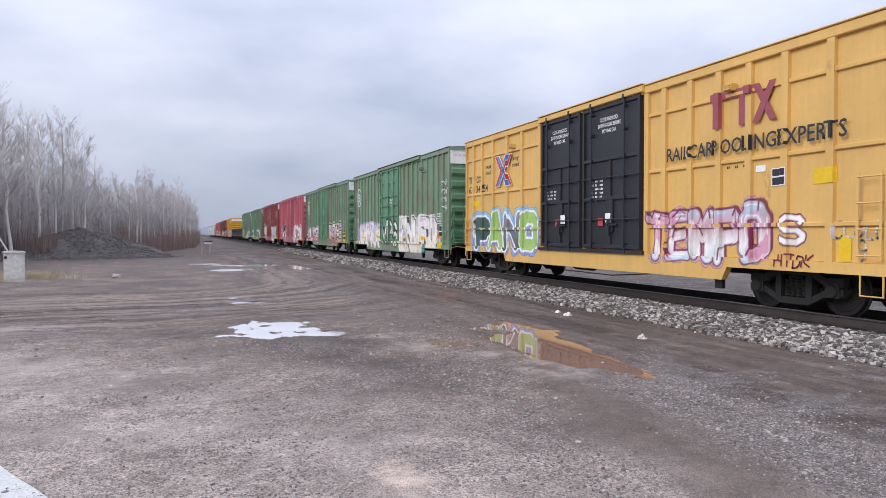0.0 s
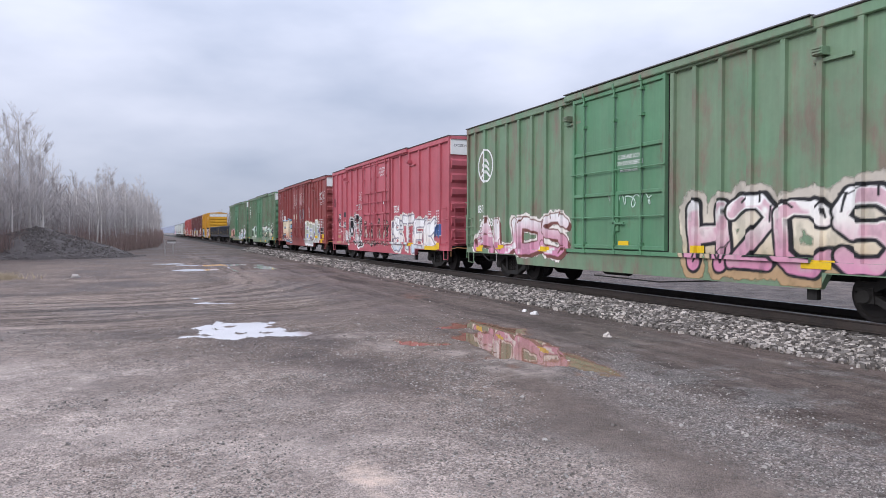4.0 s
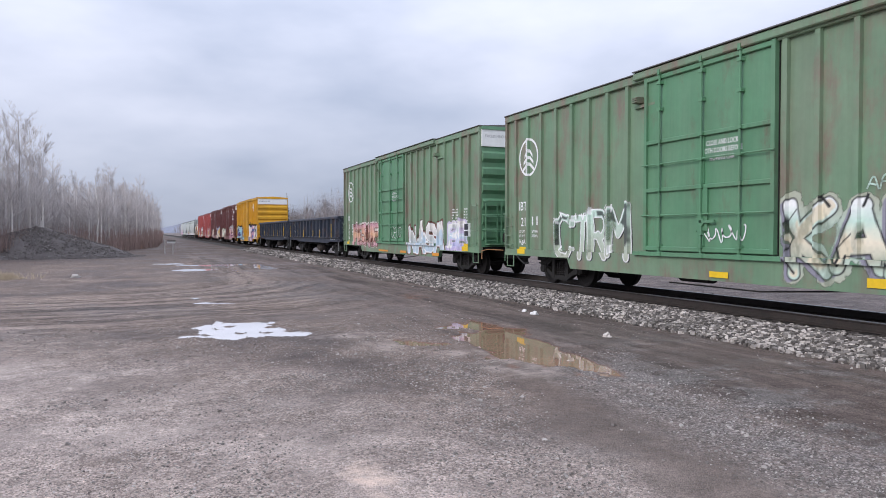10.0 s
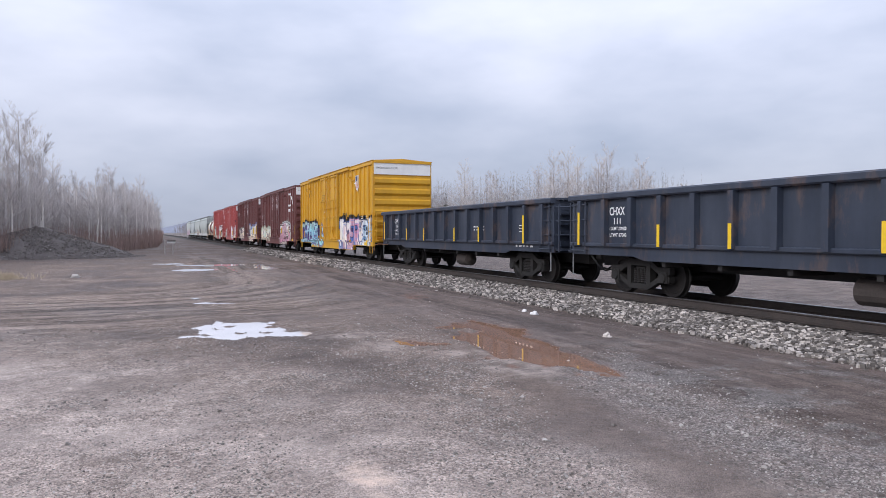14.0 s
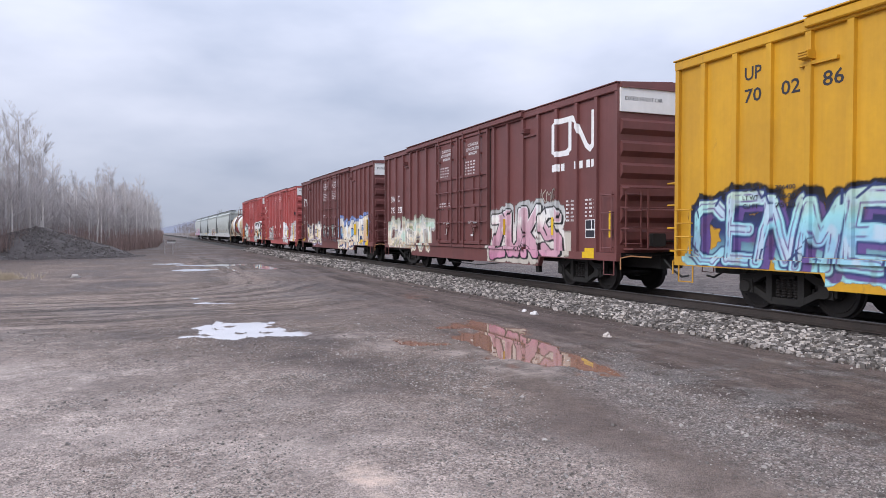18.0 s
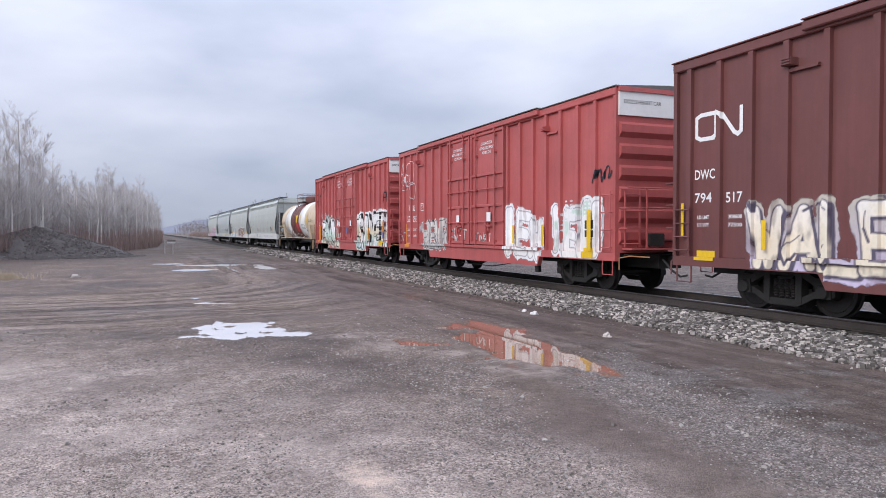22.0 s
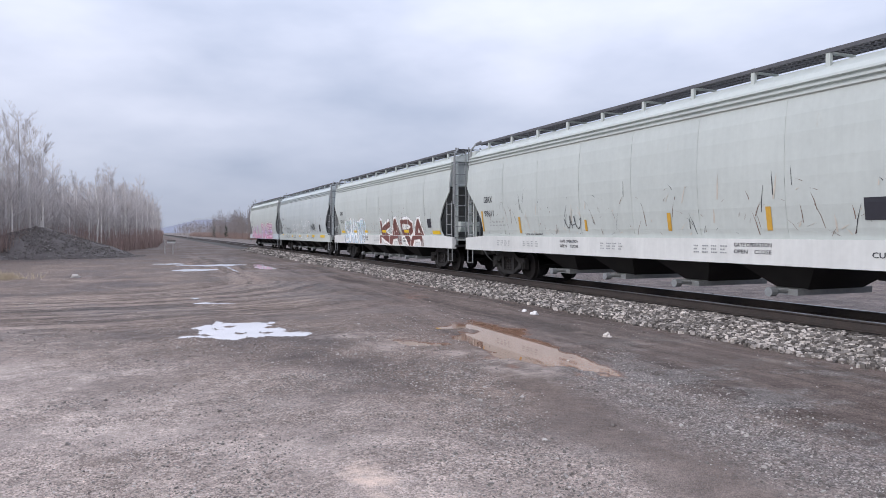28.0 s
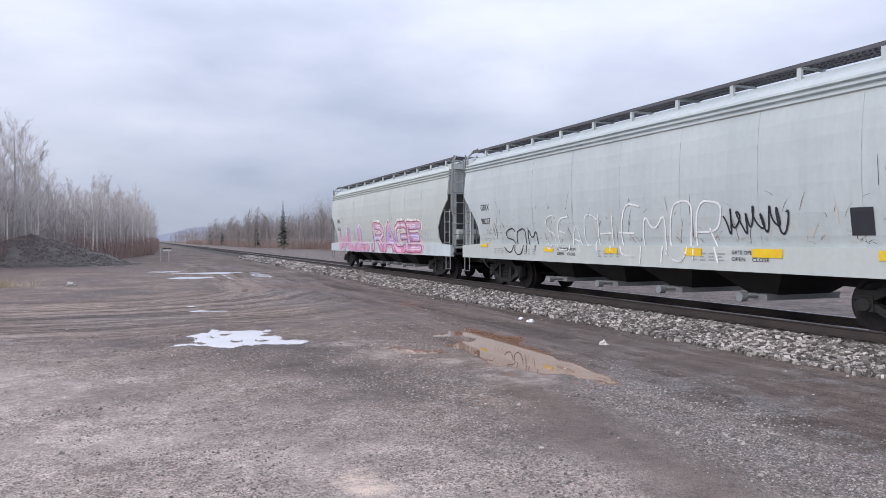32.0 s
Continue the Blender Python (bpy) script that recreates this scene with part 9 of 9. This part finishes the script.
M["road_paint"] = shade("road_paint", (0.62, 0.61, 0.59), (0.48, 0.47, 0.45), scale=5, rough=0.7, fine=30, spots=(0.28, 0.26, 0.25), spot_at=0.64, spot_scale=9)
n_l = 60
line = Build()
for i in range(n_l):
    y0, y1 = 2.6 + i * 0.14, 2.6 + (i + 1) * 0.14
    q = []
    for x_off, yy in ((-0.30, y0), (0.0, y0), (0.0, y1), (-0.30, y1)):
        xx = -1.03 - (yy - 5.86) * 0.54 + x_off
        q.append((xx, yy, float(relief(np.array([xx]), np.array([yy]))[0]) * 1.0 + 0.004))
    line.add(q, [(0, 1, 2, 3)])
thing("edge_line", line, M["road_paint"], "worn white painted line on the asphalt", "road marking", kind="structure")

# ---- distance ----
# blue-grey base colour holds the haze of distance
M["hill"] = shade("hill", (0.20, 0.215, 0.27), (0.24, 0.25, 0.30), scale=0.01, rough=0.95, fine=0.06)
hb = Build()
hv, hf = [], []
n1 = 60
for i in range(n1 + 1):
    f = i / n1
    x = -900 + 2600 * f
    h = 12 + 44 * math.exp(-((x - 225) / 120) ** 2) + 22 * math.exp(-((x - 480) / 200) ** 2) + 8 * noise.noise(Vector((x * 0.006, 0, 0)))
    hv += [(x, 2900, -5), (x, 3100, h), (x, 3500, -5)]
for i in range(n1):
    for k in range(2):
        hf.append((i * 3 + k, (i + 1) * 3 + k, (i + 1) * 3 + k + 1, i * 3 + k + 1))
thing("backdrop", hb.add(hv, hf), M["hill"], "low wooded hill on the horizon, its haze painted in blue-grey", "hill", kind="structure", smooth=True)


def motions():
    """The train rolls past, slowing a little; its wheels turn with it."""
    times = (0.0, 0.4, 0.8, 1.2, 1.6, 2.0, 2.4, 2.8, 4.0, 8.0, 12.0, 16.0, 20.0, 24.0, 28.0, 32.0)
    for root, s in CARS:
        walk(root, [(t, pose(RAIL_X, s - run(t), RAIL_Z)) for t in times])
    ticks = [i / 30 for i in range(80)] + [i / 30 for i in range(80, 961, 2)]
    first = {}
    for ob, y in WHEELS:
        if y not in first:
            walk(ob, [(t, Matrix.Translation((0, y, WHEEL_R)) @ Matrix.Rotation(run(t) / WHEEL_R, 4, "X")) for t in ticks])
            first[y] = ob.animation_data
        else:
            ob.rotation_mode = "QUATERNION"
            keys = ob.animation_data_create()
            keys.action = first[y].action
            keys.action_slot = first[y].action_slot


motions()
